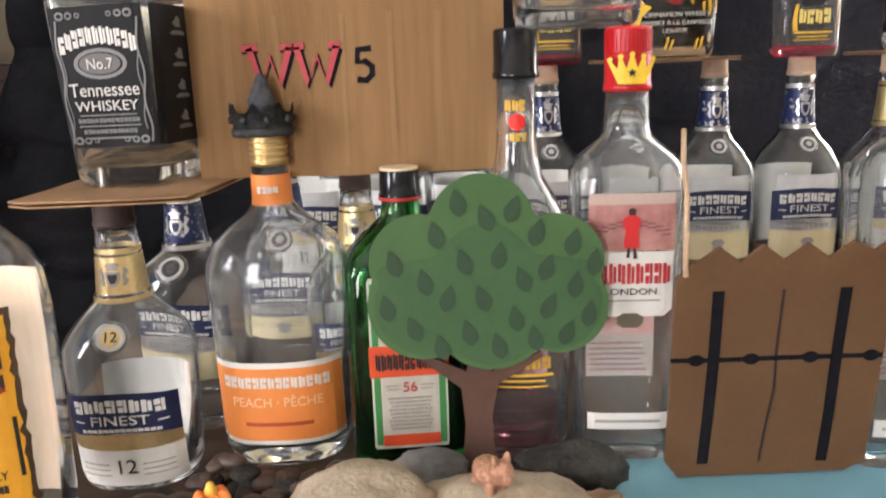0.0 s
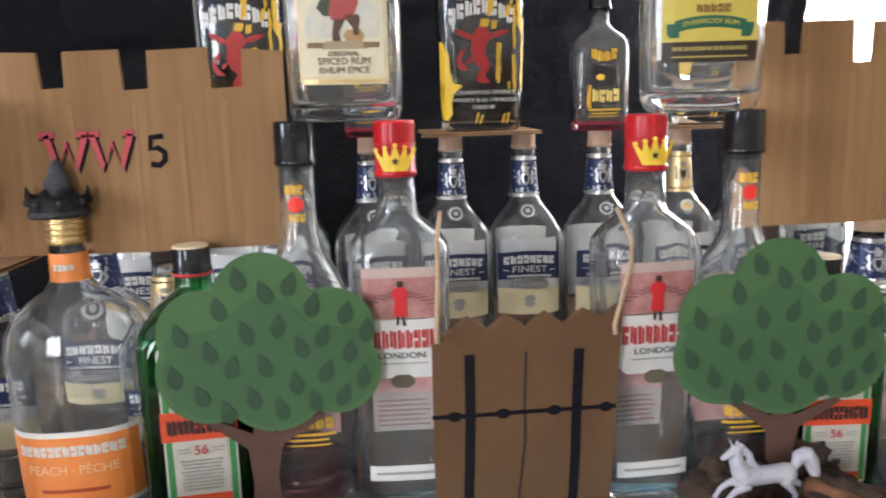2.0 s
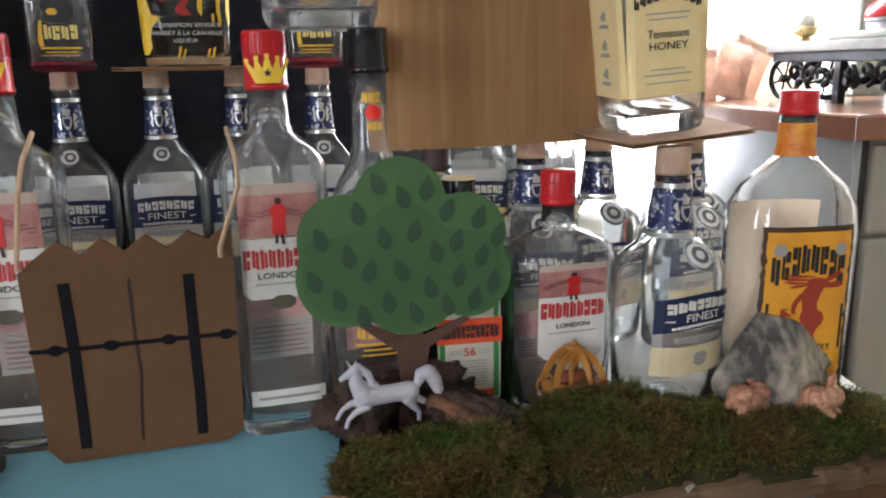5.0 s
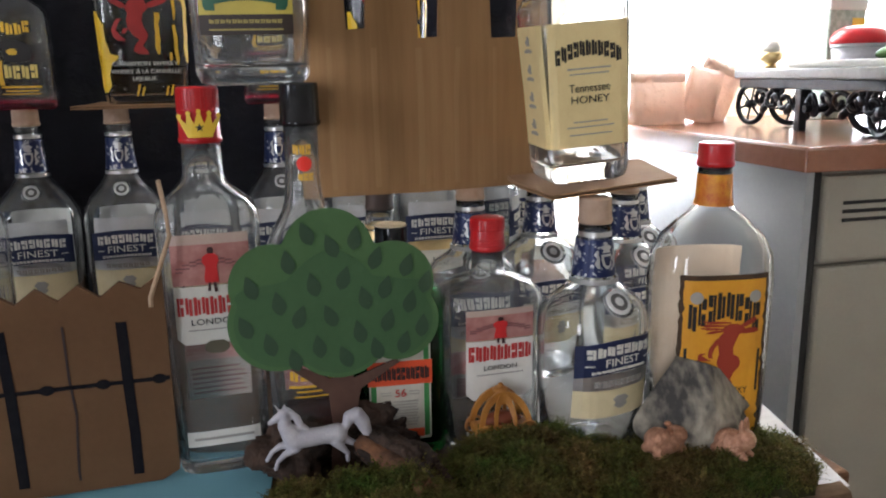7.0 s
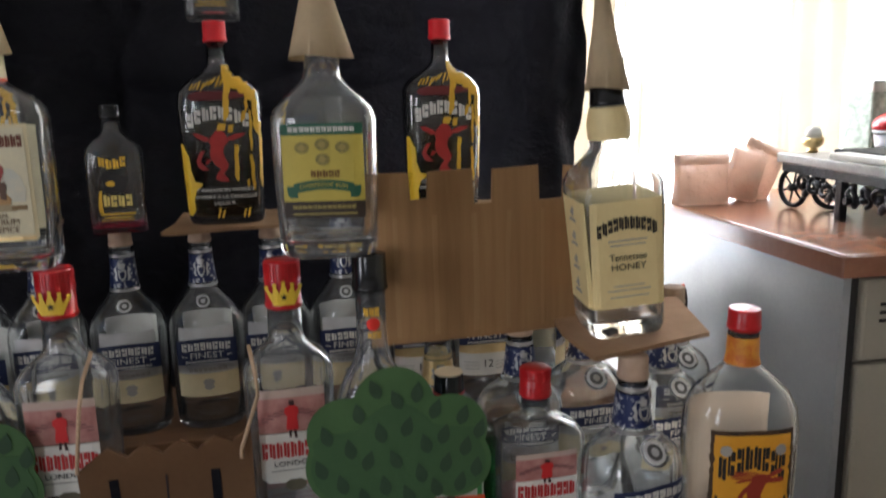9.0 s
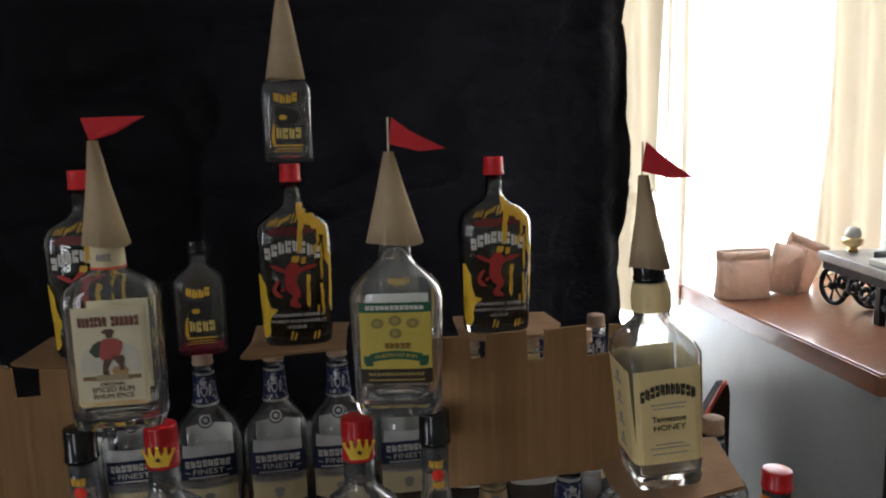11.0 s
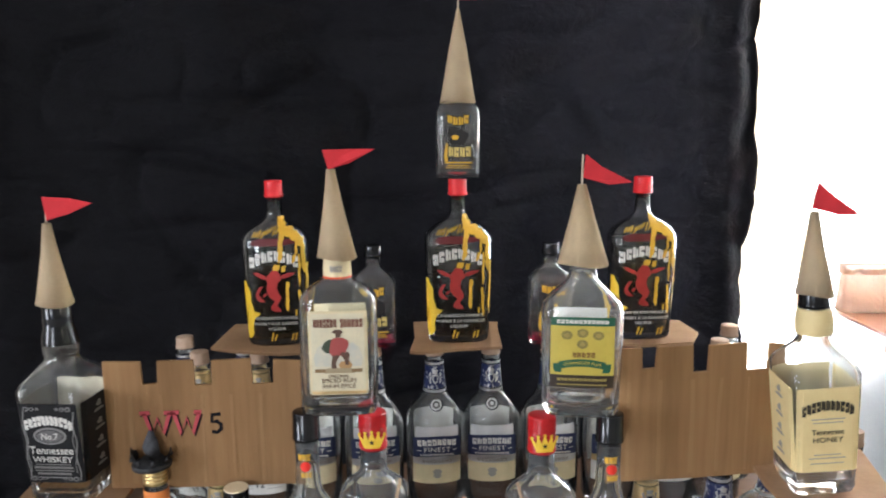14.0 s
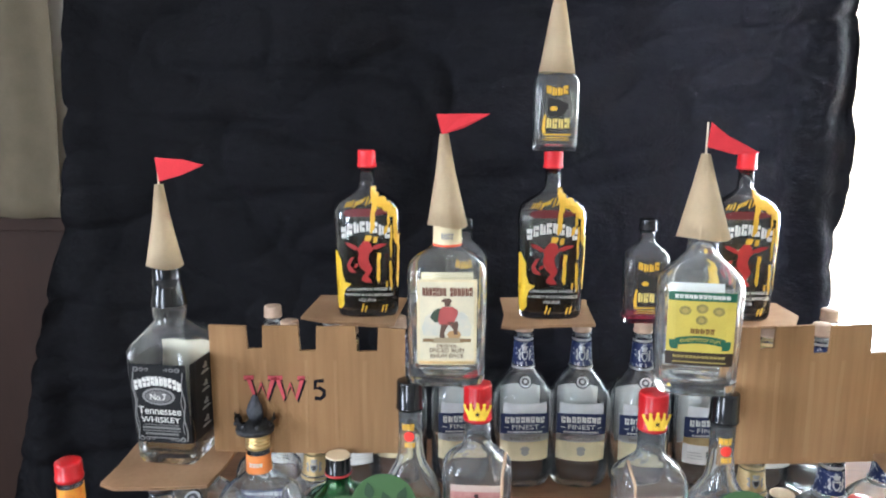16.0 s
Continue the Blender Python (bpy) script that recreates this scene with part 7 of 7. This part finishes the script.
def moss_patch(label, lumps, seed, count, step=0.005):
    x0 = min(l[0] - l[2] for l in lumps)
    x1 = max(l[0] + l[2] for l in lumps)
    y0 = min(l[1] - l[3] for l in lumps)
    y1 = max(l[1] + l[3] for l in lumps)
    nx, ny = int((x1 - x0) / step), int((y1 - y0) / step)

    def top(x, y):
        z = mound_z(x, y, lumps)
        return z * (1 + 0.35 * noise.noise(Vector((x * 45, y * 45, seed)))) + (0.004 * noise.noise(Vector((x * 130, y * 130, seed))) if z > 0 else -0.004)

    e = thing("moss_clump", label, "moss", pose(0, 0, TZ), "moss clumps", "stuff")
    bm = bmesh.new()
    g = [[bm.verts.new((x0 + (x1 - x0) * i / nx, y0 + (y1 - y0) * j / ny, max(-0.003, top(x0 + (x1 - x0) * i / nx, y0 + (y1 - y0) * j / ny)))) for i in range(nx + 1)] for j in range(ny + 1)]
    for j in range(ny):
        for i in range(nx):
            q = (g[j][i], g[j][i + 1], g[j + 1][i + 1], g[j + 1][i])
            if max(v.co.z for v in q) > 0.0005:
                bm.faces.new(q)
    for v in [v for v in bm.verts if not v.link_faces]:
        bm.verts.remove(v)
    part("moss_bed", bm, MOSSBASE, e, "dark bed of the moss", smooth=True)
    R4 = random.Random(seed)
    vs, fs = [], []
    made = 0
    while made < count:
        x, y = R4.uniform(x0, x1), R4.uniform(y0, y1)
        z = top(x, y)
        if z < 0.002:
            continue
        made += 1
        # one curved stem with small leaves on both sides, and a few loose blades
        a, tilt, ln = R4.uniform(0, 6.28), R4.uniform(0.15, 0.8), R4.uniform(0.006, 0.0165)
        bend, p, n = R4.uniform(0.10, 0.42), Vector((x, y, z - 0.001)), 5
        for k in range(n):
            d = Vector((math.cos(a) * math.sin(tilt), math.sin(a) * math.sin(tilt), math.cos(tilt)))
            side = Vector((-math.sin(a), math.cos(a), 0))
            q = p + d * (ln / n)
            b = len(vs)
            vs += [p - side * 0.00035, p + side * 0.00035, q]
            fs.append((b, b + 1, b + 2))
            if k:
                for sd in (-1, 1):
                    reach = ln * R4.uniform(0.10, 0.24) * (1.25 - k / n)
                    tip = p + side * (sd * reach) + d * (reach * R4.uniform(0.4, 1.0))
                    b = len(vs)
                    vs += [p - d * 0.0006, p + d * 0.0008, tip]
                    fs.append((b, b + 1, b + 2))
            p, tilt = q, tilt + bend
        for k in range(2):
            a, tilt = R4.uniform(0, 6.28), R4.uniform(0.2, 1.1)
            ln, w = R4.uniform(0.003, 0.0100), R4.uniform(0.0004, 0.0010)
            dx, dy = math.cos(a) * math.sin(tilt) * ln, math.sin(a) * math.sin(tilt) * ln
            px, py = -math.sin(a) * w, math.cos(a) * w
            b = len(vs)
            vs += [(x - px, y - py, z - 0.001), (x + px, y + py, z - 0.001), (x + dx, y + dy, z + ln * math.cos(tilt) * 0.8)]
            fs.append((b, b + 1, b + 2))
    me = bpy.data.meshes.new("moss_fronds")
    me.from_pydata(vs, [], fs)
    me.materials.append(MOSS)
    ob = new("moss_fronds", me)
    ob.parent = e
    ob["kind"] = "stuff"
    return e


moss_patch("green moss with brown strands on bark", [(0.425, 0.476, 0.060, 0.050, 0.026), (0.474, 0.485, 0.034, 0.062, 0.034), (0.395, 0.492, 0.034, 0.040, 0.018)], 3, 9000)
moss_patch("thick green moss clump before the small gin bottle", [(0.575, 0.496, 0.072, 0.066, 0.034), (0.545, 0.474, 0.038, 0.044, 0.028), (0.628, 0.484, 0.040, 0.054, 0.026)], 5, 10000)
moss_patch("green moss under the marbled rock", [(0.716, 0.480, 0.072, 0.052, 0.0235), (0.772, 0.468, 0.034, 0.040, 0.024), (0.680, 0.468, 0.042, 0.046, 0.0235)], 8, 9000)
for k, (x, y, z_, rx, ry, rz, tn) in enumerate(((0.395, 0.575, TZ, 0.030, 0.022, 0.024, 10), (0.462, 0.585, TZ, 0.040, 0.020, 0.026, -5), (0.470, 0.520, TZ + 0.02, 0.016, 0.045, 0.014, 24))):
    stone("bark_piece", "rough brown piece of bark beside the moss", "bark", BARK, (x, y, z_), (rx, ry, rz), k + 60, 0.6, 5, "bark pieces", turn=tn)
strip = tube([(0.4485 + 0.034 * k / 15, 0.548 - 0.088 * k / 15, TZ + 0.036 - 0.004 * abs(k - 7) / 8) for k in range(16)], 0.0085, 12)
for v in strip.verts:
    v.co += Vector((0.004 * noise.noise(v.co * 160), 0.003 * noise.noise(v.co * 140 + Vector((9, 0, 0))), 0.003 * noise.noise(v.co * 170 + Vector((0, 5, 0)))))
tagged(finish("bark_strip", strip, mat("orange_brown_bark", (0.24, 0.105, 0.045), 0.9, 0, (0.06, 0.030, 0.018), 34, 2.2, 150), smooth=True), "curled strip of orange-brown bark on the moss", "bark")
tagged(finish("twig", tube([(0.352, 0.470, TZ + 0.006), (0.366, 0.462, TZ + 0.010), (0.385, 0.452, TZ + 0.012)], 0.0045, 8, taper=0.5), TWIGWOOD, smooth=True), "short broken pale twig at the moss", "twig")

# ---- things on the counter ----
CART = pose(1.330, 1.375, CZ, 0, 0, -95)
cart = thing("iron_cart_stand", "black cast iron wheeled stand with a grey marble board", "stand", CART)
bh, bl, bw = 0.090, 0.465, 0.32
part("board", box(0, bl, 0, bw, bh, bh + 0.019, 0.003), SLATEBOARD, cart, "grey marble board")


def cart_wheel(x, y, turn, r=0.0365):
    c, s = math.cos(radians(turn)), math.sin(radians(turn))
    wl = part("wheel", tube([(x + r * c * math.cos(2 * math.pi * i / 28), y + r * s * math.cos(2 * math.pi * i / 28), r + 0.0055 + r * math.sin(2 * math.pi * i / 28)) for i in range(29)], 0.0052, 8), IRON, cart, smooth=True)
    for k in range(3):
        a = math.pi * k / 3 + 0.3
        dx, dz = 0.95 * r * math.cos(a), 0.95 * r * math.sin(a)
        part("spoke", tube([(x - dx * c, y - dx * s, r + 0.0055 - dz), (x + dx * c, y + dx * s, r + 0.0055 + dz)], 0.0022, 6), IRON, wl)
    part("hub", tube([(x - 0.008 * s, y + 0.008 * c, r + 0.0055), (x + 0.008 * s, y - 0.008 * c, r + 0.0055)], 0.008, 10), IRON, wl, smooth=True)


for x, y, turn in ((0.045, 0.014, 10), (0.095, 0.070, 60), (0.415, 0.014, -10), (0.340, 0.060, 55), (0.045, 0.295, 5), (0.415, 0.295, -8)):
    cart_wheel(x, y, turn)
for y in (0.014, bw - 0.020):
    part("rail", box(0.01, bl - 0.01, y - 0.007, y + 0.007, bh - 0.018, bh, 0.002), IRON, cart)
    part("leg", box(0.200, 0.218, y - 0.007, y + 0.007, 0.0, bh - 0.018, 0.002), IRON, cart)
    for k in range(9):
        x = 0.080 + k * 0.039
        part("scroll", tube([(x + 0.021 * math.cos(t_ * 0.55 + k) * (1 - t_ / 16), y + 0.003 * math.sin(t_), 0.052 + 0.021 * math.sin(t_ * 0.55 + k) * (1 - t_ / 16)) for t_ in range(14)], 0.0048, 6), IRON, cart, smooth=True)
        part("leaf_casting", blobs([((x + 0.012, y, 0.036 + 0.020 * (k % 2)), (0.014, 0.005, 0.009), 35 * (1 if k % 2 else -1))], k, 0.3, seg=10), IRON, cart, smooth=True)
part("axle", tube([(0.240, 0.0, 0.040), (0.240, bw, 0.040)], 0.007, 8), IRON, cart)
BT = bh + 0.0192
tray = finish("slate_tray", box(0.105, 0.450, 0.058, 0.160, BT, BT + 0.013, 0.003), SLATE)
tray.matrix_basis = CART
tagged(tray, "long dark slate tray on the marble board", "tray")
tow = finish("folded_cloth", box(0.170, 0.450, 0.008, 0.050, BT, BT + 0.012, 0.004), PAPER)
tow.matrix_basis = CART
tagged(tow, "folded white cloth along the edge of the board", "cloth")
bot = thing("oil_lamp_jar", "small gold based glass jar with a pale dome", "jar", CART @ pose(0.028, 0.060, BT))
part("foot", loft([(0, 0.009, 0.009, 2), (0.004, 0.012, 0.012, 2), (0.010, 0.008, 0.008, 2)], 20), GOLD, bot)
part("bowl", loft([(0.010, 0.010, 0.010, 2), (0.016, 0.019, 0.019, 2), (0.026, 0.021, 0.021, 2), (0.030, 0.019, 0.019, 2)], 24), GOLD, bot, smooth=True)
part("glass_dome", loft([(0.030, 0.015, 0.015, 2), (0.040, 0.016, 0.016, 2), (0.050, 0.011, 0.011, 2), (0.053, 0.004, 0.004, 2)], 20), PAPER, bot, "pale dome", smooth=True)
for sx in (-1, 1):
    part("handle", tube([(sx * 0.020, 0, 0.022), (sx * 0.029, 0, 0.027), (sx * 0.028, 0, 0.034)], 0.0018, 6), GOLD, bot, smooth=True)
tin = thing("painted_tin", "tall pale tin with a mottled green pattern", "tin", pose(1.615, 1.45, CZ, 0, 0, 12))
part("tin_body", box(-0.055, 0.055, -0.035, 0.035, 0, 0.235, 0.005), mat("patterned_tin", (0.42, 0.46, 0.40), 0.4, 0.2, (0.16, 0.21, 0.16), 70, 0.1), tin)
part("tin_lid", box(-0.057, 0.057, -0.037, 0.037, 0.225, 0.250, 0.004), mat("tin_lid", (0.48, 0.50, 0.46), 0.4, 0.3), tin)
part("yellow_label", box(0.012, 0.050, -0.0362, -0.0352, 0.16, 0.21, 0.0002), YELLOW, tin)
tub = thing("lidded_tub", "white tub with a glossy red lid and pale blue band", "tub", CART @ pose(0.060, 0.225, BT))
part("body", loft([(0, 0.040, 0.040, 2), (0.004, 0.045, 0.045, 2), (0.036, 0.049, 0.049, 2)], 36), WHITEPAINT, tub, smooth=True)
part("band", loft([(0.036, 0.0515, 0.0515, 2), (0.044, 0.0520, 0.0520, 2)], 36), CABSIDE, tub, "pale blue band", smooth=True)
part("lid", loft([(0.044, 0.053, 0.053, 2), (0.056, 0.053, 0.053, 2), (0.068, 0.046, 0.046, 2), (0.076, 0.030, 0.030, 2), (0.079, 0.008, 0.008, 2)], 36), REDCAP, tub, "domed red lid", smooth=True)
gr = thing("green_gherkins", "heap of green vegetables on the slate tray", "vegetables", CART @ pose(0.34, 0.110, BT + 0.013, 0, 0, 20))
for k in range(5):
    part("vegetable", blobs([((-0.03 + 0.016 * k, 0.008 * (k % 2), 0.011 + 0.008 * (k % 2)), (0.028, 0.010, 0.010), 8 * k - 10)], k, 0.15, seg=12), mat("dark_green_skin", (0.06, 0.12, 0.03), 0.5, 0, (0.09, 0.16, 0.04), 60, 0.2), gr, smooth=True)
def paper_bag(label, m, wide, deep, high, turned, seed):
    t = thing("paper_bag", label, "paper bag", m, "paper bags on the counter")
    bm, n, rows = bmesh.new(), 48, []
    for k in range(13):
        v = k / 12
        rows.append([])
        for x, y, z in ring(high * v, wide / 2 * (1 - 0.05 * math.sin(v * 3)), deep / 2 * (1 - 0.45 * v), 5, n):
            w = 0.006 * noise.noise(Vector((x * 34, z * 30, seed))) + 0.0025 * noise.noise(Vector((x * 90, z * 80, seed + 4)))
            rows[-1].append(bm.verts.new((x + w * 0.4, y + w, z)))
    for a, b in zip(rows, rows[1:]):
        for i in range(n):
            bm.faces.new((a[i], a[(i + 1) % n], b[(i + 1) % n], b[i]))
    bm.faces.new(rows[0][::-1])
    bmesh.ops.solidify(bm, geom=bm.faces[:], thickness=0.0006)
    part("bag_body", bm, KRAFT, t, "thin crumpled kraft paper", smooth=True)
    if turned:
        bm = loft([(high - 0.020, wide / 2 * 0.985, deep / 2 * 0.60 + 0.003, 5), (high + 0.001, wide / 2 * 1.0, deep / 2 * 0.56 + 0.004, 5)], n, caps=(False, False))
        bmesh.ops.solidify(bm, geom=bm.faces[:], thickness=0.0006)
        part("turned_rim", bm, KRAFT, t, "rim of the bag turned over", smooth=True)
    return t


KRAFT = bpy.data.materials.new("translucent_kraft_paper")
KRAFT.use_nodes = True
_k = KRAFT.node_tree
_kp = _k.nodes["Principled BSDF"]
_kp.inputs["Base Color"].default_value, _kp.inputs["Roughness"].default_value = (0.60, 0.47, 0.38, 1), 0.40
_kt, _km, _kz, _kc = (_k.nodes.new("ShaderNode" + q) for q in ("BsdfTranslucent", "MixShader", "TexNoise", "TexCoord"))
_kt.inputs[0].default_value, _km.inputs[0].default_value = (0.84, 0.70, 0.60, 1), 0.72
_kz.inputs["Scale"].default_value, _kz.inputs["Detail"].default_value = 38, 8
_kb = _k.nodes.new("ShaderNodeBump")
_kb.inputs["Strength"].default_value, _kb.inputs["Distance"].default_value = 1.0, 0.010
_k.links.new(_kc.outputs["Object"], _kz.inputs["Vector"]), _k.links.new(_kz.outputs[0], _kb.inputs["Height"])
_k.links.new(_kb.outputs[0], _kp.inputs["Normal"]), _k.links.new(_kb.outputs[0], _kt.inputs["Normal"])
_k.links.new(_kp.outputs[0], _km.inputs[1]), _k.links.new(_kt.outputs[0], _km.inputs[2]), _k.links.new(_km.outputs[0], _k.nodes["Material Output"].inputs[0])
paper_bag("crumpled brown paper bag with a turned rim by the window", pose(1.204, 1.450, CZ, 0, 0, -4), 0.116, 0.056, 0.104, True, 2)
paper_bag("crumpled brown paper bag leaning beside another", pose(1.292, 1.455, CZ + 0.004, 0, 15, -8), 0.074, 0.046, 0.108, False, 5)
paper_bag("leaning brown paper bag with a turned rim", pose(1.330, 1.485, CZ + 0.007, 0, 24, -12), 0.090, 0.046, 0.120, True, 9)
rail = [(1.016, 0.0), (1.016, 0.690), (1.026, 0.716), (1.050, 0.762), (1.080, 0.811), (1.092, 0.812), (1.096, 0.79), (1.096, 0.0)]
tagged(finish("brown_chair_back", sheet(rail, 0.03, at=1.285), PANELWOOD), "dark brown chair back with a slanting top beside the cabinet", "chair")
tagged(finish("red_cable", tube([(1.016, 1.280, 0.690), (1.025, 1.279, 0.718), (1.049, 1.279, 0.765), (1.079, 1.281, 0.814), (1.088, 1.290, 0.817)], 0.004, 8), mat("red_rubber", (0.6, 0.08, 0.04), 0.5), smooth=True), "orange-red cable lying along the chair back", "cable")
